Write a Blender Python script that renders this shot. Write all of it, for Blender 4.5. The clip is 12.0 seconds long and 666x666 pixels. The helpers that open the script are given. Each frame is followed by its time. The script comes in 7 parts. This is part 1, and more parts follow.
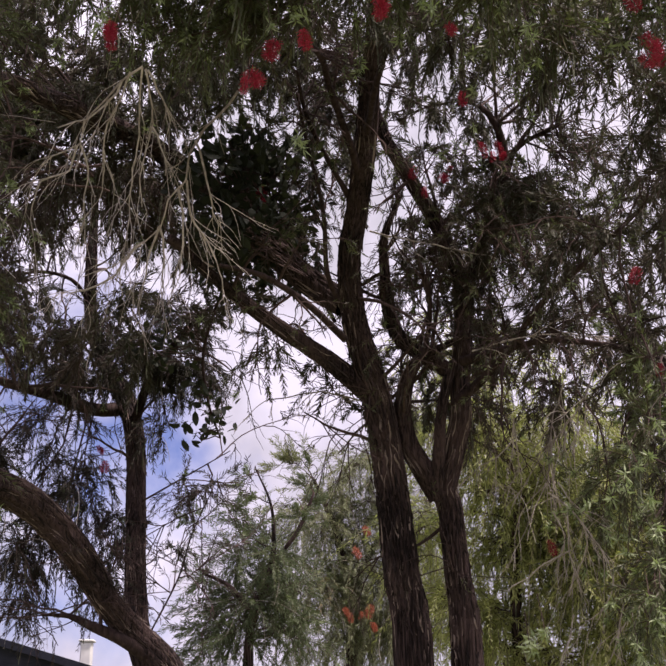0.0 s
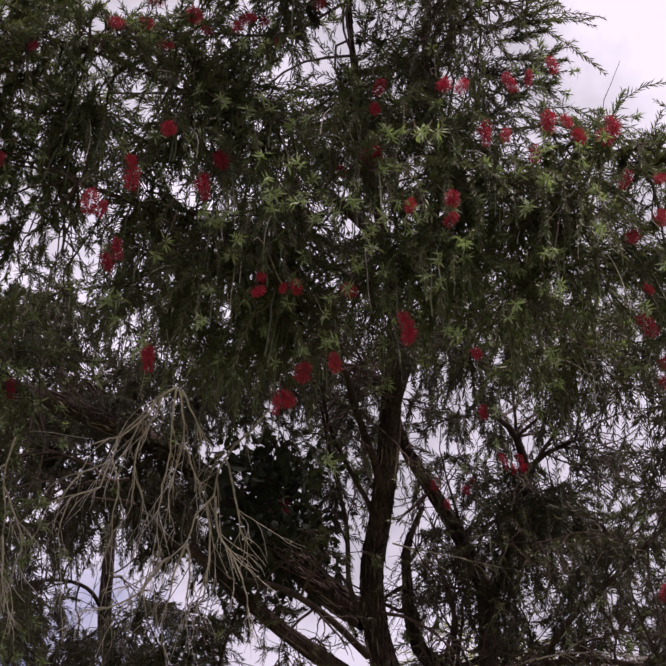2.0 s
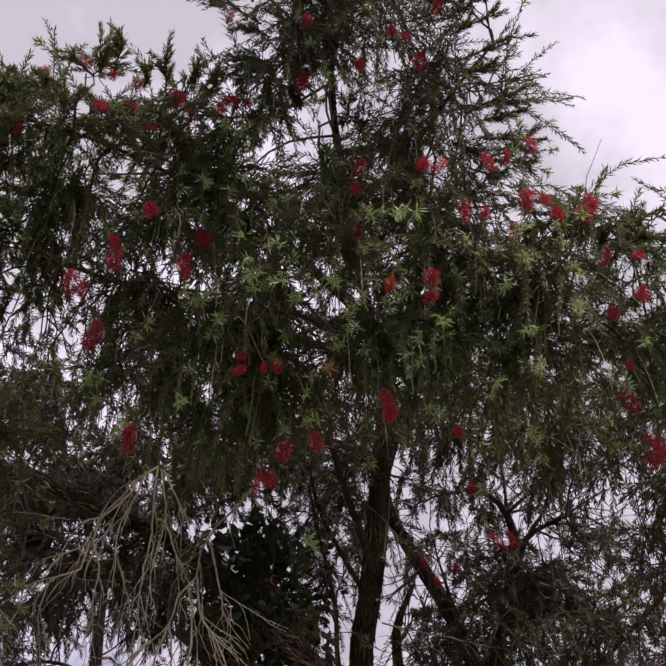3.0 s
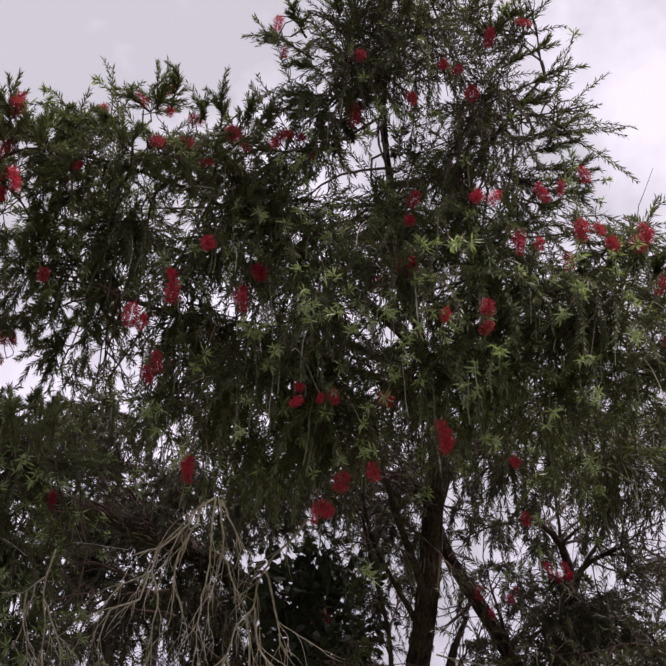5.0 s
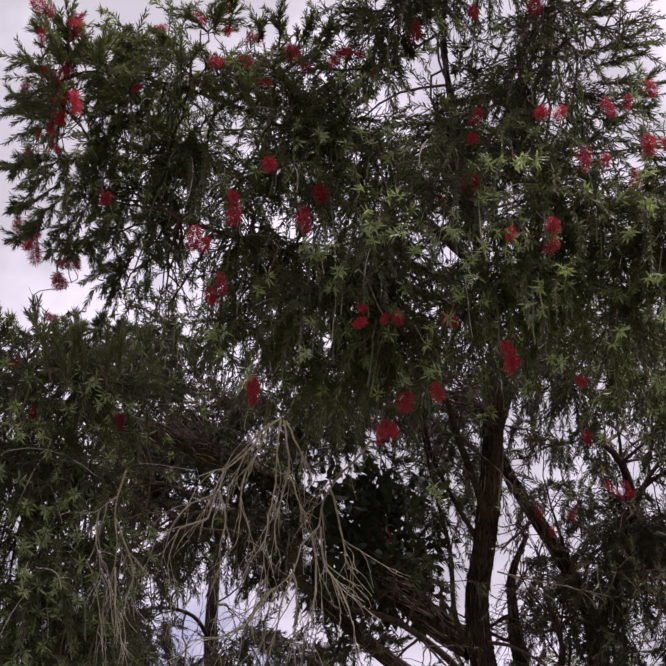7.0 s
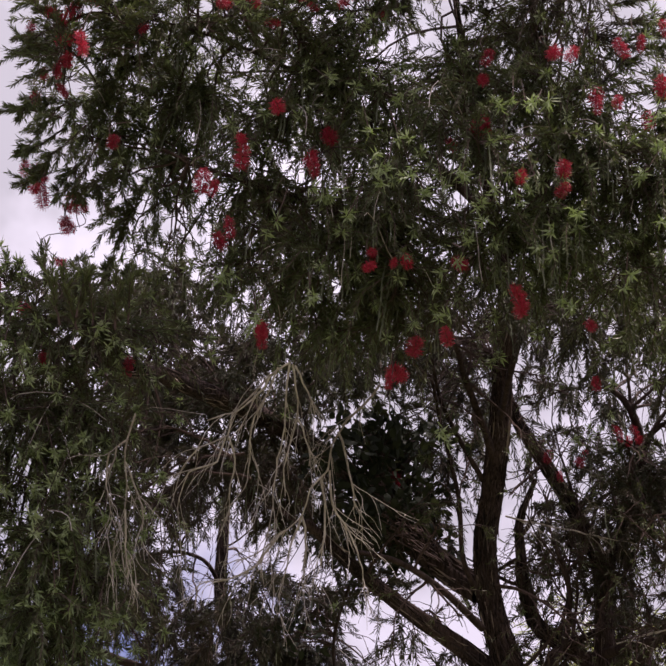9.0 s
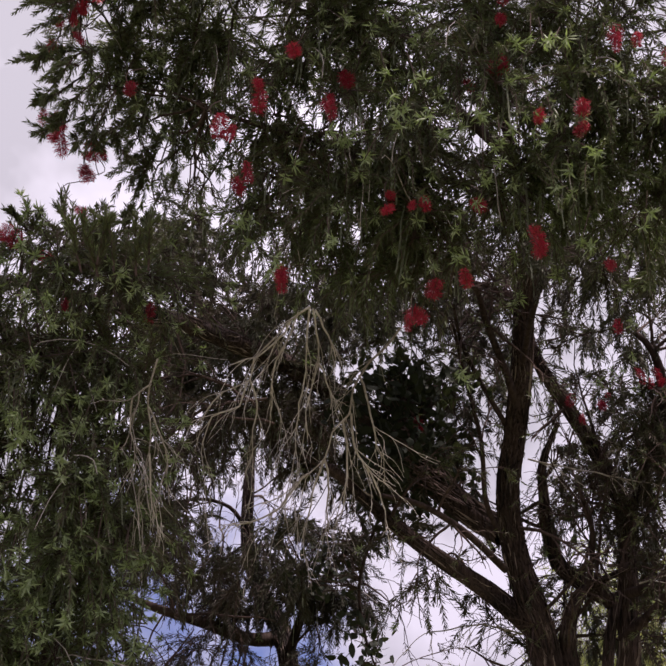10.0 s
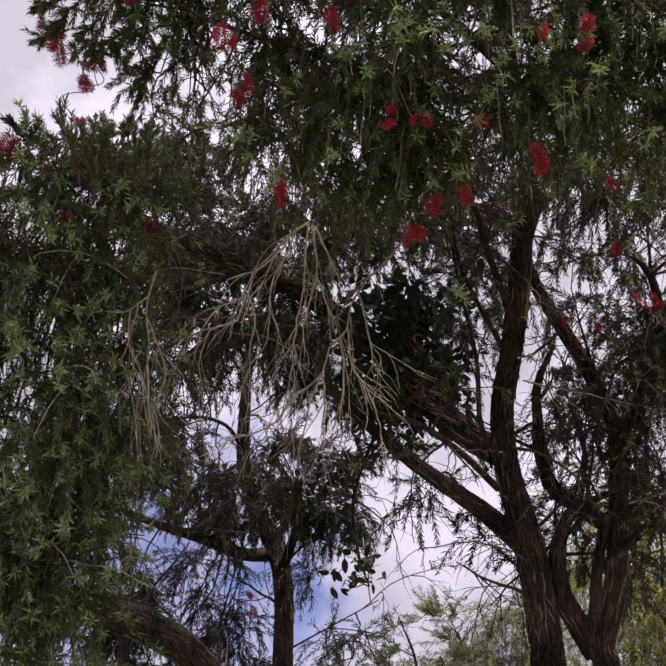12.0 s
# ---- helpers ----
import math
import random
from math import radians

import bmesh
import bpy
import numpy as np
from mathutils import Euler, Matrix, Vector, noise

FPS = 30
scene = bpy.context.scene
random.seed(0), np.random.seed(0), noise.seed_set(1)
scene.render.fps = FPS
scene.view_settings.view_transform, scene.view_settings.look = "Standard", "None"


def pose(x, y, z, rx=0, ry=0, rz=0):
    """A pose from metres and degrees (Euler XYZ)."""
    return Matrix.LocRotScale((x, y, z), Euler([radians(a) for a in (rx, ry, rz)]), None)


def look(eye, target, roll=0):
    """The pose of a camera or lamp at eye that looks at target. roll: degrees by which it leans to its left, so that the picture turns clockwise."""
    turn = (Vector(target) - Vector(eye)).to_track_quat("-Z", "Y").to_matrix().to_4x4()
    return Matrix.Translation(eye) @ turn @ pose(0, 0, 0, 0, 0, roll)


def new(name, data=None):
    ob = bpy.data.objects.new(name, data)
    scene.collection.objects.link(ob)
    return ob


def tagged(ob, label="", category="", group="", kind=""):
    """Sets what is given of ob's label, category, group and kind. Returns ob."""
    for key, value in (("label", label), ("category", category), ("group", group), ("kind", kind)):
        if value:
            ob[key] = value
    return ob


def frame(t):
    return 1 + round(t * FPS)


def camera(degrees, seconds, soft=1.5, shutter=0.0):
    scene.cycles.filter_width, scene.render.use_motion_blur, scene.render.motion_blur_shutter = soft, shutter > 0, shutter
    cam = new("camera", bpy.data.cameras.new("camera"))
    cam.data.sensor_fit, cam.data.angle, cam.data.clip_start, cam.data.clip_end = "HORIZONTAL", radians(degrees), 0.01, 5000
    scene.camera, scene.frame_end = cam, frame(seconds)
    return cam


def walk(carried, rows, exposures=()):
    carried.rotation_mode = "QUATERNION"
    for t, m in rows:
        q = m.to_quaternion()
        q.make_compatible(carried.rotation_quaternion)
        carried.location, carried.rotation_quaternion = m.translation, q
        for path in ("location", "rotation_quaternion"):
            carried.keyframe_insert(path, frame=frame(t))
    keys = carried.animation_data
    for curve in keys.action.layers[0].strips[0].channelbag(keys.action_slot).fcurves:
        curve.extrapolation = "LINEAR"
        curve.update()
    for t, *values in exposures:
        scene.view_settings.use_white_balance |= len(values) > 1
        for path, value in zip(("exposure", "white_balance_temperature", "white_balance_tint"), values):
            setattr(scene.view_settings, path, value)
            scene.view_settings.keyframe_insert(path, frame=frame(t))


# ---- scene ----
cam = camera(31.77, 12.0, soft=1.9)
walk(cam, [
    (0, pose(0.009, 0.004, 1.595, 110.90, -0.00, 0.01)),
    (0.5, pose(-0.014, -0.011, 1.623, 115.45, -0.38, 0.58)),
    (1, pose(-0.030, -0.039, 1.633, 119.68, -0.89, 0.53)),
    (1.5, pose(-0.038, -0.045, 1.655, 121.96, -1.13, 0.13)),
    (2, pose(-0.056, -0.055, 1.645, 125.36, -0.51, 0.28)),
    (2.5, pose(-0.002, -0.058, 1.652, 127.47, -0.35, 0.57)),
    (3, pose(0.012, -0.066, 1.663, 128.90, -0.24, 0.54)),
    (3.2, pose(0.005, -0.078, 1.675, 129.28, -0.12, 0.59)),
    (4.8, pose(-0.001, -0.102, 1.643, 130.37, -1.37, 2.35)),
    (5, pose(-0.030, -0.091, 1.645, 130.37, -1.34, 2.40)),
    (5.5, pose(-0.028, -0.089, 1.644, 129.70, -1.80, 3.42)),
    (6, pose(-0.043, -0.089, 1.656, 128.52, -2.31, 4.18)),
    (6.5, pose(-0.083, -0.078, 1.649, 127.41, -2.22, 4.37)),
    (7, pose(-0.078, -0.090, 1.649, 126.42, -2.39, 4.67)),
    (7.2, pose(-0.077, -0.088, 1.649, 126.16, -2.66, 4.39)),
    (8.8, pose(-0.051, -0.091, 1.650, 124.21, -2.77, 5.27)),
    (9, pose(-0.078, -0.071, 1.643, 123.89, -2.67, 5.03)),
    (9.5, pose(-0.075, -0.064, 1.627, 122.75, -2.60, 5.64)),
    (10, pose(-0.059, -0.067, 1.608, 121.50, -2.67, 6.48)),
    (10.5, pose(-0.072, -0.067, 1.590, 119.87, -3.35, 6.86)),
    (11, pose(-0.090, -0.057, 1.582, 119.29, -3.52, 6.82)),
    (11.5, pose(-0.083, -0.055, 1.564, 118.70, -3.48, 6.53)),
    (12, pose(-0.062, -0.057, 1.566, 117.96, -3.37, 5.90)),
], exposures=[
    (0, 0.56, 6500, 20), (0.5, 0.36, 6500, 21), (1, 0.13, 6500, 21), (1.5, 0.22, 6500, 21), (2.5, 0.24, 6500, 20), (3.1, 0.18, 6500, 19), (5, 0.27, 6500, 17), (7, 0.31, 6500, 20), (9, 0.33, 6500, 22), (10, 0.36, 6500, 19), (12, 0.38, 6500, 19),
])

# ---- sky and sun: bright broken overcast ----
SUN_ELEVATION, SUN_TURN = radians(64), radians(116)
world = bpy.data.worlds.new("world")
scene.world = world
world.use_nodes = True
wn, wl = world.node_tree.nodes, world.node_tree.links
wn.clear()
w_out = wn.new("ShaderNodeOutputWorld")
w_bg = wn.new("ShaderNodeBackground")
w_sky = wn.new("ShaderNodeTexSky")
w_sky.sky_type, w_sky.sun_disc = 'NISHITA', False
w_sky.sun_elevation, w_sky.sun_rotation = SUN_ELEVATION, SUN_TURN
w_dim = wn.new("ShaderNodeMix")
w_dim.data_type, w_dim.blend_type = 'RGBA', 'MULTIPLY'
w_dim.inputs[0].default_value = 1.0
w_dim.inputs[7].default_value = (0.070, 0.066, 0.096, 1)
w_co = wn.new("ShaderNodeTexCoord")
w_cloud = wn.new("ShaderNodeTexNoise")
w_cloud.inputs["Scale"].default_value = 4.2
w_cloud.inputs["Detail"].default_value = 5
w_cloud.inputs["Roughness"].default_value = 0.58
w_tone = wn.new("ShaderNodeValToRGB")
w_tone.color_ramp.elements[0].position, w_tone.color_ramp.elements[0].color = 0.42, (0.495, 0.48, 0.53, 1)
w_tone.color_ramp.elements[1].position, w_tone.color_ramp.elements[1].color = 0.585, (0.775, 0.738, 0.83, 1)
w_break = wn.new("ShaderNodeTexNoise")
w_break.inputs["Scale"].default_value = 13.0
w_break.inputs["Detail"].default_value = 5
w_open = wn.new("ShaderNodeVectorMath")   # the cloud opens low over the horizon on one side
w_open.operation = 'DOT_PRODUCT'
w_open.inputs[1].default_value = (-0.259, 0.937, 0.233)
w_sum = wn.new("ShaderNodeMath")
w_sum.operation = 'MULTIPLY_ADD'
w_sum.inputs[1].default_value = 0.085
w_far = wn.new("ShaderNodeMath")
w_far.operation = 'SUBTRACT'
w_far.inputs[0].default_value = 0.992
w_cover = wn.new("ShaderNodeValToRGB")
w_cover.color_ramp.elements[0].position, w_cover.color_ramp.elements[0].color = 0.022, (0, 0, 0, 1)
w_cover.color_ramp.elements[1].position, w_cover.color_ramp.elements[1].color = 0.054, (1, 1, 1, 1)
w_mix = wn.new("ShaderNodeMix")
w_mix.data_type = 'RGBA'
wl.new(w_co.outputs["Generated"], w_cloud.inputs["Vector"])
wl.new(w_co.outputs["Generated"], w_break.inputs["Vector"])
wl.new(w_co.outputs["Generated"], w_open.inputs[0])
wl.new(w_open.outputs["Value"], w_far.inputs[1])
wl.new(w_break.outputs["Fac"], w_sum.inputs[0])
wl.new(w_far.outputs[0], w_sum.inputs[2])
wl.new(w_cloud.outputs["Fac"], w_tone.inputs["Fac"])
wl.new(w_sum.outputs[0], w_cover.inputs["Fac"])
wl.new(w_sky.outputs["Color"], w_dim.inputs[6])
wl.new(w_cover.outputs["Color"], w_mix.inputs[0])
wl.new(w_dim.outputs[2], w_mix.inputs[6])
w_high = wn.new("ShaderNodeSeparateXYZ")   # an overcast sky is brighter overhead than low down
w_lift = wn.new("ShaderNodeValToRGB")
w_lift.color_ramp.elements[0].position, w_lift.color_ramp.elements[0].color = 0.28, (0.84, 0.835, 0.865, 1)
w_lift.color_ramp.elements[1].position, w_lift.color_ramp.elements[1].color = 0.68, (1.06, 1.06, 1.06, 1)
w_glow = wn.new("ShaderNodeVectorMath")
w_glow.operation = 'MULTIPLY'
wl.new(w_co.outputs["Generated"], w_high.inputs[0])
wl.new(w_high.outputs["Z"], w_lift.inputs["Fac"])
wl.new(w_tone.outputs["Color"], w_glow.inputs[0])
wl.new(w_lift.outputs["Color"], w_glow.inputs[1])
wl.new(w_glow.outputs["Vector"], w_mix.inputs[7])
wl.new(w_mix.outputs[2], w_bg.inputs["Color"])
wl.new(w_bg.outputs["Background"], w_out.inputs["Surface"])

sun = new("sun", bpy.data.lights.new("sun", 'SUN'))
sun.data.energy, sun.data.angle, sun.data.color = 4.1, radians(8), (1.0, 0.91, 0.80)
sun.matrix_world = look((0, 0, 30), Vector((0, 0, 30)) - Vector((math.sin(SUN_TURN) * math.cos(SUN_ELEVATION), math.cos(SUN_TURN) * math.cos(SUN_ELEVATION), math.sin(SUN_ELEVATION))))


# ---- materials ----
def node_material(name):
    m = bpy.data.materials.new(name)
    m.use_nodes = True
    nodes, links = m.node_tree.nodes, m.node_tree.links
    return m, nodes, links, nodes["Principled BSDF"]


def ramp_node(nodes, *stops):
    r = nodes.new("ShaderNodeValToRGB")
    r.color_ramp.elements[0].position, r.color_ramp.elements[0].color = stops[0][0], (*stops[0][1], 1)
    r.color_ramp.elements[1].position, r.color_ramp.elements[1].color = stops[-1][0], (*stops[-1][1], 1)
    for at, colour in stops[1:-1]:
        e = r.color_ramp.elements.new(at)
        e.color = (*colour, 1)
    return r


def leaf_material(name, stops, rough=0.5, glow=0.3, through_tint=(0.11, 0.13, 0.045), spread=1.6, shine=0.5, each=0.0):
    """Leaves and petals: a colour of its own for each, drifting over the crown, and some light let through."""
    m, nodes, links, bsdf = node_material(name)
    geo = nodes.new("ShaderNodeNewGeometry")
    co = nodes.new("ShaderNodeTexCoord")
    patch = nodes.new("ShaderNodeTexNoise")
    patch.inputs["Scale"].default_value = spread
    patch.inputs["Detail"].default_value = 3
    links.new(co.outputs["Object"], patch.inputs["Vector"])
    mixv = nodes.new("ShaderNodeMath")
    mixv.operation = 'MULTIPLY_ADD'
    mixv.inputs[1].default_value = 0.55
    links.new(geo.outputs["Random Per Island"], mixv.inputs[0])
    half = nodes.new("ShaderNodeMath")
    half.operation = 'MULTIPLY_ADD'
    half.inputs[1].default_value, half.inputs[2].default_value = 1.5, -0.55
    links.new(patch.outputs["Fac"], half.inputs[0])
    links.new(half.outputs[0], mixv.inputs[2])
    ramp = ramp_node(nodes, *stops)
    links.new(mixv.outputs[0], ramp.inputs["Fac"])
    links.new(ramp.outputs["Color"], bsdf.inputs["Base Color"])
    if each:
        # flower brightness differs at random, imitating front-lit and shaded spikes
        own = nodes.new("ShaderNodeObjectInfo")
        lit_scale = nodes.new("ShaderNodeMapRange")
        lit_scale.inputs["To Min"].default_value, lit_scale.inputs["To Max"].default_value = 1 - each, 1 + 0.4 * each
        links.new(own.outputs["Random"], lit_scale.inputs["Value"])
        tone = nodes.new("ShaderNodeVectorMath")
        tone.operation = 'SCALE'
        links.new(ramp.outputs["Color"], tone.inputs[0])
        links.new(lit_scale.outputs["Result"], tone.inputs["Scale"])
        links.new(tone.outputs["Vector"], bsdf.inputs["Base Color"])
    bsdf.inputs["Roughness"].default_value = rough
    bsdf.inputs["Specular IOR Level"].default_value = shine
    trans = nodes.new("ShaderNodeBsdfTranslucent")
    trans.inputs["Color"].default_value = (*through_tint, 1)
    both = nodes.new("ShaderNodeMixShader")
    both.inputs[0].default_value = glow
    links.new(bsdf.outputs["BSDF"], both.inputs[1])
    links.new(trans.outputs["BSDF"], both.inputs[2])
    links.new(both.outputs["Shader"], nodes["Material Output"].inputs["Surface"])
    return m


def wood_material(name, dark, light, scale=(30, 30, 4), bump=0.4, rough=0.9, span=0.12):
    m, nodes, links, bsdf = node_material(name)
    co = nodes.new("ShaderNodeTexCoord")
    place = nodes.new("ShaderNodeMapping")
    place.inputs["Scale"].default_value = scale
    links.new(co.outputs["Object"], place.inputs["Vector"])
    grain = nodes.new("ShaderNodeTexNoise")
    grain.inputs["Scale"].default_value = 1.0
    grain.inputs["Detail"].default_value = 6
    grain.inputs["Distortion"].default_value = 0.6
    links.new(place.outputs["Vector"], grain.inputs["Vector"])
    stain = nodes.new("ShaderNodeTexNoise")
    stain.inputs["Scale"].default_value = 2.5
    stain.inputs["Detail"].default_value = 4
    links.new(co.outputs["Object"], stain.inputs["Vector"])
    add = nodes.new("ShaderNodeMath")
    add.operation = 'MULTIPLY_ADD'
    add.inputs[1].default_value, add.inputs[2].default_value = 0.5, 0.0
    links.new(stain.outputs["Fac"], add.inputs[0])
    total = nodes.new("ShaderNodeMath")
    total.operation = 'MULTIPLY_ADD'
    total.inputs[1].default_value = 0.5
    links.new(grain.outputs["Fac"], total.inputs[0])
    links.new(add.outputs[0], total.inputs[2])
    ramp = ramp_node(nodes, (0.5 - span, dark), (0.5 + span, light))
    links.new(total.outputs[0], ramp.inputs["Fac"])
    links.new(ramp.outputs["Color"], bsdf.inputs["Base Color"])
    bsdf.inputs["Roughness"].default_value = rough
    bsdf.inputs["Specular IOR Level"].default_value = 0.2
    relief = nodes.new("ShaderNodeBump")
    relief.inputs["Strength"].default_value = bump
    relief.inputs["Distance"].default_value = 0.02
    links.new(grain.outputs["Fac"], relief.inputs["Height"])
    links.new(relief.outputs["Normal"], bsdf.inputs["Normal"])
    return m


LEAF = leaf_material("bottlebrush_leaf", ((0.0, (0.088, 0.050, 0.044)), (0.33, (0.092, 0.082, 0.050)), (0.65, (0.116, 0.144, 0.066)), (0.9, (0.164, 0.194, 0.090)), (1.0, (0.20, 0.17, 0.115))), rough=0.45, glow=0.33, through_tint=(0.115, 0.145, 0.045), shine=0.42)
LEAF_GREY = leaf_material("feathery_leaf", ((0.0, (0.036, 0.050, 0.022)), (0.5, (0.070, 0.098, 0.040)), (1.0, (0.15, 0.175, 0.085))), glow=0.3, through_tint=(0.14, 0.18, 0.08), spread=1.2)
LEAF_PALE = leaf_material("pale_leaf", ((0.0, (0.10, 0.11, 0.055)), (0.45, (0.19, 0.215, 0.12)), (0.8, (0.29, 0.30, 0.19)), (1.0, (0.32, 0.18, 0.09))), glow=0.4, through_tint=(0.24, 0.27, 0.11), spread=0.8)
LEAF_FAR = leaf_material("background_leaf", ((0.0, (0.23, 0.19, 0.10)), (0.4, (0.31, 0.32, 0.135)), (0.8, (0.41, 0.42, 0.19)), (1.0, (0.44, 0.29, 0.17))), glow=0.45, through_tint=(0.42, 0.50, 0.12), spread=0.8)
# bottlebrush leaves darkened in colour to look backlit on the second tree
LEAF_BACKLIT = leaf_material("backlit_leaf", ((0.0, (0.052, 0.036, 0.036)), (0.5, (0.060, 0.056, 0.046)), (1.0, (0.085, 0.085, 0.060))), rough=0.65, glow=0.15, through_tint=(0.06, 0.065, 0.045), shine=0.25)
# inner leaves: brownish, and darkened to stand for shade inside the crown
LEAF_INNER_SHADE = leaf_material("shaded_inner_leaf", ((0.0, (0.070, 0.044, 0.038)), (0.4, (0.078, 0.062, 0.046)), (0.8, (0.082, 0.092, 0.058)), (1.0, (0.115, 0.105, 0.072))), rough=0.6, glow=0.2, through_tint=(0.09, 0.09, 0.045), shine=0.3)
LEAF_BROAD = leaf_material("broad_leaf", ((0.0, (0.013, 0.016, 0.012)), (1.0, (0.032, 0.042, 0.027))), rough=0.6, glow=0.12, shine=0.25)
SHOOT = leaf_material("new_growth_leaf", ((0.0, (0.21, 0.26, 0.13)), (0.5, (0.33, 0.40, 0.215)), (1.0, (0.50, 0.55, 0.36))), glow=0.35, through_tint=(0.27, 0.38, 0.10), spread=3.0)
STRAND = leaf_material("strand_leaf", ((0.0, (0.095, 0.095, 0.060)), (0.5, (0.145, 0.160, 0.10)), (1.0, (0.235, 0.25, 0.17))), rough=0.6, glow=0.2, through_tint=(0.13, 0.16, 0.07), spread=2.5)
BARK = wood_material("furrowed_bark", (0.014, 0.0095, 0.010), (0.105, 0.070, 0.068), (85, 85, 4.5), 1.0, span=0.075)
FIBRE = leaf_material("bark_fibre", ((0.2, (0.015, 0.010, 0.011)), (0.45, (0.055, 0.037, 0.036)), (0.62, (0.15, 0.108, 0.100)), (0.82, (0.40, 0.32, 0.285))), rough=0.95, glow=0.0, spread=7.0)
LIMB = wood_material("limb_bark", (0.019, 0.012, 0.012), (0.095, 0.064, 0.062), (40, 40, 9), 0.6)
TWIG = wood_material("twig_bark", (0.040, 0.026, 0.027), (0.120, 0.080, 0.074), (60, 60, 20), 0.2)
DEAD = wood_material("dead_twig", (0.25, 0.212, 0.195), (0.60, 0.535, 0.48), (50, 50, 15), 0.2)
PETAL = leaf_material("red_stamen", ((0.0, (0.32, 0.018, 0.042)), (0.6, (0.56, 0.035, 0.082)), (1.0, (0.76, 0.14, 0.19))), rough=0.6, glow=0.3, through_tint=(0.50, 0.032, 0.068), spread=4.0, each=0.55)
ORANGE = leaf_material("orange_stamen", ((0.0, (0.24, 0.06, 0.035)), (0.6, (0.36, 0.10, 0.055)), (1.0, (0.46, 0.17, 0.09))), rough=0.7, glow=0.25, through_tint=(0.40, 0.11, 0.06), spread=4.0)


# ---- mesh tools ----
rng = np.random.default_rng(7)
DOWN = np.array((0.0, 0.0, -1.0))


def unit(v):
    return v / (np.linalg.norm(v, axis=-1, keepdims=True) + 1e-9)


def mesh_from(name, verts, faces, material, smooth=False):
    """A mesh from arrays of corners and of faces that all have as many corners."""
    me = bpy.data.meshes.new(name)
    faces = np.asarray(faces, dtype=np.int32)
    me.vertices.add(len(verts))
    me.vertices.foreach_set("co", np.asarray(verts, dtype=np.float32).ravel())
    me.loops.add(faces.size)
    me.loops.foreach_set("vertex_index", faces.ravel())
    me.polygons.add(len(faces))
    me.polygons.foreach_set("loop_start", np.arange(0, faces.size, faces.shape[1], dtype=np.int32))
    me.polygons.foreach_set("use_smooth", np.full(len(faces), smooth, dtype=bool))
    me.update(calc_edges=True)
    me.materials.append(material)
    return me


def part(name, data, material, parent, label=""):
    """One mesh object under a thing or a part, from a bmesh or a mesh."""
    if isinstance(data, bmesh.types.BMesh):
        me = bpy.data.meshes.new(name)
        data.to_mesh(me)
        data.free()
        me.materials.append(material)
        data = me
    ob = new(name, data)
    ob.parent = parent
    if parent is not None:
        ob.matrix_parent_inverse = Matrix.Translation(parent.location).inverted()
    return tagged(ob, label)


def smooth_line(points, step):
    """A Catmull-Rom line through rows of x, y, z, radius."""
    p = np.asarray(points, float)
    p = np.vstack([2 * p[0] - p[1], p, 2 * p[-1] - p[-2]])
    out = []
    for a, b, c, d in zip(p[:-3], p[1:-2], p[2:-1], p[3:]):
        n = max(2, int(np.linalg.norm((c - b)[:3]) / step))
        u = np.linspace(0, 1, n, endpoint=False)[:, None]
        out.append(0.5 * (2 * b + (c - a) * u + (2 * a - 5 * b + 4 * c - d) * u**2 + (3 * b - a - 3 * c + d) * u**3))
    out.append(p[-2][None])
    line = np.vstack(out)
    line[:, 3] = np.maximum(line[:, 3], 0.001)
    return line


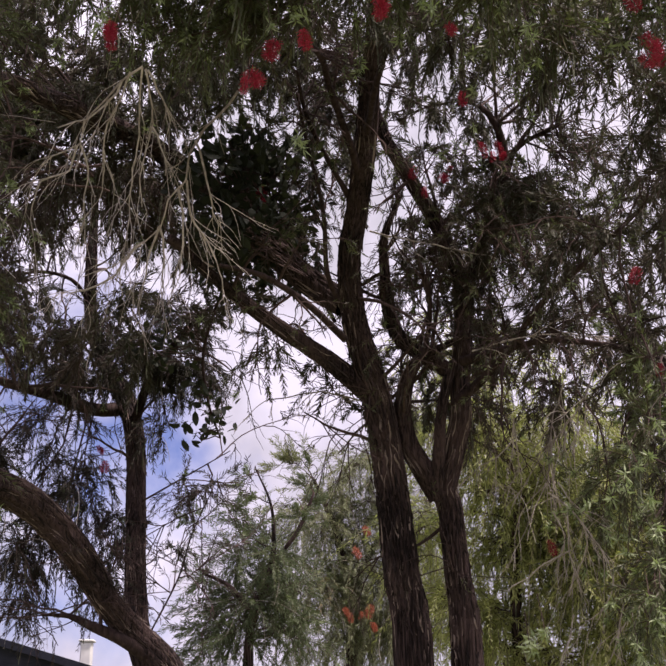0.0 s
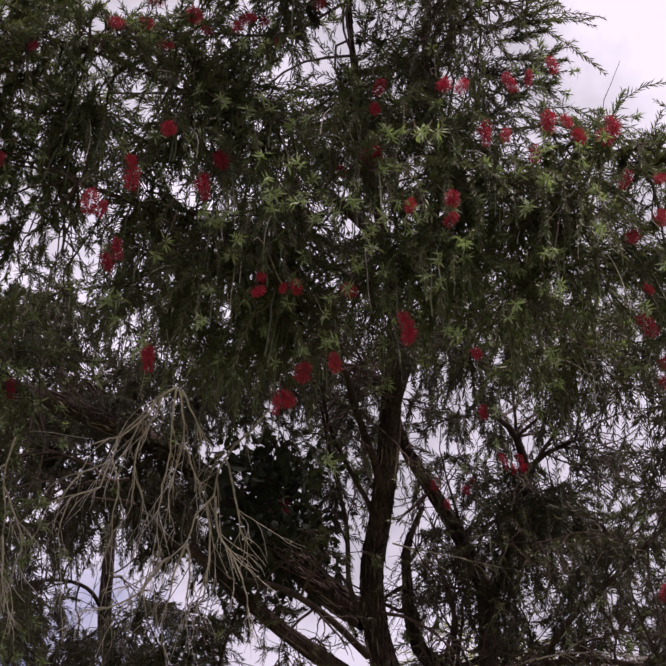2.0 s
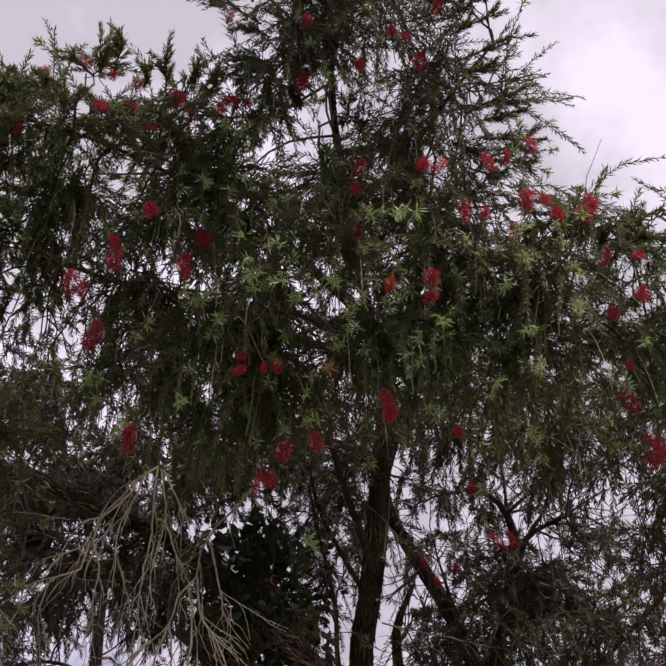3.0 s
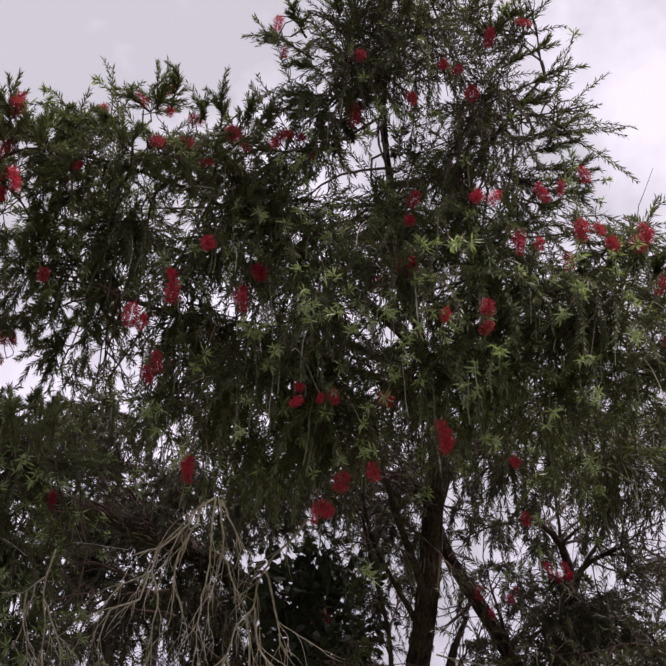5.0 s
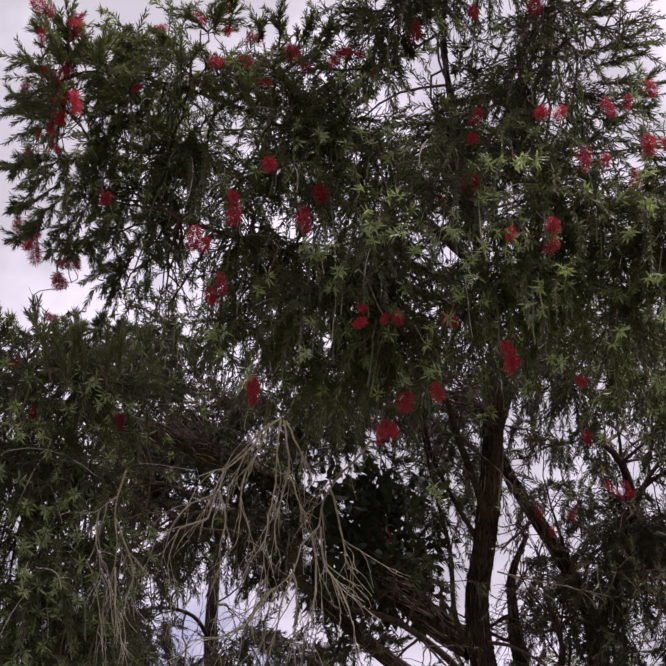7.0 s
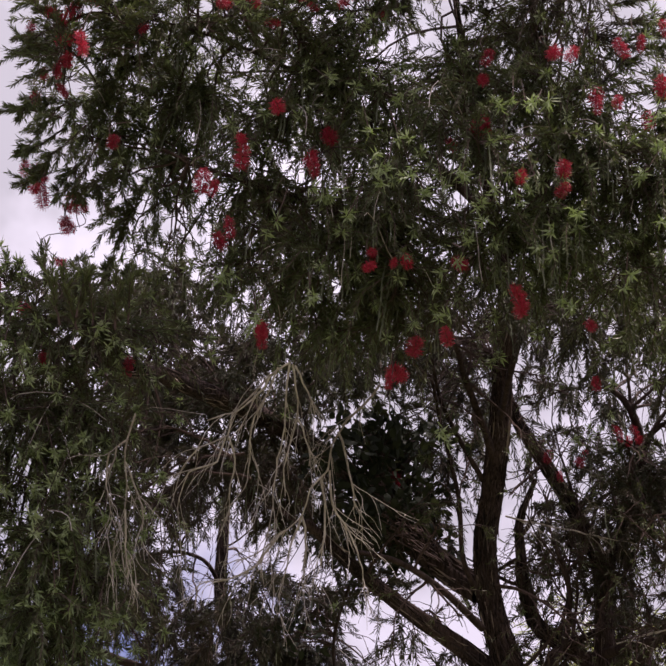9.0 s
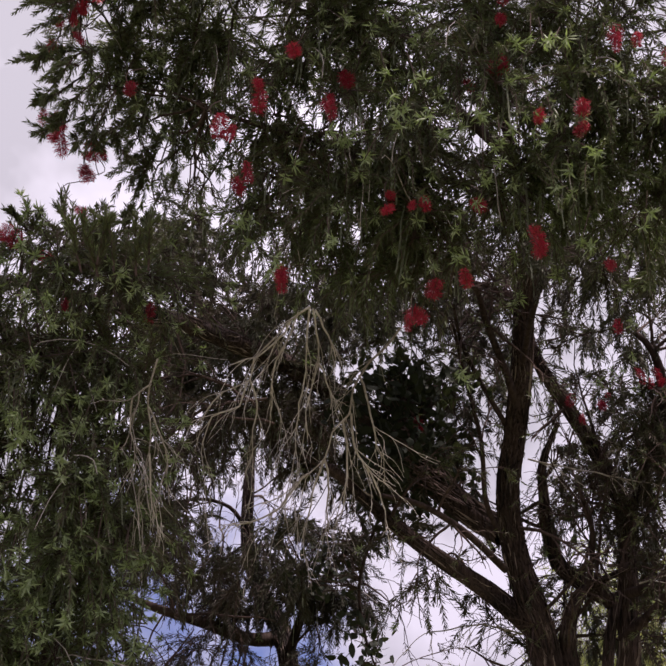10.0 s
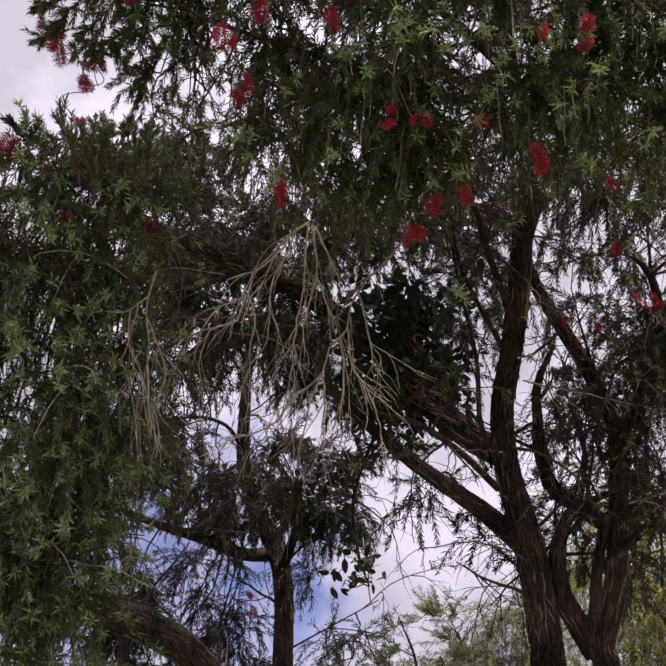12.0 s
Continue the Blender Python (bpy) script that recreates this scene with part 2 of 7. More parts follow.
def limb_mesh(name, points, material, sides=18, step=0.05, furrow=0.0):
    """A tapered limb along a line, with lengthwise furrows and knots."""
    line = smooth_line(points, step)
    axis = unit(np.gradient(line[:, :3], axis=0))
    ref = np.cross(axis[0], (0.3, 1, 0.2))
    us = []
    for a in axis:
        ref = unit(ref - a * (ref @ a))
        us.append(ref)
    us = np.array(us)
    vs = np.cross(axis, us)
    ang = np.linspace(0, 2 * np.pi, sides, endpoint=False)
    run = (np.arange(len(line)) * step)[:, None]
    rad = np.repeat(line[:, 3:4], sides, 1)
    if furrow:
        ph = rng.uniform(0, 6.3, 12)
        w1 = 0.55 * np.sin(run * 3.1 + ph[0]) + 0.4 * np.sin(run * 9 + ph[1] + ang) + 0.3 * np.sin(run * 21 + 2 * ang + ph[2])
        w2 = 0.6 * np.sin(run * 4.3 + ph[3] + ang) + 0.4 * np.sin(run * 14 + ph[4] - 2 * ang) + 0.25 * np.sin(run * 33 + ph[5])
        strips = np.abs(np.sin(ang * 5.5 + w1 + ph[6])) + 0.5 * np.abs(np.sin(ang * 15 - 2.2 * w1 + run * 2 + ph[8]))
        broken = 0.55 + 0.45 * np.sin(run * 7 + 4 * np.sin(ang * 2 + ph[7]) + ph[11])
        deep = np.exp(-(np.sin(ang * 7 + 1.5 * w2 + ph[7]) / 0.30) ** 2) * broken + 0.8 * np.exp(-(np.sin(ang * 11 - 2.0 * w1 + run + ph[9]) / 0.25) ** 2) * (1.1 - broken)
        knots = np.sin(run * 5 + ph[9] + 2 * np.sin(ang + ph[10]))
        flakes = rng.normal(size=rad.shape)
        flakes[1:] = 0.6 * flakes[1:] + 0.4 * flakes[:-1]
        rad = rad * (1 + furrow * (0.5 * strips - 0.2 - 1.1 * deep + 0.2 * knots + 0.2 * flakes))
    ring = line[:, None, :3] + rad[..., None] * (np.cos(ang)[None, :, None] * us[:, None] + np.sin(ang)[None, :, None] * vs[:, None])
    n = len(line)
    verts = np.vstack([ring.reshape(-1, 3), line[-1:, :3] + axis[-1] * line[-1, 3]])
    i, j = np.meshgrid(np.arange(n - 1), np.arange(sides), indexing="ij")
    a, b = i * sides + j, i * sides + (j + 1) % sides
    quads = np.stack([a, b, b + sides, a + sides], -1).reshape(-1, 4)
    tip = np.full(sides, n * sides)
    last = (n - 1) * sides + np.arange(sides)
    caps = np.stack([last, (n - 1) * sides + (np.arange(sides) + 1) % sides, tip, tip], -1)
    tris = np.vstack([quads[:, [0, 1, 2]], quads[:, [0, 2, 3]], caps[:, :3]])
    return mesh_from(name, verts, tris, material, True), line


def bark_strips(line, cover=0.8, wide=0.0085, long=0.14):
    """Loose fibrous strips of bark along a limb, their ends lifting off: corners and faces."""
    axis = unit(np.gradient(line[:, :3], axis=0))
    u = unit(np.cross(axis, np.array((0.31, 0.87, 0.38))))
    v = np.cross(axis, u)
    run = np.r_[0, np.cumsum(np.linalg.norm(np.diff(line[:, :3], axis=0), axis=1))]
    skin = np.pi * np.sum((line[1:, 3] + line[:-1, 3]) * np.diff(run))
    n, k = max(8, int(cover * skin / (wide * long))), 7
    share = np.cumsum(line[:, 3])
    mid = np.interp(rng.uniform(0, share[-1], n), share, run)
    length = long * rng.uniform(0.4, 1.6, n)
    f = np.linspace(-0.5, 0.5, k)
    along = np.clip(mid[:, None] + length[:, None] * f, 0, run[-1])
    turn = rng.uniform(0, 6.3, (n, 1)) + rng.normal(size=(n, 1)) * 0.25 * f + 0.05 * np.sin(f * rng.uniform(4, 10, (n, 1)) + rng.uniform(0, 6, (n, 1)))
    half = wide * rng.uniform(0.25, 0.75, (n, 1)) * (1 - (2 * f) ** 4 * 0.8)

    def spot(turn, rise):
        pick = [np.interp(along, run, column) for column in line.T]
        side = np.cos(turn)[..., None] * np.stack([np.interp(along, run, c) for c in u.T], -1) + np.sin(turn)[..., None] * np.stack([np.interp(along, run, c) for c in v.T], -1)
        return np.stack(pick[:3], -1) + unit(side) * (pick[3] + rise)[..., None]

    thin = np.interp(along, run, line[:, 3])
    peel = 0.02 * thin + 0.018 * (np.abs(2 * f) ** 3) * rng.uniform(0, 1, (n, 1)) ** 3 * np.where(f < 0, 1.0, 0.3)
    swing = half / np.maximum(thin, 0.01)
    rows = np.stack([spot(turn - swing, peel - 0.004), spot(turn, peel + 0.7 * half), spot(turn + swing, peel - 0.004)], 2)
    base = (np.arange(n) * k * 3)[:, None, None]
    i, j = np.arange(k - 1)[None, :, None] * 3, np.arange(2)[None, None]
    quads = np.stack(np.broadcast_arrays(base + i + j, base + i + j + 1, base + i + j + 4, base + i + j + 3), -1).reshape(-1, 4)
    return rows.reshape(-1, 3), quads


def threads(paths, radii, sides=3):
    """Thin tubes along many lines of equal length: corners and faces."""
    n, k, _ = paths.shape
    axis = unit(np.gradient(paths, axis=1))
    u = unit(np.cross(axis, np.array((0.31, 0.87, 0.38))))
    v = np.cross(axis, u)
    ang = np.linspace(0, 2 * np.pi, sides, endpoint=False)
    ring = paths[:, :, None] + radii[:, :, None, None] * (np.cos(ang)[:, None] * u[:, :, None] + np.sin(ang)[:, None] * v[:, :, None])
    base = (np.arange(n) * k * sides)[:, None, None]
    i, j = np.arange(k - 1)[None, :, None] * sides, np.arange(sides)[None, None]
    jn = (j + 1) % sides
    quads = np.stack(np.broadcast_arrays(base + i + j, base + i + jn, base + i + sides + jn, base + i + sides + j), -1).reshape(-1, 4)
    return ring.reshape(-1, 3), quads


def blades(at, along, length, width, roll):
    """Narrow folded leaves: corners and triangles."""
    side = unit(np.cross(along, unit(rng.normal(size=at.shape))))
    flat = np.cross(side, along)
    side = side * np.cos(roll)[:, None] + flat * np.sin(roll)[:, None]
    flat = np.cross(side, along)
    l, w = length[:, None], width[:, None]
    mid = at + along * l * 0.45 - flat * w * 0.25
    verts = np.stack([at, mid + side * w * 0.5, at + along * l - flat * l * 0.06, mid - side * w * 0.5], 1)
    base = (np.arange(len(at)) * 4)[:, None]
    return verts.reshape(-1, 3), np.concatenate([base + (0, 1, 2), base + (0, 2, 3)])


class Gather:
    """Collects corners and faces of one mesh."""

    def __init__(self):
        self.verts, self.faces, self.count = [], [], 0

    def add(self, made):
        verts, faces = made
        self.verts.append(verts)
        self.faces.append(faces + self.count)
        self.count += len(verts)

    def mesh(self, name, material, smooth=False):
        return mesh_from(name, np.vstack(self.verts), np.vstack(self.faces), material, smooth)


def droop_lines(start, heading, length, sag, steps, jitter):
    """Lines that set out along heading and bend downwards."""
    pts, d, p = [start], unit(heading), start
    h = (length / steps)[:, None]
    for _ in range(steps):
        d = unit(d + sag[:, None] * DOWN + jitter * rng.normal(size=start.shape))
        p = p + d * h
        pts.append(p)
    return np.stack(pts, 1)


def points_on(paths, u):
    """Places and directions at the fractions u (lines, count) of the lines."""
    k = paths.shape[1] - 1
    f = np.clip(u * k, 0, k - 1e-4)
    i = f.astype(int)
    rows = np.arange(len(paths))[:, None]
    a, b = paths[rows, i], paths[rows, i + 1]
    return a + (b - a) * (f - i)[..., None], unit(b - a)


class Crown:
    """The leaves, new growth and twigs of one tree, built up clump by clump on its limbs."""

    def __init__(self, leaf=0.034, width=0.0054, per=58, spray=0.36):
        self.leaves, self.shoots, self.twigs, self.bare, self.strands = Gather(), Gather(), Gather(), Gather(), Gather()
        self.inner = Gather()
        self.lines, self.leaf, self.width, self.per, self.spray = [], leaf, width, per, spray

    def join(self, place, over=False):
        """The nearest place on a limb: for hanging boughs rather over them than beside."""
        line = np.vstack(self.lines)[:, :3]
        gap = line - place
        if over:
            far = 1.6 * np.hypot(gap[:, 0], gap[:, 1]) + 0.6 * np.abs(gap[:, 2]) + 2.2 * np.maximum(-gap[:, 2], 0)
        else:
            far = np.linalg.norm(gap, axis=1) + 0.5 * np.maximum(gap[:, 2], 0)
        return line[far.argmin()]

    def tufts(self, at, heading, count=20, size=1.0):
        """Star-like tufts of fresh leaves at shoot ends."""
        n = len(at)
        axis = np.repeat(unit(heading), count, 0)
        away = unit(rng.normal(size=axis.shape))
        along = unit(axis * rng.uniform(0.0, 0.8, (len(axis), 1)) + away * 0.8)
        p = np.repeat(at, count, 0) - axis * rng.uniform(0, 0.03, (len(axis), 1)) * size
        self.shoots.add(blades(p, along, rng.uniform(0.020, 0.046, n * count) * size, rng.uniform(0.0048, 0.0082, n * count) * size, rng.uniform(0, 3.1, n * count)))

    def clump(self, place, size, density, style="weep", fresh=0.1, grey=0.045, leafy=1.0, big=1.0, hang=1.0, old=False):
        """A bough end: an ellipsoid of leafy sprays that hang (weep), stand (rise) or spread (spray); old picks the
        shade-darkened inner leaves.
        """
        place, size = np.array(place), np.array(size)
        area = math.pi * size[0] * size[2]
        leaf_area = 0.5 * self.leaf * self.width * 0.62 * self.per * big**2
        n = max(3, int(density * area * 1.7 / leaf_area))
        hubs = max(2, int(n / 12))
        q = unit(rng.normal(size=(hubs, 3))) * rng.uniform(0, 1, (hubs, 1)) ** 0.45
        hub = place + q * size * 0.95 + (0, 0, 0.25 * self.spray if style == "weep" else -0.1 * self.spray)
        root = self.join(place, style == "weep")
        mid = place + (0, 0, 0.1)
        # a branch to the clump, branchlets to its hubs
        t = np.linspace(0, 1, 8)[:, None]
        lift = np.linalg.norm(mid - root) * 0.07
        sway = rng.normal(size=3) * 0.05 * np.linalg.norm(mid - root)
        stem = root + (mid - root) * t + np.array((0, 0, 1.0)) * lift * np.sin(np.pi * t) + sway * np.sin(2 * np.pi * t) + rng.normal(size=(8, 3)) * 0.006 * np.sin(np.pi * t)
        thick = (0.0035 + 0.004 * min(1.5, size[0] * 2)) * (0.55 if old else 1.0)
        self.twigs.add(threads(stem[None], np.linspace(thick * 1.3, thick * 0.6, 8)[None], 5))
        from_stem = stem[rng.integers(4, 8, hubs)]
        u = np.linspace(0, 1, 6)[None, :, None]
        bow = np.linalg.norm(hub - from_stem, axis=1)[:, None, None] * 0.15 * np.sin(np.pi * u) * np.array((0, 0, 1.0))
        arms = from_stem[:, None] + (hub - from_stem)[:, None] * u + bow + rng.normal(size=(hubs, 6, 3)) * 0.012 * np.sin(np.pi * u)
        self.twigs.add(threads(arms, np.repeat(np.linspace(0.0028 if old else 0.0042, 0.0018 if old else 0.0022, 6)[None], hubs, 0)))
        # the sprays
        own = rng.integers(0, hubs, n)
        start, _ = points_on(arms[own], rng.uniform(0.55, 1.0, (n, 1)))
        start = start[:, 0]
        out = unit((start - place) / size + 0.4 * rng.normal(size=(n, 3)))
        length = self.spray * hang * rng.uniform(0.5, 1.25, n)
        if style == "weep":
            head, sag = out * (0.8, 0.8, 0.3), rng.uniform(0.15, 1.0, n)
            wild = rng.uniform(size=n) < 0.52
            head[wild] += rng.normal(size=(wild.sum(), 3)) * 0.7
            sag[wild] *= 0.35
            length[wild] *= 0.8
        elif style == "rise":
            head, sag = out * (1.0, 1.0, 0.5) + (0, 0, 0.45), rng.uniform(-0.05, 0.12, n)
            length *= 0.4
        else:
            head, sag = out + (0, 0, 0.15), rng.uniform(0.0, 0.25, n)
        paths = droop_lines(start, head, length, sag, 5, 0.16 if style == "weep" else 0.08)
        self.twigs.add(threads(paths[:, (0, 2, 3, 5)], np.repeat(np.linspace(0.0026, 0.0012, 4)[None], n, 0)))
        bare = rng.uniform(size=n) < grey
        if bare.any():
            (self.twigs if old else self.bare).add(threads(droop_lines(start[bare], head[bare] + 0.2 * rng.normal(size=(bare.sum(), 3)), length[bare] * 1.2, sag[bare], 6, 0.12), np.repeat(np.linspace(0.0028, 0.0012, 7)[None], bare.sum(), 0)))
        string = rng.uniform(size=n) < (0.15 if grey else 0.04)
        if style == "weep" and string.any():
            # strands set with old seed capsules and close small leaves
            m = string.sum()
            beads = 0.0022 + 0.0036 * (np.arange(13) % 2) * rng.uniform(0.3, 1, (m, 13)) * np.sin(np.linspace(0.35, 2.9, 13))
            self.strands.add(threads(droop_lines(start[string] + 0.05 * out[string], 0.25 * out[string] + DOWN, length[string] * rng.uniform(0.45, 1.05, m), np.full(m, 0.35), 12, 0.08), beads))
        keep = rng.uniform(size=n) < leafy
        paths, n = paths[keep], int(keep.sum())
        if n == 0:
            return
        per = self.per
        u = 0.1 + 0.9 * (np.arange(per) + rng.uniform(0, 1, (n, per))) / per
        at, axis = points_on(paths, u)
        turn = np.arange(per) * 2.4 + rng.uniform(0, 6.3, (n, 1))
        side = unit(np.cross(axis, np.array((0.31, 0.87, 0.38))))
        up = np.cross(axis, side)
        radial = np.cos(turn)[..., None] * side + np.sin(turn)[..., None] * up
        open_by = np.radians(rng.uniform(26, 56, (n, per)) - 12 * u)[..., None]
        along = unit(axis * np.cos(open_by) + radial * np.sin(open_by) + 0.12 * DOWN)
        size_l = big * self.leaf * rng.uniform(0.7, 1.25, (n, per)) * (1.05 - 0.35 * u**3)
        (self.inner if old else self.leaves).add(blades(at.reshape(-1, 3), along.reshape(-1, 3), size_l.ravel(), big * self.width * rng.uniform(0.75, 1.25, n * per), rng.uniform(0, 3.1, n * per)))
        tip = rng.uniform(size=n) < fresh
        if tip.any():
            self.tufts(paths[tip, -1], paths[tip, -1] - paths[tip, -2])

    def ramify(self, line, count=12, length=0.8, lift=0.35, leafy=0.5, begin=0.25):
        """Side branches of a limb that fork twice, the last twigs thinly leaved."""
        pick = rng.integers(int(len(line) * begin), len(line), count)
        axis = unit(np.gradient(line[:, :3], axis=0))[pick]
        head = 0.5 * axis + 0.75 * rng.normal(size=(count, 3)) + (0, 0, lift)
        first = droop_lines(line[pick, :3], head, length * rng.uniform(0.5, 1.2, count), np.full(count, 0.02), 7, 0.14)
        thick = np.clip(line[pick, 3] * 0.5, 0.004, 0.012)[:, None]
        self.twigs.add(threads(first, thick + (0.003 - thick) * np.linspace(0, 1, 8), 5))
        for level, (many, share, r0, r1) in enumerate(((4, 0.55, 0.0042, 0.002), (3, 0.35, 0.0024, 0.0011))):
            from_line = np.repeat(first, many, 0)
            n = len(from_line)
            s, d = points_on(from_line, rng.uniform(0.2, 1.0, (n, 1)))
            head = d[:, 0] + 0.6 * rng.normal(size=(n, 3))
            first = droop_lines(s[:, 0], head, length * share * rng.uniform(0.5, 1.2, n), rng.uniform(0.0, 0.16, n), 5, 0.17)
            self.twigs.add(threads(first, np.repeat(np.linspace(r0, r1, 6)[None], n, 0)))
        first = first[rng.uniform(size=len(first)) < leafy]
        n, per = len(first), 16
        if n:
            at, ax = points_on(first, rng.uniform(0.3, 1.0, (n, per)))
            along = unit(ax * 0.8 + 0.75 * unit(rng.normal(size=ax.shape)) + 0.15 * DOWN)
            self.leaves.add(blades(at.reshape(-1, 3), along.reshape(-1, 3), self.leaf * rng.uniform(0.7, 1.2, n * per), self.width * rng.uniform(0.7, 1.1, n * per), rng.uniform(0, 3.1, n * per)))

    def plumes(self, *ends):
        """Stiff leafy shoots that stand out of the crown, each from one place to another, with side shoots."""
        ends = np.array(ends, float)
        a, b = ends[:, :3], ends[:, 3:]
        run = np.linalg.norm(b - a, axis=1)
        main = droop_lines(a, b - a, run * 0.76, np.zeros(len(a)), 7, 0.05)
        self.twigs.add(threads(main, np.repeat(np.linspace(0.005, 0.002, 8)[None], len(a), 0), 4))
        base = np.repeat(main, 9, 0)
        s, d = points_on(base, rng.uniform(0.05, 0.95, (len(base), 1)))
        head = d[:, 0] + 0.45 * rng.normal(size=(len(base), 3))
        side = droop_lines(s[:, 0], head, np.repeat(run, 9) * rng.uniform(0.16, 0.4, len(base)), np.full(len(base), -0.03), 7, 0.05)
        self.twigs.add(threads(side, np.repeat(np.linspace(0.0022, 0.001, 8)[None], len(base), 0)))
        lines = np.vstack([main, side])
        n, per = len(lines), 46
        at, axis = points_on(lines, 0.05 + 0.95 * (np.arange(per) + rng.uniform(0, 1, (n, per))) / per)
        away = unit(np.cross(axis, rng.normal(size=axis.shape)))
        along = unit(axis + rng.uniform(0.35, 0.8, (n, per, 1)) * away)
        self.leaves.add(blades(at.reshape(-1, 3), along.reshape(-1, 3), rng.uniform(0.022, 0.036, n * per), rng.uniform(0.0034, 0.0052, n * per), rng.uniform(0, 3.1, n * per)))

    def dead_branch(self, tree, lines, thick=0.0045, twigs=9, twig=0.25):
        """A bare grey dead branch: kinked stems, each with thin nodding twigs that fork once, and old capsules."""
        wood = Gather()
        for points in lines:
            line = smooth_line([(*p, thick * (0.85 - 0.6 * i / len(points))) for i, p in enumerate(points)], 0.035)
            line[:, :3] += rng.normal(size=(len(line), 3)) * 0.0025
            wood.add(threads(line[None, :, :3], line[None, :, 3], 6))
            axis = unit(np.gradient(line[:, :3], axis=0))
            pick = rng.integers(2, len(line), max(4, int(twigs * len(line) * 0.035 / 0.5)))
            m = len(pick)
            head = axis[pick] + 0.3 * rng.normal(size=(m, 3))
            paths = droop_lines(line[pick, :3], head, twig * rng.uniform(0.35, 1.3, m), rng.uniform(0.02, 0.16, m), 9, 0.125)
            wood.add(threads(paths, np.repeat(np.linspace(0.0017, 0.0006, 10)[None], m, 0), 4))
            s, d = points_on(np.repeat(paths, 2, 0), rng.uniform(0.15, 0.8, (2 * m, 1)))
            subs = droop_lines(s[:, 0], d[:, 0] + 0.32 * rng.normal(size=(2 * m, 3)), twig * rng.uniform(0.2, 0.6, 2 * m), rng.uniform(0.02, 0.2, 2 * m), 7, 0.13)
            wood.add(threads(subs, np.repeat(np.linspace(0.0014, 0.0006, 8)[None], 2 * m, 0), 3))
            s, d = points_on(paths, rng.uniform(0.1, 1.0, (m, 1)))
            off = unit(np.cross(d[:, 0], rng.normal(size=(m, 3))))
            wood.add(threads(s + off[:, None] * np.linspace(0.0, 0.008, 3)[None, :, None], np.repeat(np.array([[0.0010, 0.0028, 0.0012]]), m, 0), 4))
        part("dead_branch", wood.mesh("dead_branch", DEAD), DEAD, tree, "bare grey dead branch with fine hanging twigs")

    def broom(self, points, spread=0.28, count=9, twig=0.42, thick=0.005, tree=None):
        """A bare branch: a stem along points with straight side twigs at a narrow angle that fork and nod.

        With a tree it is a dead branch, a part of its own; without one it joins the brown twigs."""
        wood = Gather() if tree else self.twigs
        thick = 0.5 * thick + 0.0012
        line = smooth_line([(*p, thick * (1 - 0.65 * i / len(points))) for i, p in enumerate(points)], 0.05)
        line[:, :3] += rng.normal(size=(len(line), 3)) * 0.004
        wood.add(threads(line[None, :, :3], line[None, :, 3], 6))
        axis = unit(np.gradient(line[:, :3], axis=0))
        pick = rng.integers(1, len(line), count)
        head = axis[pick] + spread * 1.5 * rng.normal(size=(count, 3)) * (1, 0.6, 0.7)
        paths = droop_lines(line[pick, :3], head, twig * rng.uniform(0.35, 1.25, count), rng.uniform(0.02, 0.16, count), 9, 0.09)
        wood.add(threads(paths, np.repeat(np.linspace(0.0027, 0.0014, 10)[None], count, 0), 5))
        fork = np.repeat(paths, 2, 0)
        s, d = points_on(fork, rng.uniform(0.15, 0.9, (len(fork), 1)))
        head = d[:, 0] + 0.38 * rng.normal(size=(len(fork), 3))
        subs = droop_lines(s[:, 0], head, twig * rng.uniform(0.2, 0.6, len(fork)), rng.uniform(0.02, 0.2, len(fork)), 7, 0.08)
        wood.add(threads(subs, np.repeat(np.linspace(0.0018, 0.0010, 8)[None], len(fork), 0), 4))
        # old seed capsules along the twigs
        caps = np.repeat(subs, 2, 0)
        s, d = points_on(caps, rng.uniform(0.1, 0.9, (len(caps), 1)))
        off = unit(np.cross(d[:, 0], rng.normal(size=(len(caps), 3))))
        bead = s + off[:, None] * np.linspace(0.0, 0.008, 3)[None, :, None]
        wood.add(threads(bead, np.repeat(np.array([[0.0012, 0.0030, 0.0016]]), len(caps), 0), 4))
        if tree:
            part("dead_branch", wood.mesh("dead_branch", DEAD), DEAD, tree, "bare grey dead branch with fine hanging twigs")

    def finish(self, tree, leaf_mat, names=("foliage", "new_growth", "branchwork", "deadwood", "capsule_growth", "inner_foliage")):
        for gather, name, mat, label in ((self.leaves, names[0], leaf_mat, "narrow dark green leaves"), (self.shoots, names[1], SHOOT, "fresh light green leaf tufts"),
                                         (self.twigs, names[2], TWIG, "thin brown twigs"), (self.bare, names[3], DEAD, "bare grey dead twigs"), (self.strands, names[4], STRAND, "hanging grey-green strands with old capsules"), (self.inner, names[5], LEAF_INNER_SHADE, "brownish inner leaves, coloured darker for the shade in the crown")):
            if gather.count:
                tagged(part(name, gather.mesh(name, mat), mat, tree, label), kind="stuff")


def thing(name, label, category, place=(0, 0, 0)):
    ob = new(name)
    ob.location = place
    ob.empty_display_size = 0.2
    return tagged(ob, label, category)


def limb(tree, crown, points, name="limb", material=None, sides=14, furrow=0.0, step=0.05):
    me, line = limb_mesh(name, points, material or LIMB, sides, step, furrow)
    crown.lines.append(line)
    ob = part(name, me, material or LIMB, tree)
    if furrow:
        strips = Gather()
        strips.add(bark_strips(line, 0.8 if name == "trunk" else 0.4))
        tagged(part("loose_bark", strips.mesh("loose_bark", FIBRE), FIBRE, ob, "peeling fibrous strips of grey-brown bark"), kind="stuff")
    return ob


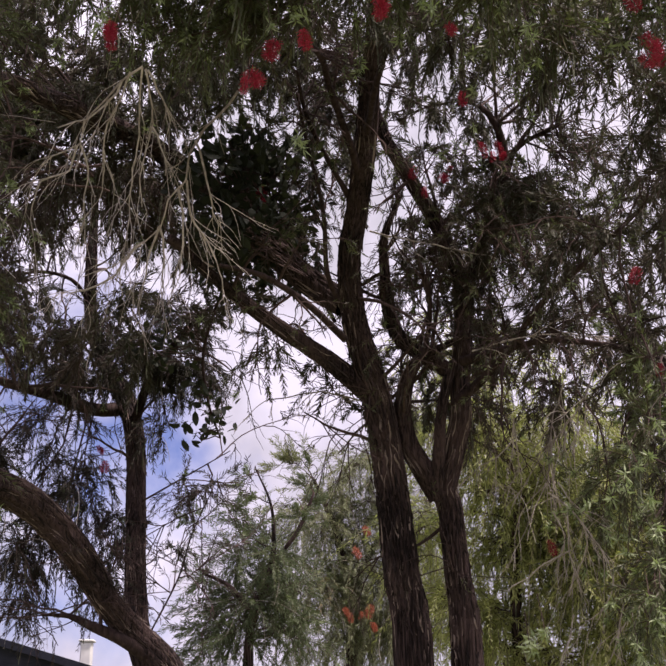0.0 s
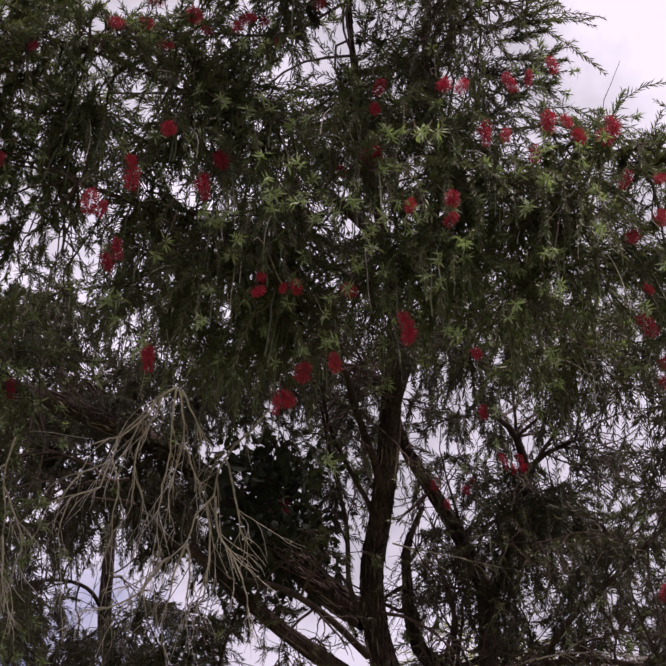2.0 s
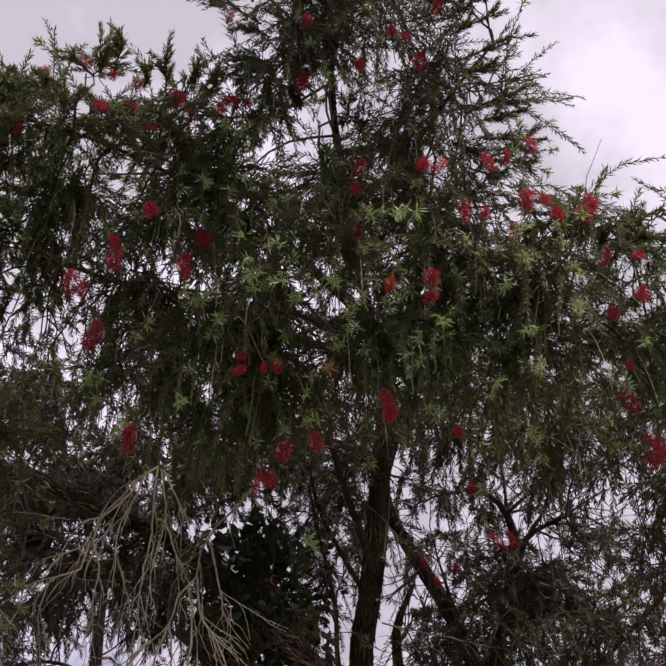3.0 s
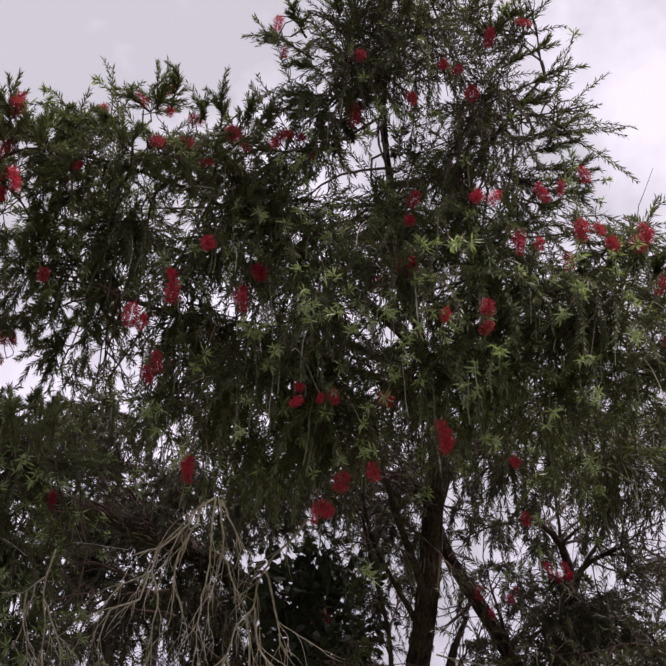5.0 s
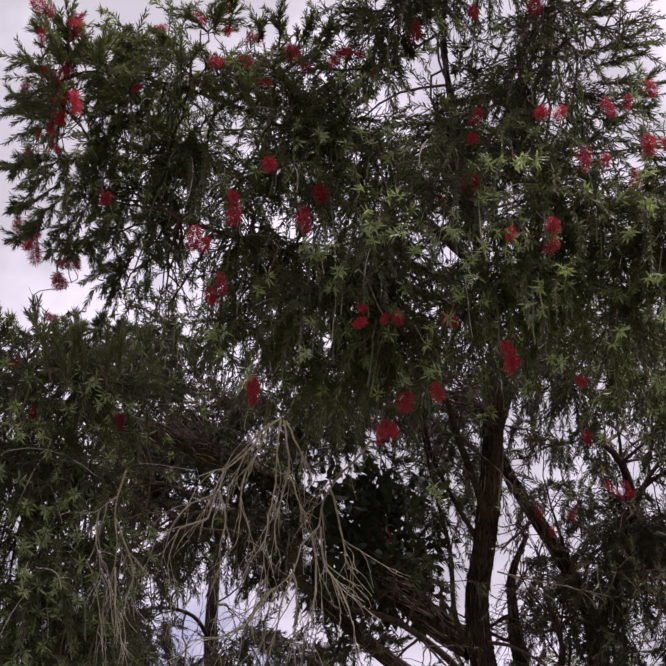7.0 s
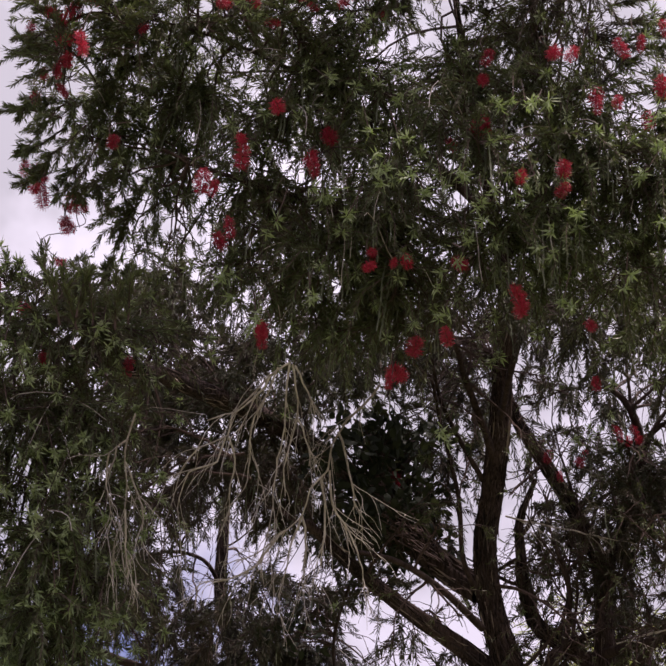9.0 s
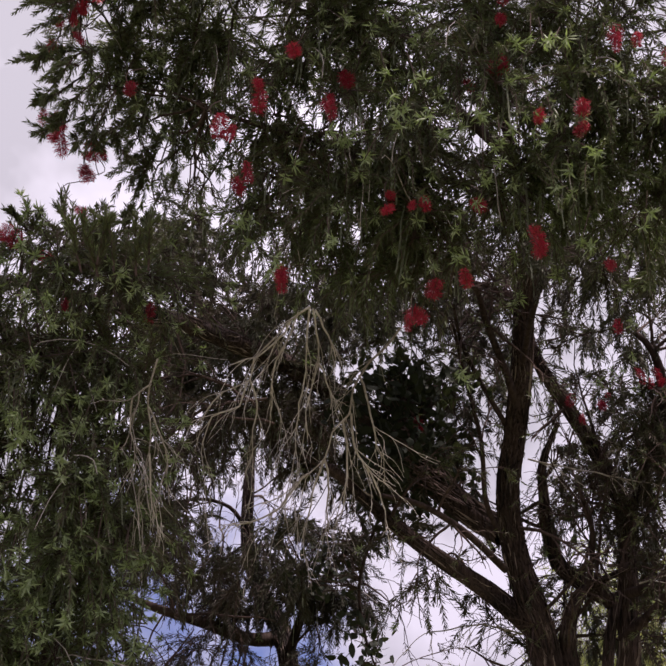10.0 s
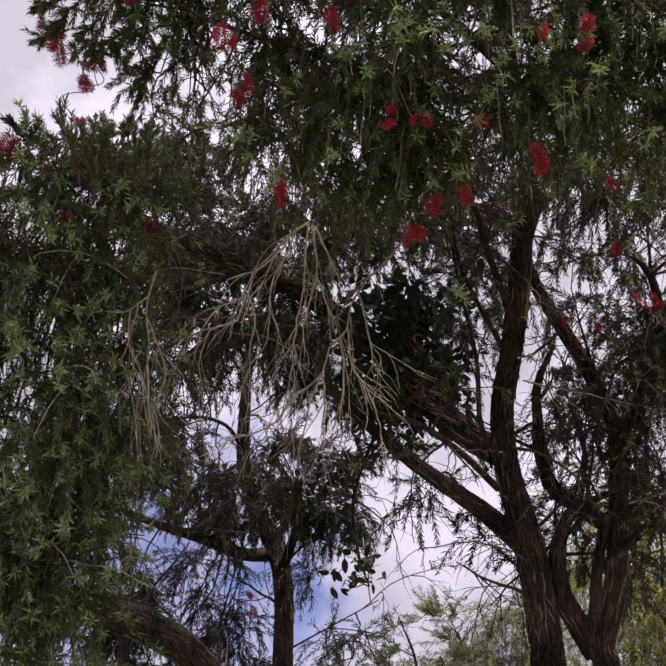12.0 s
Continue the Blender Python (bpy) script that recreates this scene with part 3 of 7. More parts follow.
def bottlebrush_mesh(seed, material):
    """A flower spike: fine stamens all round a short stalk."""
    r = np.random.default_rng(seed)
    n = 440
    z = r.uniform(-0.040, 0.040, n)
    a = r.uniform(0, 6.3, n)
    rise = r.uniform(-0.1, 0.6, n)
    along = unit(np.stack([np.cos(a), np.sin(a), rise], -1))
    at = np.stack([0.004 * np.cos(a), 0.004 * np.sin(a), z], -1)
    length = r.uniform(0.013, 0.036, n) * np.sqrt(np.clip(1.15 - (z / 0.042) ** 2, 0.2, 1))
    side = unit(np.cross(along, unit(r.normal(size=along.shape))))
    w = 0.0008
    verts = np.stack([at - side * w * 0.5, at + side * w * 0.5, at + along * length[:, None] + side * w, at + along * length[:, None] - side * w], 1).reshape(-1, 3)
    base = (np.arange(n) * 4)[:, None]
    return mesh_from("flower_spike", verts, np.concatenate([base + (0, 1, 2), base + (0, 2, 3)]), material)


SPIKES = [bottlebrush_mesh(s, PETAL) for s in range(4)]
FADED_SPIKES = [bottlebrush_mesh(s, ORANGE) for s in range(4, 6)]


def blooms(tree, crown, *places, size=0.9, stand=False, spikes=SPIKES, label="fuzzy crimson bottlebrush flower spike"):
    """Flower spikes, each on a thin shoot that hangs or, at the top of the crown, stands."""
    for p in places:
        p = np.array(p)
        ob = part("flower", spikes[rng.integers(len(spikes))], PETAL, tree, label)
        lean = rng.normal(size=2) * (28 if stand else 20)
        s = size * rng.uniform(0.7, 1.15)
        ob.matrix_basis = Matrix.Translation(p - np.array(tree.location)) @ pose(0, 0, 0, (0 if stand else 180) + lean[0], lean[1], rng.uniform(0, 360)) @ Matrix.Diagonal((s * rng.uniform(0.7, 1.05), s * rng.uniform(0.7, 1.05), s * rng.uniform(0.85, 1.35), 1))
        ob.matrix_parent_inverse = Matrix()
        root = p + rng.normal(size=3) * (0.03, 0.03, 0.02) + ((0, 0.04, -0.07) if stand else (0, 0.04, 0.13))
        u = np.linspace(0, 1, 7)[:, None]
        stalk = root + (p - root) * u + np.array((0.03, 0.02, 0.0)) * np.sin(np.pi * u) * rng.normal()
        crown.twigs.add(threads(stalk[None], np.full((1, 7), 0.002)))


def fresh(crown, *places, size=0.95):
    """Bright tufts of new leaves at the ends of hanging shoots."""
    at = np.array(places, float)
    for k in range(2):
        crown.tufts(at + rng.normal(size=at.shape) * 0.035 * k * size, DOWN + 0.7 * rng.normal(size=at.shape), 20, rng.uniform(0.8, 1.15) * size)
    top = at + rng.normal(size=at.shape) * (0.04, 0.04, 0.02) + (0, 0, 0.14)
    u = np.linspace(0, 1, 6)[None, :, None]
    crown.twigs.add(threads(top[:, None] + (at - top)[:, None] * u, np.full((len(at), 6), 0.0018)))


# ---- ground ----
GRASS, gn, gl, gb = node_material("dry_lawn")
g_co = gn.new("ShaderNodeTexCoord")
g_noise = gn.new("ShaderNodeTexNoise")
g_noise.inputs["Scale"].default_value, g_noise.inputs["Detail"].default_value = 1.3, 8
g_ramp = ramp_node(gn, (0.35, (0.06, 0.08, 0.03)), (0.65, (0.15, 0.14, 0.07)))
gl.new(g_co.outputs["Object"], g_noise.inputs["Vector"])
gl.new(g_noise.outputs["Fac"], g_ramp.inputs["Fac"])
gl.new(g_ramp.outputs["Color"], gb.inputs["Base Color"])
gb.inputs["Roughness"].default_value = 0.95
gx, gy = np.meshgrid(np.r_[-2000, -300, np.linspace(-40, 40, 41), 300, 2000], np.r_[-2000, -300, np.linspace(-40, 40, 41), 300, 2000], indexing="ij")
gz = np.where(np.hypot(gx, gy) < 60, 0.05 * np.sin(gx * 0.7) * np.cos(gy * 0.9), 0)
gi, gj = np.meshgrid(np.arange(44), np.arange(44), indexing="ij")
ga = (gi * 45 + gj).ravel()
tagged(new("ground", mesh_from("ground", np.stack([gx, gy, gz], -1).reshape(-1, 3), np.stack([ga, ga + 45, ga + 46, ga + 1], -1), GRASS, True)),
       "dry grassy ground sheet under the trees", "ground", kind="structure")


# ---- the flowering bottlebrush tree ----
tree = thing("bottlebrush_tree", "large weeping bottlebrush tree with crimson flowers and dark bark", "tree", (0.43, 5.97, 0))
crown = Crown()
limb(tree, crown, [(0.48, 6.07, -0.10, 0.146), (0.46, 6.03, 0.35, 0.116), (0.41, 5.97, 2.12, 0.092), (0.35, 5.92, 2.56, 0.084), (0.32, 5.86, 2.87, 0.078), (0.29, 5.80, 3.12, 0.075), (0.23, 5.71, 3.43, 0.070), (0.12, 5.59, 3.78, 0.060), (0.09, 5.47, 4.06, 0.055), (0.13, 5.36, 4.30, 0.053), (0.17, 5.16, 4.56, 0.052), (0.19, 4.95, 4.81, 0.047), (0.21, 4.63, 5.01, 0.041), (0.12, 4.19, 5.25, 0.022), (0.02, 3.67, 5.52, 0.013), (-0.04, 3.14, 5.72, 0.009), (0.07, 2.83, 5.95, 0.006), (0.09, 2.44, 6.19, 0.006)], "trunk", BARK, 84, 0.2, 0.024)
crown.ramify(crown.lines[-1][:int(len(crown.lines[-1]) * 0.6)], 6, 0.6, begin=0.5)
limb(tree, crown, [(0.67, 6.09, -0.10, 0.118), (0.67, 6.04, 0.40, 0.096), (0.68, 6.04, 2.12, 0.078), (0.64, 5.99, 2.57, 0.062), (0.61, 5.93, 2.89, 0.057), (0.58, 5.91, 3.00, 0.064), (0.64, 5.85, 3.21, 0.055), (0.67, 5.80, 3.36, 0.051), (0.67, 5.78, 3.54, 0.049), (0.69, 5.74, 3.84, 0.045), (0.68, 5.73, 4.13, 0.041), (0.54, 5.70, 4.46, 0.038), (0.39, 5.60, 4.68, 0.034), (0.27, 5.50, 4.86, 0.030), (0.16, 5.33, 5.14, 0.024)], "trunk", BARK, 76, 0.2, 0.024)
crown.ramify(crown.lines[-1], 9, 0.6, begin=0.4)
limb(tree, crown, [(0.56, 5.92, 2.96, 0.062), (0.47, 5.87, 3.09, 0.057), (0.40, 5.83, 3.20, 0.048), (0.37, 5.79, 3.33, 0.042), (0.38, 5.74, 3.48, 0.036), (0.43, 5.70, 3.60, 0.031), (0.51, 5.67, 3.65, 0.022), (0.57, 5.61, 3.66, 0.015), (0.67, 5.53, 3.69, 0.011)], furrow=0.13, material=BARK, sides=50, step=0.03)
crown.ramify(crown.lines[-1], 10, 0.55)
limb(tree, crown, [(0.54, 5.88, 2.99, 0.037), (0.55, 5.80, 3.17, 0.030), (0.56, 5.75, 3.33, 0.026), (0.59, 5.72, 3.48, 0.024), (0.63, 5.72, 3.62, 0.019)], furrow=0.13, material=BARK, sides=36, step=0.03)
limb(tree, crown, [(0.64, 5.77, 3.56, 0.040), (0.55, 5.75, 3.62, 0.040), (0.45, 5.74, 3.68, 0.038), (0.35, 5.72, 3.76, 0.036), (0.31, 5.69, 3.86, 0.034), (0.28, 5.67, 3.98, 0.031), (0.28, 5.63, 4.06, 0.027), (0.28, 5.59, 4.27, 0.020), (0.36, 5.49, 4.46, 0.011)], furrow=0.13, material=BARK, sides=44, step=0.03)
crown.ramify(crown.lines[-1], 5, 0.45)
limb(tree, crown, [(0.21, 5.71, 3.43, 0.054), (-0.02, 5.61, 3.59, 0.044), (-0.26, 5.50, 3.72, 0.038), (-0.45, 5.39, 3.83, 0.033), (-0.60, 5.19, 3.89, 0.026), (-0.76, 5.01, 3.99, 0.020)], furrow=0.13, material=BARK, sides=56, step=0.025)
crown.ramify(crown.lines[-1], 3, 0.5, lift=0.7)
limb(tree, crown, [(0.07, 5.60, 3.89, 0.064), (-0.11, 5.69, 4.05, 0.070), (-0.32, 5.75, 4.27, 0.072), (-0.51, 5.70, 4.47, 0.068), (-0.70, 5.51, 4.57, 0.056), (-0.97, 5.20, 4.63, 0.048), (-1.21, 4.83, 4.57, 0.046), (-1.37, 4.42, 4.44, 0.041), (-1.50, 4.10, 4.30, 0.033), (-1.67, 3.86, 4.23, 0.023), (-1.82, 3.69, 4.18, 0.017), (-2.03, 3.59, 4.17, 0.009)], furrow=0.13, material=BARK, sides=56, step=0.025)
crown.ramify(crown.lines[-1][:int(len(crown.lines[-1]) * 0.72)], 2, 0.5, lift=0.5)
limb(tree, crown, [(0.07, 5.53, 3.67, 0.019), (-0.12, 5.27, 3.76, 0.017), (-0.32, 5.03, 3.80, 0.014), (-0.51, 4.91, 3.80, 0.010)])
crown.ramify(crown.lines[-1], 3, 0.4)
limb(tree, crown, [(0.68, 5.74, 3.84, 0.038), (0.73, 5.63, 4.09, 0.034), (0.84, 5.51, 4.32, 0.032), (0.90, 5.37, 4.57, 0.027), (0.85, 5.27, 4.76, 0.020), (0.77, 5.23, 4.84, 0.014)])
crown.ramify(crown.lines[-1], 10, 0.55)
limb(tree, crown, [(0.90, 5.40, 4.51, 0.020), (0.95, 5.32, 4.64, 0.016), (1.05, 5.27, 4.69, 0.011), (1.13, 5.15, 4.67, 0.009)])
crown.ramify(crown.lines[-1], 10, 0.55)
limb(tree, crown, [(0.68, 5.72, 3.62, 0.027), (0.85, 5.49, 3.60, 0.019), (1.06, 5.25, 3.56, 0.014), (1.28, 4.93, 3.41, 0.012), (1.43, 4.72, 3.27, 0.008)])
crown.ramify(crown.lines[-1], 10, 0.55)
limb(tree, crown, [(0.64, 5.79, 3.41, 0.031), (0.75, 5.65, 3.48, 0.024), (0.87, 5.49, 3.58, 0.019), (1.00, 5.20, 3.72, 0.014), (1.18, 4.79, 3.80, 0.012), (1.34, 4.47, 3.89, 0.008)])
crown.ramify(crown.lines[-1], 10, 0.55)
limb(tree, crown, [(0.14, 5.23, 4.44, 0.024), (0.10, 5.10, 4.52, 0.020), (0.05, 4.96, 4.59, 0.018), (-0.01, 4.77, 4.67, 0.016), (-0.05, 4.58, 4.71, 0.014), (-0.16, 4.35, 4.66, 0.012), (-0.25, 4.11, 4.60, 0.009)])
crown.ramify(crown.lines[-1], 5, 0.45)
limb(tree, crown, [(0.19, 4.44, 5.10, 0.031), (0.33, 4.03, 5.11, 0.024), (0.57, 3.59, 4.97, 0.016), (0.83, 3.35, 4.88, 0.010), (1.03, 3.20, 4.83, 0.007)])
crown.ramify(crown.lines[-1], 5, 0.35, leafy=1.0, lift=-0.9)
limb(tree, crown, [(0.13, 4.23, 5.20, 0.026), (-0.15, 3.84, 5.20, 0.021), (-0.50, 3.42, 5.17, 0.012), (-0.82, 3.11, 5.13, 0.008), (-1.12, 2.91, 5.09, 0.006), (-1.41, 2.82, 5.07, 0.004), (-1.54, 2.84, 5.00, 0.004)])
crown.ramify(crown.lines[-1][:len(crown.lines[-1]) // 2], 4, 0.3, leafy=1.0, lift=-0.4)
limb(tree, crown, [(0.06, 3.92, 5.41, 0.013), (0.25, 3.47, 5.42, 0.010), (0.45, 3.09, 5.47, 0.008), (0.61, 2.86, 5.51, 0.005)])
crown.ramify(crown.lines[-1], 5, 0.35, leafy=1.0, lift=-0.2)
limb(tree, crown, [(0.20, 4.52, 4.98, 0.027), (-0.06, 4.01, 4.85, 0.019), (-0.40, 3.60, 4.69, 0.014), (-0.75, 3.34, 4.62, 0.010), (-1.07, 3.22, 4.66, 0.007)])
crown.ramify(crown.lines[-1], 5, 0.35, leafy=1.0, lift=-0.2)
limb(tree, crown, [(0.07, 5.57, 3.82, 0.015), (-0.02, 5.40, 3.98, 0.013), (-0.04, 5.18, 4.21, 0.011), (-0.12, 4.93, 4.47, 0.009), (-0.16, 4.73, 4.60, 0.007)])
crown.ramify(crown.lines[-1], 4, 0.4)
limb(tree, crown, [(0.10, 5.33, 4.35, 0.015), (0.03, 5.22, 4.43, 0.013), (-0.06, 5.07, 4.53, 0.012), (-0.13, 4.89, 4.62, 0.010), (-0.16, 4.68, 4.69, 0.007)])
crown.ramify(crown.lines[-1], 4, 0.4)
limb(tree, crown, [(0.39, 5.68, 3.49, 0.020), (0.48, 5.62, 3.66, 0.015), (0.50, 5.52, 3.90, 0.013), (0.43, 5.44, 4.10, 0.010)])
crown.ramify(crown.lines[-1], 5, 0.45)
limb(tree, crown, [(0.18, 5.11, 4.61, 0.020), (0.20, 4.69, 4.58, 0.016), (0.24, 4.45, 4.63, 0.013), (0.26, 4.19, 4.65, 0.009)])
# boughs of the top
crown.clump((-0.13, 2.83, 5.58), (0.23, 0.28, 0.28), 0.977, "spray", fresh=0.06, grey=0, old=True)
crown.clump((0.13, 2.77, 5.74), (0.25, 0.31, 0.31), 0.799, "spray", fresh=0.06, grey=0)
crown.clump((0.39, 2.88, 5.52), (0.23, 0.28, 0.28), 0.889, "spray", fresh=0.06, grey=0, old=True)
crown.clump((0.56, 3.07, 5.34), (0.18, 0.19, 0.16), 0.489, "spray", fresh=0.06, grey=0)
crown.clump((0.52, 2.78, 5.57), (0.12, 0.13, 0.11), 0.622, "spray", fresh=0.06, grey=0)
crown.clump((0.03, 2.48, 5.93), (0.31, 0.31, 0.25), 0.799, "spray", fresh=0.06, grey=0)
crown.clump((0.28, 3.07, 5.37), (0.20, 0.22, 0.20), 0.799, "spray", fresh=0.06, grey=0, old=True)
crown.clump((0.39, 3.19, 5.26), (0.25, 0.20, 0.11), 0.799, "spray", fresh=0.06, grey=0, old=True)
crown.clump((0.22, 3.15, 5.83), (0.23, 0.25, 0.23), 0.533, "spray", fresh=0.06, grey=0, old=True)
crown.clump((-0.35, 2.70, 5.66), (0.16, 0.19, 0.18), 0.444, "spray", fresh=0.06, grey=0)
crown.clump((-0.47, 2.71, 5.64), (0.09, 0.07, 0.04), 0.355, "spray", fresh=0.06, grey=0)
crown.clump((-0.99, 2.83, 5.20), (0.22, 0.18, 0.10), 0.5, "rise", fresh=0.03, grey=0)
crown.clump((-0.61, 2.88, 5.24), (0.15, 0.15, 0.12), 0.4, "rise", fresh=0.03, grey=0)
crown.clump((-1.28, 2.84, 5.10), (0.20, 0.15, 0.07), 0.5, "rise", fresh=0.03, grey=0)
crown.clump((-1.50, 2.76, 5.08), (0.12, 0.10, 0.07), 0.3, "rise", fresh=0.03, grey=0)
crown.clump((-0.49, 2.89, 5.38), (0.10, 0.11, 0.10), 0.3, "rise", fresh=0.03, grey=0)
crown.clump((1.09, 3.21, 4.77), (0.22, 0.17, 0.09), 0.6, "rise", fresh=0.03, grey=0)
crown.clump((0.85, 3.21, 4.82), (0.10, 0.09, 0.07), 0.35, "rise", fresh=0.03, grey=0)
crown.clump((-1.54, 2.68, 5.16), (0.10, 0.10, 0.09), 0.5, "rise", fresh=0, grey=0)
crown.clump((-1.46, 2.74, 4.91), (0.12, 0.12, 0.10), 0.9, "spray", fresh=0.06, grey=0, hang=0.45)
crown.clump((-1.31, 2.77, 4.94), (0.12, 0.12, 0.10), 0.9, "spray", fresh=0.06, grey=0, hang=0.45)
crown.clump((-1.16, 2.82, 4.96), (0.12, 0.12, 0.10), 0.9, "spray", fresh=0.06, grey=0, hang=0.45)
crown.clump((-1.03, 2.84, 4.98), (0.12, 0.12, 0.10), 0.9, "spray", fresh=0.06, grey=0, hang=0.45)
crown.clump((-0.88, 2.84, 5.02), (0.11, 0.11, 0.09), 0.8, "spray", fresh=0.06, grey=0, hang=0.45)
crown.clump((-1.45, 2.83, 4.83), (0.12, 0.12, 0.10), 0.9, "spray", fresh=0.06, grey=0, hang=0.45)
crown.plumes((0.44, 2.84, 5.54, 0.69, 2.63, 5.51), (0.47, 2.92, 5.48, 0.76, 2.70, 5.44), (0.47, 2.97, 5.44, 0.67, 2.83, 5.37), (0.51, 3.08, 5.35, 0.81, 2.85, 5.32), (0.56, 3.10, 5.32, 0.79, 2.94, 5.25), (0.58, 3.15, 5.27, 0.90, 3.01, 5.16), (0.61, 3.20, 5.22, 0.79, 3.05, 5.15), (0.59, 3.21, 5.21, 0.79, 3.12, 5.09))
crown.plumes((0.53, 3.24, 5.19, 0.68, 3.19, 5.05), (0.38, 2.75, 5.62, 0.52, 2.56, 5.59), (0.30, 2.71, 5.65, 0.37, 2.48, 5.65), (-0.32, 2.81, 5.58, -0.54, 2.60, 5.56), (-0.29, 2.85, 5.55, -0.46, 2.72, 5.49), (-0.29, 2.93, 5.49, -0.45, 2.82, 5.41), (-0.35, 2.74, 5.63, -0.43, 2.55, 5.61), (-0.21, 2.68, 5.68, -0.27, 2.48, 5.67))
crown.plumes((-0.92, 2.79, 5.25, -0.89, 2.58, 5.26), (-0.95, 2.79, 5.24, -1.07, 2.62, 5.18), (-0.87, 2.80, 5.26, -0.80, 2.60, 5.27), (-0.68, 2.87, 5.24, -0.64, 2.62, 5.28), (-0.61, 2.88, 5.24, -0.52, 2.70, 5.24), (-0.76, 2.85, 5.24, -0.71, 2.70, 5.22), (-1.04, 2.83, 5.19, -1.12, 2.67, 5.13), (-0.55, 2.88, 5.25, -0.45, 2.74, 5.22))
crown.plumes((-1.23, 2.83, 5.13, -1.31, 2.66, 5.07), (-1.35, 2.81, 5.10, -1.44, 2.57, 5.10), (-1.41, 2.81, 5.08, -1.45, 2.51, 5.14))
crown.plumes((-1.41, 2.81, 5.11, -1.58, 2.57, 5.07), (-1.47, 2.77, 5.12, -1.45, 2.52, 5.17), (-1.52, 2.81, 5.07, -1.60, 2.71, 4.95), (-1.55, 2.94, 4.94, -1.66, 2.76, 4.88), (-1.56, 3.05, 4.83, -1.67, 2.93, 4.72), (-1.55, 3.12, 4.76, -1.67, 3.07, 4.58), (-1.51, 3.22, 4.67, -1.57, 3.20, 4.48), (-1.48, 3.28, 4.63, -1.51, 3.26, 4.44))
crown.plumes((0.74, 3.19, 4.74, 0.67, 3.07, 4.69), (0.90, 3.18, 4.70, 0.88, 3.00, 4.71), (0.82, 3.19, 4.71, 0.81, 3.02, 4.70), (0.97, 3.18, 4.68, 0.94, 3.02, 4.67), (1.01, 3.20, 4.65, 1.16, 3.00, 4.61), (1.05, 3.18, 4.66, 1.11, 3.00, 4.64))
crown.plumes((-1.58, 3.05, 4.62, -1.66, 2.97, 4.48), (-1.56, 3.13, 4.55, -1.67, 3.05, 4.39), (-1.51, 3.00, 4.70, -1.68, 2.82, 4.62))
crown.plumes((-1.73, 3.33, 4.19, -1.74, 3.17, 4.19), (-1.60, 3.38, 4.21, -1.58, 3.21, 4.23), (-1.45, 3.42, 4.24, -1.42, 3.27, 4.24), (-1.37, 3.43, 4.26, -1.32, 3.28, 4.28), (-1.30, 3.46, 4.26, -1.26, 3.31, 4.27))
crown.plumes((-1.38, 2.93, 4.59, -1.53, 2.98, 4.38), (-1.34, 2.98, 4.55, -1.46, 3.05, 4.33), (-1.27, 3.04, 4.52, -1.38, 3.07, 4.36), (-1.48, 2.87, 4.60, -1.58, 2.93, 4.41), (-1.42, 3.01, 4.48, -1.42, 3.10, 4.29), (-1.50, 2.97, 4.49, -1.55, 3.00, 4.35), (-1.36, 3.07, 4.45, -1.31, 3.13, 4.32), (-1.53, 2.81, 4.63, -1.60, 2.83, 4.51))
# boughs of the middle
crown.clump((-0.25, 2.95, 5.35), (0.19, 0.21, 0.19), 1.375, fresh=0.12, big=1.15)
crown.clump((-1.31, 2.96, 5.13), (0.24, 0.21, 0.14), 1.29, fresh=0.12, big=1.15, hang=0.6)
crown.clump((-1.02, 3.06, 5.13), (0.30, 0.25, 0.16), 1.25, fresh=0.12, big=1.15)
crown.clump((-0.63, 3.11, 5.17), (0.26, 0.25, 0.19), 1.75, fresh=0.12, big=1.15)
crown.clump((-1.51, 2.88, 4.97), (0.12, 0.15, 0.15), 1.26, fresh=0.12, big=1.15, hang=0.6)
crown.clump((-1.34, 3.06, 4.87), (0.19, 0.20, 0.17), 1.21, fresh=0.12, big=1.15, hang=0.6)
crown.clump((-1.08, 3.32, 4.86), (0.16, 0.17, 0.16), 0.75, fresh=0.12, big=1.15)
crown.clump((-1.05, 3.26, 5.07), (0.16, 0.17, 0.14), 0.75, fresh=0.12, big=1.15)
crown.clump((-1.13, 3.15, 4.86), (0.20, 0.23, 0.20), 1.26, fresh=0.12, big=1.15)
crown.clump((-0.61, 3.17, 4.83), (0.18, 0.22, 0.22), 1.5625, fresh=0.12, big=1.15)
crown.clump((-0.35, 3.17, 4.87), (0.22, 0.25, 0.23), 1.8, fresh=0.12, big=1.15)
crown.clump((-0.05, 3.16, 4.90), (0.20, 0.23, 0.22), 1.5, fresh=0.12, big=1.15)
crown.clump((0.22, 3.13, 5.06), (0.19, 0.18, 0.14), 1.05, fresh=0.12, big=1.15)
crown.clump((0.31, 3.15, 4.75), (0.21, 0.22, 0.18), 1.65, fresh=0.12, big=1.15)
crown.clump((0.65, 3.10, 4.74), (0.15, 0.13, 0.10), 0.45, fresh=0.2, big=1.15)
crown.clump((0.82, 3.13, 4.67), (0.21, 0.18, 0.11), 1.1, fresh=0.2, big=1.15)
crown.clump((-1.25, 3.23, 4.74), (0.15, 0.14, 0.10), 0.91, fresh=0.12, big=1.15, hang=0.6)
crown.clump((-1.10, 3.46, 4.69), (0.10, 0.11, 0.10), 0.5, fresh=0.12, big=1.15)
crown.clump((-1.23, 3.19, 4.86), (0.10, 0.12, 0.12), 0.91, fresh=0.12, big=1.15, hang=0.6)
crown.clump((-1.25, 3.40, 4.71), (0.09, 0.10, 0.09), 1.26, fresh=0.12, big=1.15, hang=0.6)
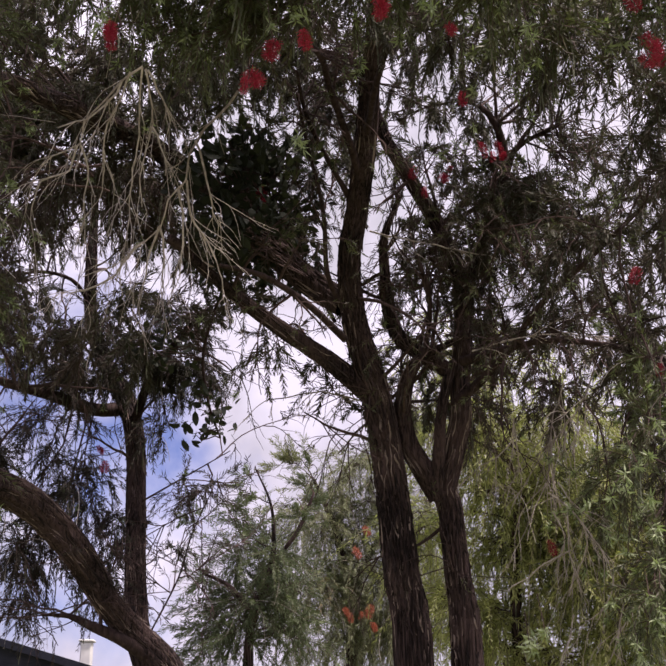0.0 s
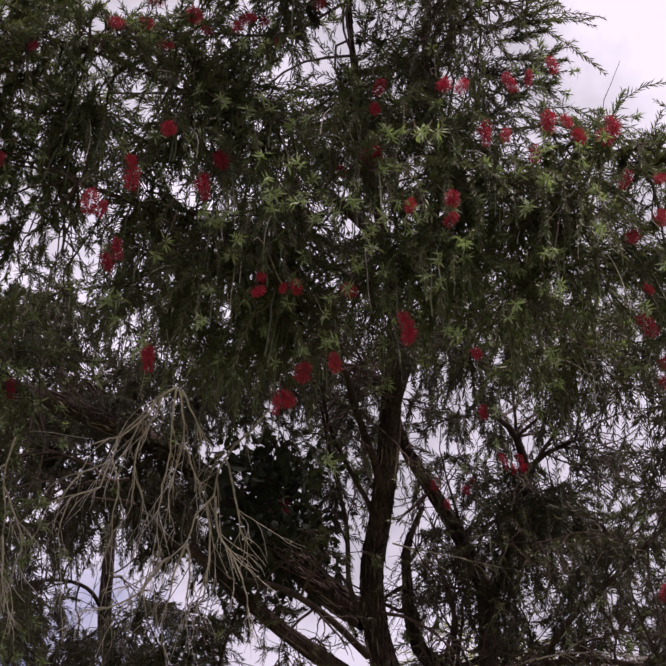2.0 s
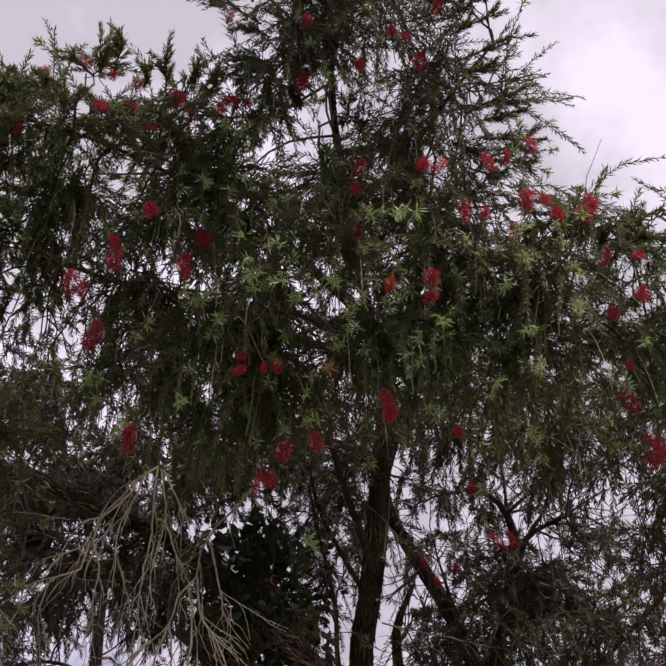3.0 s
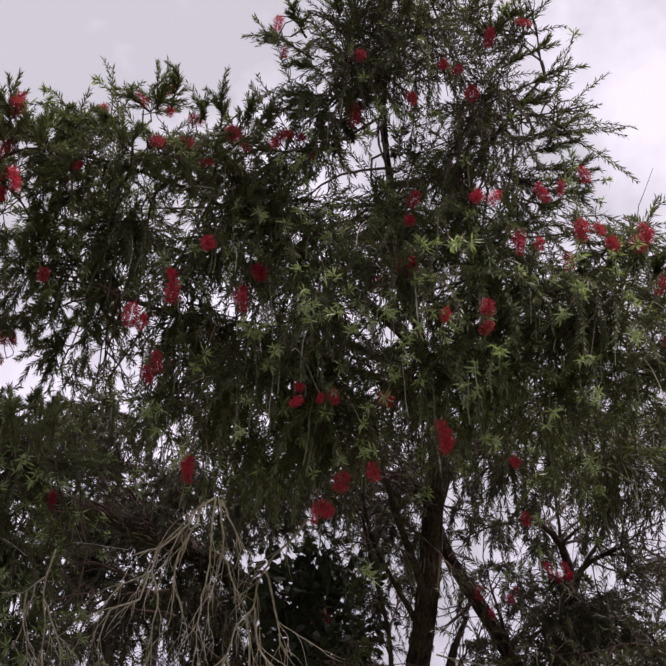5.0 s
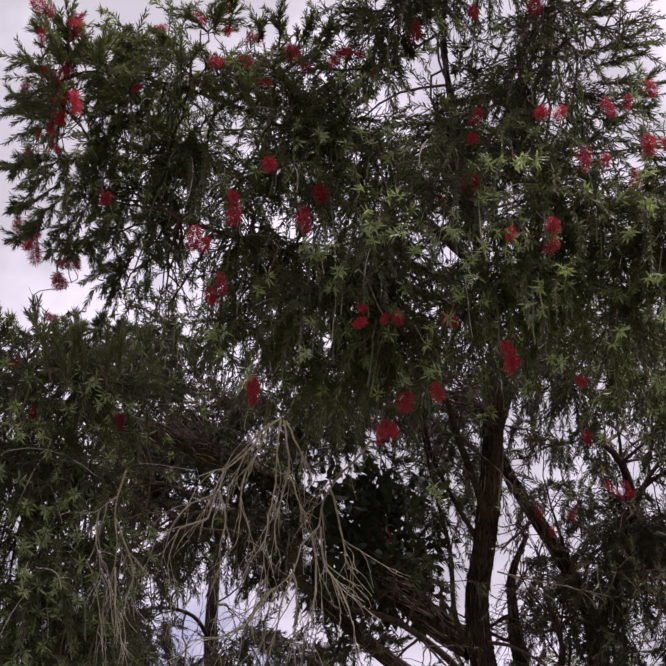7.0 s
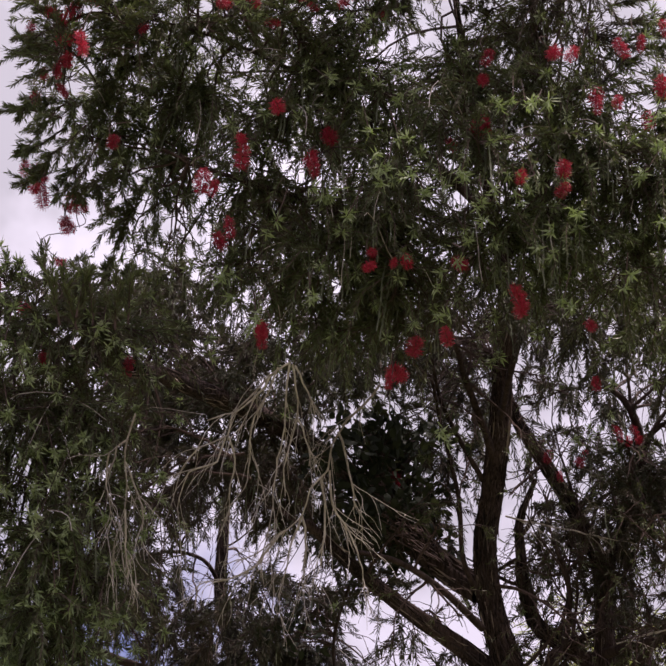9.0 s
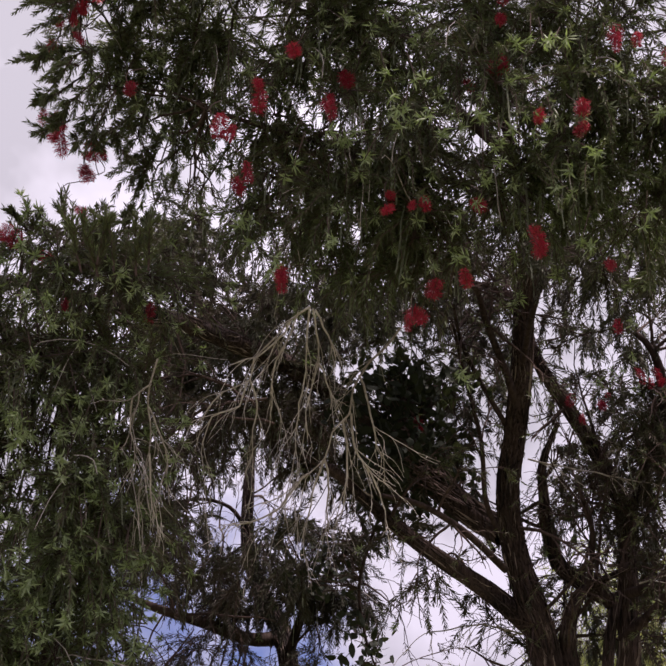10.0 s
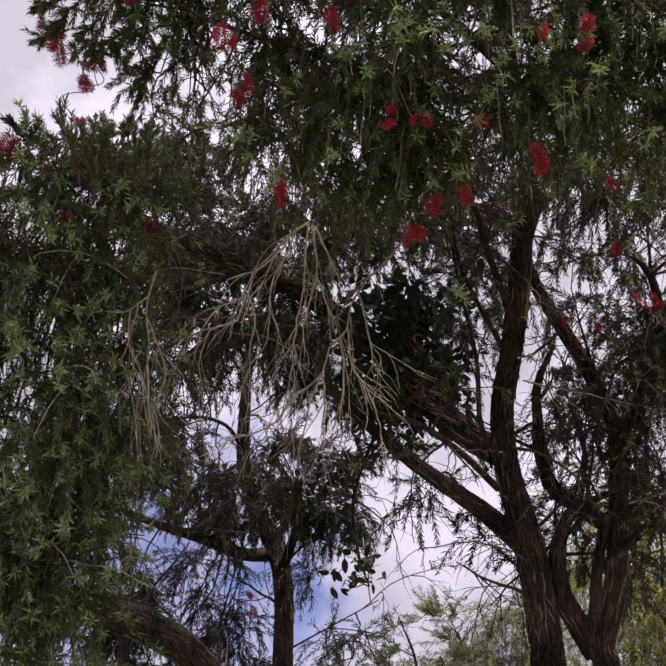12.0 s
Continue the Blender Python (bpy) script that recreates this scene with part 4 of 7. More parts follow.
crown.clump((-1.40, 3.16, 4.83), (0.12, 0.12, 0.10), 0.75, fresh=0.12, big=1.15, hang=0.6)
crown.clump((-0.80, 3.54, 4.36), (0.10, 0.12, 0.12), 1, fresh=0.12, big=1.15)
crown.clump((-0.72, 3.48, 4.46), (0.10, 0.12, 0.12), 0.75, fresh=0.12, big=1.15)
crown.clump((-0.35, 3.08, 5.17), (0.12, 0.14, 0.14), 1.375, fresh=0.12, big=1.15)
crown.clump((-0.35, 2.95, 5.35), (0.09, 0.11, 0.10), 0.625, fresh=0.12, big=1.15)
crown.clump((0.50, 3.13, 4.75), (0.10, 0.11, 0.10), 1.25, fresh=0.12, big=1.15)
crown.clump((-0.12, 3.59, 4.23), (0.13, 0.13, 0.10), 1, fresh=0.12, big=1.15)
crown.clump((0.11, 3.67, 4.29), (0.10, 0.10, 0.08), 0.625, fresh=0.12, big=1.15)
crown.clump((-1.37, 3.23, 4.69), (0.09, 0.08, 0.07), 0.75, fresh=0.12, big=1.15, hang=0.6)
crown.clump((-0.88, 3.33, 4.60), (0.17, 0.18, 0.17), 1.25, fresh=0.12, big=1.15)
crown.clump((-0.59, 3.25, 4.46), (0.21, 0.23, 0.21), 1.5, fresh=0.12, big=1.15)
crown.clump((-0.28, 3.25, 4.50), (0.21, 0.24, 0.22), 1.2, fresh=0.12, big=1.15)
crown.clump((0.03, 3.18, 4.44), (0.20, 0.23, 0.22), 1.2, fresh=0.12, big=1.15)
crown.clump((0.29, 3.19, 4.40), (0.20, 0.22, 0.20), 1.8, fresh=0.12, big=1.15)
crown.clump((0.56, 3.14, 4.42), (0.22, 0.24, 0.22), 1.2, fresh=0.2, big=1.15)
crown.clump((0.85, 3.21, 4.41), (0.22, 0.25, 0.24), 1.2, fresh=0.2, big=1.15)
crown.clump((-0.81, 3.46, 4.30), (0.16, 0.19, 0.18), 1.375, fresh=0.12, big=1.15)
crown.clump((-0.53, 3.43, 4.24), (0.21, 0.22, 0.19), 1.5, fresh=0.12, big=1.15)
crown.clump((-0.21, 3.37, 4.19), (0.20, 0.22, 0.20), 1.8, fresh=0.12, big=1.15)
crown.clump((0.07, 3.34, 4.23), (0.17, 0.19, 0.17), 1.65, fresh=0.12, big=1.15)
crown.clump((0.33, 3.34, 4.21), (0.19, 0.19, 0.16), 1.65, fresh=0.12, big=1.15)
crown.clump((0.60, 3.40, 4.25), (0.22, 0.23, 0.19), 1.5, fresh=0.2, big=1.15)
crown.clump((0.88, 3.46, 4.25), (0.21, 0.23, 0.21), 1.5, fresh=0.2, big=1.15)
crown.clump((-0.91, 3.40, 4.82), (0.14, 0.15, 0.14), 0.75, fresh=0.12, big=1.15)
crown.clump((-0.77, 3.54, 4.53), (0.14, 0.15, 0.14), 0.75, fresh=0.12, big=1.15)
crown.clump((-1.02, 3.69, 4.60), (0.11, 0.13, 0.12), 0.4375, fresh=0.12, big=1.15)
crown.clump((-0.61, 3.62, 4.12), (0.18, 0.16, 0.11), 1.125, fresh=0.12, big=1.15)
crown.clump((-0.28, 3.57, 4.07), (0.19, 0.17, 0.11), 1.125, fresh=0.12, big=1.15)
crown.clump((-0.07, 3.57, 4.08), (0.13, 0.12, 0.10), 0.875, fresh=0.12, big=1.15)
crown.clump((0.44, 3.67, 4.25), (0.15, 0.13, 0.08), 0.75, fresh=0.12, big=1.15)
crown.clump((0.75, 3.74, 4.25), (0.20, 0.19, 0.14), 1.125, fresh=0.2, big=1.15)
crown.clump((1.30, 3.13, 4.70), (0.20, 0.19, 0.15), 1)
crown.clump((1.30, 3.28, 4.37), (0.20, 0.23, 0.23), 1.2)
crown.clump((1.31, 3.60, 4.12), (0.20, 0.25, 0.25), 1.1)
crown.clump((-1.44, 3.12, 4.62), (0.12, 0.12, 0.11), 0.9, fresh=0.12, big=1.05, hang=0.5)
crown.clump((-1.34, 3.25, 4.52), (0.12, 0.12, 0.11), 1.0, fresh=0.12, big=1.05, hang=0.5)
crown.clump((-1.26, 3.36, 4.43), (0.13, 0.13, 0.12), 1.0, fresh=0.12, big=1.05, hang=0.5)
crown.clump((-1.50, 3.03, 4.69), (0.11, 0.11, 0.10), 0.8, fresh=0.12, big=1.05, hang=0.5)
crown.clump((-1.36, 3.15, 4.62), (0.12, 0.12, 0.11), 0.9, fresh=0.12, big=1.05, hang=0.5)
# boughs of the weeping side over the bent stem
crown.clump((-1.39, 3.45, 4.23), (0.15, 0.14, 0.10), 0.9, "spray", fresh=0.2, hang=0.5)
crown.clump((-1.57, 3.42, 4.17), (0.15, 0.11, 0.06), 0.6, "spray", fresh=0.2, hang=0.5)
crown.clump((-1.76, 3.36, 4.14), (0.12, 0.09, 0.04), 0.9, "spray", fresh=0.2, hang=0.5)
crown.clump((-1.74, 3.42, 4.06), (0.13, 0.12, 0.08), 1, "spray", fresh=0.2, hang=0.5)
crown.clump((-1.62, 3.41, 3.98), (0.24, 0.23, 0.18), 1.32, fresh=0.7, big=1.15)
crown.clump((-1.88, 4.00, 4.26), (0.25, 0.23, 0.17), 0.55, fresh=0, big=1.3)
crown.clump((-1.40, 3.48, 4.00), (0.16, 0.19, 0.18), 1.32, fresh=0.7, big=1.15)
crown.clump((-1.63, 4.09, 4.29), (0.17, 0.18, 0.17), 0.55, fresh=0, big=1.3)
crown.clump((-1.65, 3.49, 3.64), (0.22, 0.25, 0.24), 1.44, fresh=0.7, big=1.15)
crown.clump((-1.92, 4.05, 3.96), (0.23, 0.25, 0.22), 0.6, fresh=0, big=1.3)
crown.clump((-1.43, 3.58, 3.62), (0.19, 0.22, 0.21), 1.2, fresh=0.7, big=1.15)
crown.clump((-1.67, 4.16, 3.95), (0.20, 0.22, 0.19), 0.5, fresh=0, big=1.3)
crown.clump((-1.30, 3.69, 3.50), (0.10, 0.19, 0.26), 0.72, fresh=0.7, big=1.15)
crown.clump((-1.51, 4.29, 3.81), (0.10, 0.19, 0.24), 0.3, fresh=0, big=1.3)
crown.clump((-1.61, 3.59, 3.24), (0.22, 0.25, 0.23), 1.44, fresh=0.7, big=1.15)
crown.clump((-1.88, 4.18, 3.51), (0.23, 0.25, 0.22), 0.6, fresh=0, big=1.3)
crown.clump((-1.41, 3.68, 3.22), (0.19, 0.23, 0.23), 1.32, fresh=0.7, big=1.15)
crown.clump((-1.65, 4.28, 3.49), (0.20, 0.23, 0.22), 0.55, fresh=0, big=1.3)
crown.clump((-1.53, 3.66, 2.86), (0.23, 0.25, 0.23), 1.44, fresh=0.7, big=1.15)
crown.clump((-1.79, 4.27, 3.07), (0.24, 0.25, 0.21), 0.6, fresh=0, big=1.3)
crown.clump((-1.36, 3.71, 2.91), (0.15, 0.19, 0.20), 1.32, fresh=0.7, big=1.15)
crown.clump((-1.59, 4.33, 3.13), (0.16, 0.19, 0.18), 0.55, fresh=0, big=1.3)
crown.clump((-1.51, 3.76, 2.56), (0.23, 0.24, 0.21), 1.44, fresh=0.7, big=1.15)
crown.clump((-1.77, 4.39, 2.72), (0.24, 0.24, 0.20), 0.6, fresh=0, big=1.3)
crown.clump((-1.45, 3.80, 2.56), (0.12, 0.19, 0.21), 1.2, fresh=0.7, big=1.15)
crown.clump((-1.69, 4.44, 2.73), (0.12, 0.19, 0.20), 0.5, fresh=0, big=1.3)
crown.clump((-1.88, 3.34, 3.69), (0.18, 0.27, 0.32), 1.32, fresh=0.7, big=1.15)
crown.clump((-2.18, 3.88, 4.03), (0.18, 0.26, 0.30), 0.55, fresh=0, big=1.3)
crown.clump((-1.83, 3.54, 3.12), (0.17, 0.28, 0.34), 1.32, fresh=0.7, big=1.15)
crown.clump((-2.13, 4.12, 3.37), (0.18, 0.27, 0.32), 0.55, fresh=0, big=1.3)
crown.clump((-1.75, 3.66, 2.55), (0.17, 0.26, 0.30), 1.32, fresh=0.7, big=1.15)
crown.clump((-2.05, 4.27, 2.72), (0.18, 0.25, 0.28), 0.55, fresh=0, big=1.3)
crown.clump((-1.48, 3.84, 2.25), (0.27, 0.25, 0.18), 1.32, fresh=0.7, big=1.15)
crown.clump((-1.73, 4.48, 2.37), (0.29, 0.25, 0.17), 0.55, fresh=0, big=1.3)
# deep boughs behind
crown.clump((-0.38, 3.82, 5.95), (0.22, 0.23, 0.20), 0.496, fresh=0, grey=0.06, leafy=0.8, big=1.35)
crown.clump((0.44, 3.95, 6.13), (0.23, 0.24, 0.21), 0.496, fresh=0, grey=0.06, leafy=0.8, big=1.35)
crown.clump((-1.64, 3.62, 5.27), (0.21, 0.22, 0.19), 0.44, fresh=0, grey=0.06, leafy=0.8, big=1.35)
crown.clump((-1.31, 3.68, 5.42), (0.21, 0.22, 0.19), 0.44, fresh=0, grey=0.06, leafy=0.8, big=1.35)
crown.clump((-0.76, 3.94, 5.61), (0.22, 0.23, 0.20), 0.8, fresh=0, grey=0.06, leafy=0.8, big=1.35)
crown.clump((-0.32, 3.93, 5.56), (0.21, 0.22, 0.19), 0.496, fresh=0, grey=0.06, leafy=0.8, big=1.35)
crown.clump((0.05, 4.26, 5.90), (0.23, 0.24, 0.21), 0.496, fresh=0, grey=0.06, leafy=0.8, big=1.35)
crown.clump((0.42, 4.28, 5.96), (0.23, 0.25, 0.21), 0.496, fresh=0, grey=0.06, leafy=0.8, big=1.35)
crown.clump((-1.46, 4.26, 5.54), (0.23, 0.24, 0.21), 0.44, fresh=0, grey=0.06, leafy=0.8, big=1.35)
crown.clump((-1.19, 4.38, 5.70), (0.23, 0.25, 0.21), 0.8, fresh=0, grey=0.06, leafy=0.8, big=1.35)
crown.clump((-0.75, 4.62, 5.80), (0.24, 0.25, 0.22), 0.8, fresh=0, grey=0.06, leafy=0.8, big=1.35)
crown.clump((-0.41, 4.10, 5.29), (0.21, 0.22, 0.19), 0.8, fresh=0, grey=0.06, leafy=0.8, big=1.35)
crown.clump((0.07, 4.42, 5.61), (0.23, 0.24, 0.21), 0.496, fresh=0, grey=0.06, leafy=0.8, big=1.35)
crown.clump((0.73, 4.15, 5.48), (0.22, 0.23, 0.20), 0.496, fresh=0, grey=0.06, leafy=0.8, big=1.35)
crown.clump((0.93, 4.02, 5.34), (0.21, 0.22, 0.19), 0.496, fresh=0, grey=0.06, leafy=0.8, big=1.35)
crown.clump((1.38, 4.01, 5.34), (0.22, 0.23, 0.20), 0.8, fresh=0, grey=0.06, leafy=0.8, big=1.35)
crown.clump((-1.10, 4.55, 5.43), (0.23, 0.24, 0.21), 0.8, fresh=0, grey=0.06, leafy=0.8, big=1.35)
crown.clump((-0.79, 4.63, 5.38), (0.23, 0.24, 0.21), 0.8, fresh=0, grey=0.06, leafy=0.8, big=1.35)
crown.clump((-0.36, 4.57, 5.34), (0.23, 0.24, 0.21), 0.8, fresh=0, grey=0.06, leafy=0.8, big=1.35)
crown.clump((-0.07, 4.24, 5.08), (0.21, 0.22, 0.19), 0.8, fresh=0, grey=0.06, leafy=0.8, big=1.35)
crown.clump((0.36, 4.74, 5.47), (0.24, 0.25, 0.21), 0.8, fresh=0, grey=0.06, leafy=0.8, big=1.35)
crown.clump((0.68, 4.47, 5.36), (0.23, 0.24, 0.20), 0.8, fresh=0, grey=0.06, leafy=0.8, big=1.35)
crown.clump((0.98, 4.41, 5.15), (0.22, 0.23, 0.20), 0.8, fresh=0, grey=0.06, leafy=0.8, big=1.35)
crown.clump((1.33, 4.37, 5.08), (0.22, 0.23, 0.20), 0.8, fresh=0, grey=0.06, leafy=0.8, big=1.35)
crown.clump((-2.11, 4.38, 4.85), (0.22, 0.23, 0.20), 0.8, fresh=0, grey=0.06, leafy=0.8, big=1.35, old=True)
crown.clump((-1.97, 4.82, 5.12), (0.24, 0.25, 0.22), 0.8, fresh=0, grey=0.06, leafy=0.8, big=1.35, old=True)
crown.clump((-1.54, 4.96, 5.18), (0.24, 0.25, 0.22), 0.8, fresh=0, grey=0.06, leafy=0.8, big=1.35, old=True)
crown.clump((-1.10, 4.93, 5.15), (0.24, 0.25, 0.21), 0.8, fresh=0, grey=0.06, leafy=0.8, big=1.35, old=True)
crown.clump((-0.69, 4.65, 5.06), (0.22, 0.23, 0.20), 0.8, fresh=0, grey=0.06, leafy=0.8, big=1.35)
crown.clump((-0.42, 4.75, 5.12), (0.23, 0.24, 0.21), 0.8, fresh=0, grey=0.06, leafy=0.8, big=1.35, old=True)
crown.clump((-0.05, 4.80, 5.09), (0.23, 0.24, 0.21), 0.8, fresh=0, grey=0.06, leafy=0.8, big=1.35, old=True)
crown.clump((0.27, 4.62, 4.99), (0.22, 0.23, 0.20), 0.8, fresh=0, grey=0.06, leafy=0.8, big=1.35, old=True)
crown.clump((0.68, 4.38, 4.89), (0.21, 0.22, 0.19), 0.8, fresh=0, grey=0.06, leafy=0.8, big=1.35)
crown.clump((1.07, 4.77, 5.10), (0.23, 0.24, 0.21), 0.8, fresh=0, grey=0.06, leafy=0.8, big=1.35, old=True)
crown.clump((1.44, 4.91, 5.24), (0.24, 0.25, 0.22), 0.8, fresh=0, grey=0.06, leafy=0.8, big=1.35)
crown.clump((-1.93, 5.16, 5.37), (0.22, 0.22, 0.18), 1.1, fresh=0, grey=0.08, leafy=0.75, big=1.6, old=True)
crown.clump((-1.66, 5.45, 5.56), (0.23, 0.23, 0.19), 1.1, fresh=0, grey=0.08, leafy=0.75, big=1.6, old=True)
crown.clump((-1.19, 5.42, 5.56), (0.22, 0.22, 0.19), 1.1, fresh=0, grey=0.08, leafy=0.75, big=1.6, old=True)
crown.clump((-0.98, 6.01, 5.80), (0.24, 0.24, 0.20), 1.1, fresh=0, grey=0.08, leafy=0.75, big=1.6, old=True)
crown.clump((-0.69, 5.90, 5.81), (0.24, 0.24, 0.20), 1.1, fresh=0, grey=0.08, leafy=0.75, big=1.6, old=True)
crown.clump((-0.29, 5.35, 5.41), (0.21, 0.22, 0.18), 1.1, fresh=0, grey=0.08, leafy=0.75, big=1.6, old=True)
crown.clump((0.20, 5.69, 5.57), (0.23, 0.23, 0.19), 1.1, fresh=0, grey=0.08, leafy=0.75, big=1.6, old=True)
crown.clump((0.40, 5.49, 5.62), (0.22, 0.22, 0.19), 0.75, fresh=0, grey=0.08, leafy=0.75, big=1.6, old=True)
crown.clump((0.95, 5.67, 5.72), (0.23, 0.23, 0.19), 0.75, fresh=0, grey=0.08, leafy=0.75, big=1.6, old=True)
crown.clump((1.23, 5.67, 5.71), (0.23, 0.23, 0.19), 0.75, fresh=0, grey=0.08, leafy=0.75, big=1.6, old=True)
crown.clump((1.58, 5.67, 5.69), (0.23, 0.24, 0.20), 0.75, fresh=0, grey=0.08, leafy=0.75, big=1.6, old=True)
crown.clump((1.89, 5.44, 5.43), (0.23, 0.23, 0.19), 0.75, fresh=0, grey=0.08, leafy=0.75, big=1.6, old=True)
crown.clump((-2.14, 5.82, 5.39), (0.24, 0.24, 0.20), 1.1, fresh=0, grey=0.08, leafy=0.75, big=1.6, old=True)
crown.clump((-1.52, 5.26, 4.92), (0.21, 0.21, 0.17), 1.1, fresh=0, grey=0.08, leafy=0.75, big=1.6, old=True)
crown.clump((-1.37, 5.86, 5.34), (0.23, 0.23, 0.19), 1.1, fresh=0, grey=0.08, leafy=0.75, big=1.6, old=True)
crown.clump((-0.99, 6.06, 5.50), (0.24, 0.24, 0.20), 1.1, fresh=0, grey=0.08, leafy=0.75, big=1.6, old=True)
crown.clump((-0.56, 5.82, 5.37), (0.23, 0.23, 0.19), 1.1, fresh=0, grey=0.08, leafy=0.75, big=1.6, old=True)
crown.clump((-0.19, 5.91, 5.48), (0.23, 0.23, 0.19), 1.1, fresh=0, grey=0.08, leafy=0.75, big=1.6, old=True)
crown.clump((0.17, 5.80, 5.30), (0.22, 0.23, 0.19), 1.1, fresh=0, grey=0.08, leafy=0.75, big=1.6, old=True)
crown.clump((1.23, 5.56, 5.24), (0.22, 0.22, 0.18), 0.75, fresh=0, grey=0.08, leafy=0.75, big=1.6, old=True)
crown.clump((1.69, 5.88, 5.52), (0.24, 0.24, 0.20), 0.75, fresh=0, grey=0.08, leafy=0.75, big=1.6, old=True)
crown.clump((1.87, 5.30, 4.94), (0.21, 0.22, 0.18), 0.75, fresh=0, grey=0.08, leafy=0.75, big=1.6, old=True)
crown.clump((-2.03, 5.63, 4.82), (0.22, 0.22, 0.19), 1.1, fresh=0, grey=0.08, leafy=0.75, big=1.6, old=True)
crown.clump((-1.74, 5.89, 5.08), (0.23, 0.23, 0.19), 1.1, fresh=0, grey=0.08, leafy=0.75, big=1.6, old=True)
crown.clump((-1.41, 5.96, 5.10), (0.23, 0.23, 0.19), 1.1, fresh=0, grey=0.08, leafy=0.75, big=1.6, old=True)
crown.clump((-0.95, 6.11, 5.30), (0.24, 0.24, 0.20), 1.1, fresh=0, grey=0.08, leafy=0.75, big=1.6, old=True)
crown.clump((-0.22, 6.26, 5.33), (0.24, 0.24, 0.20), 1.1, fresh=0, grey=0.08, leafy=0.75, big=1.6, old=True)
crown.clump((0.08, 5.67, 4.92), (0.21, 0.22, 0.18), 1.1, fresh=0, grey=0.08, leafy=0.75, big=1.6, old=True)
crown.clump((1.95, 5.69, 4.89), (0.22, 0.23, 0.19), 0.75, fresh=0, grey=0.08, leafy=0.75, big=1.6, old=True)
crown.clump((-1.93, 5.74, 4.58), (0.22, 0.22, 0.18), 1.1, fresh=0, grey=0.08, leafy=0.75, big=1.6, old=True)
crown.clump((-1.69, 6.11, 4.80), (0.23, 0.23, 0.19), 1.1, fresh=0, grey=0.08, leafy=0.75, big=1.6, old=True)
crown.clump((-1.30, 5.92, 4.75), (0.22, 0.23, 0.19), 1.1, fresh=0, grey=0.08, leafy=0.75, big=1.6, old=True)
crown.clump((-0.15, 5.91, 4.61), (0.22, 0.22, 0.18), 1.1, fresh=0, grey=0.08, leafy=0.75, big=1.6, old=True)
crown.clump((0.10, 6.17, 4.91), (0.23, 0.23, 0.19), 1.1, fresh=0, grey=0.08, leafy=0.75, big=1.6, old=True)
crown.clump((0.83, 6.07, 4.71), (0.22, 0.23, 0.19), 0.75, fresh=0, grey=0.08, leafy=0.75, big=1.6, old=True)
crown.clump((1.86, 5.60, 4.54), (0.22, 0.22, 0.18), 0.75, fresh=0, grey=0.08, leafy=0.75, big=1.6, old=True)
crown.clump((-2.13, 6.37, 4.48), (0.24, 0.24, 0.20), 1.1, fresh=0, grey=0.08, leafy=0.75, big=1.6, old=True)
crown.clump((-1.29, 5.78, 4.38), (0.21, 0.22, 0.18), 1.1, fresh=0, grey=0.08, leafy=0.75, big=1.6, old=True)
crown.clump((-0.60, 6.23, 4.54), (0.23, 0.23, 0.19), 1.1, fresh=0, grey=0.08, leafy=0.75, big=1.6, old=True)
crown.clump((-0.15, 5.87, 4.30), (0.21, 0.21, 0.18), 1.1, fresh=0, grey=0.08, leafy=0.75, big=1.6, old=True)
crown.clump((0.54, 6.50, 4.61), (0.23, 0.24, 0.20), 0.75, fresh=0, grey=0.08, leafy=0.75, big=1.6, old=True)
crown.clump((0.92, 6.26, 4.48), (0.23, 0.23, 0.19), 0.75, fresh=0, grey=0.08, leafy=0.75, big=1.6, old=True)
crown.clump((1.28, 6.57, 4.75), (0.24, 0.24, 0.20), 0.75, fresh=0, grey=0.08, leafy=0.75, big=1.6, old=True)
crown.clump((1.87, 5.57, 4.26), (0.21, 0.21, 0.18), 0.75, fresh=0, grey=0.08, leafy=0.75, big=1.6, old=True)
crown.clump((-2.02, 6.05, 4.13), (0.22, 0.23, 0.19), 1.1, fresh=0, grey=0.08, leafy=0.75, big=1.6, old=True)
crown.clump((1.77, 5.75, 3.94), (0.21, 0.21, 0.18), 0.75, fresh=0, grey=0.08, leafy=0.75, big=1.6, old=True)
crown.clump((-1.99, 5.97, 3.77), (0.22, 0.22, 0.18), 1.1, fresh=0, grey=0.08, leafy=0.75, big=1.6, old=True)
crown.clump((-1.73, 6.69, 3.97), (0.24, 0.24, 0.20), 1.1, fresh=0, grey=0.08, leafy=0.75, big=1.6, old=True)
crown.clump((-1.26, 6.21, 3.86), (0.22, 0.22, 0.18), 1.1, fresh=0, grey=0.08, leafy=0.75, big=1.6, old=True)
crown.clump((-1.06, 6.50, 3.98), (0.23, 0.23, 0.19), 1.1, fresh=0, grey=0.08, leafy=0.75, big=1.6, old=True)
crown.clump((1.20, 6.01, 3.70), (0.21, 0.21, 0.18), 0.75, fresh=0, grey=0.08, leafy=0.75, big=1.6, old=True)
crown.clump((1.67, 6.26, 3.74), (0.22, 0.22, 0.19), 0.75, fresh=0, grey=0.08, leafy=0.75, big=1.6, old=True)
crown.clump((1.96, 6.30, 3.90), (0.23, 0.23, 0.19), 0.75, fresh=0, grey=0.08, leafy=0.75, big=1.6, old=True)
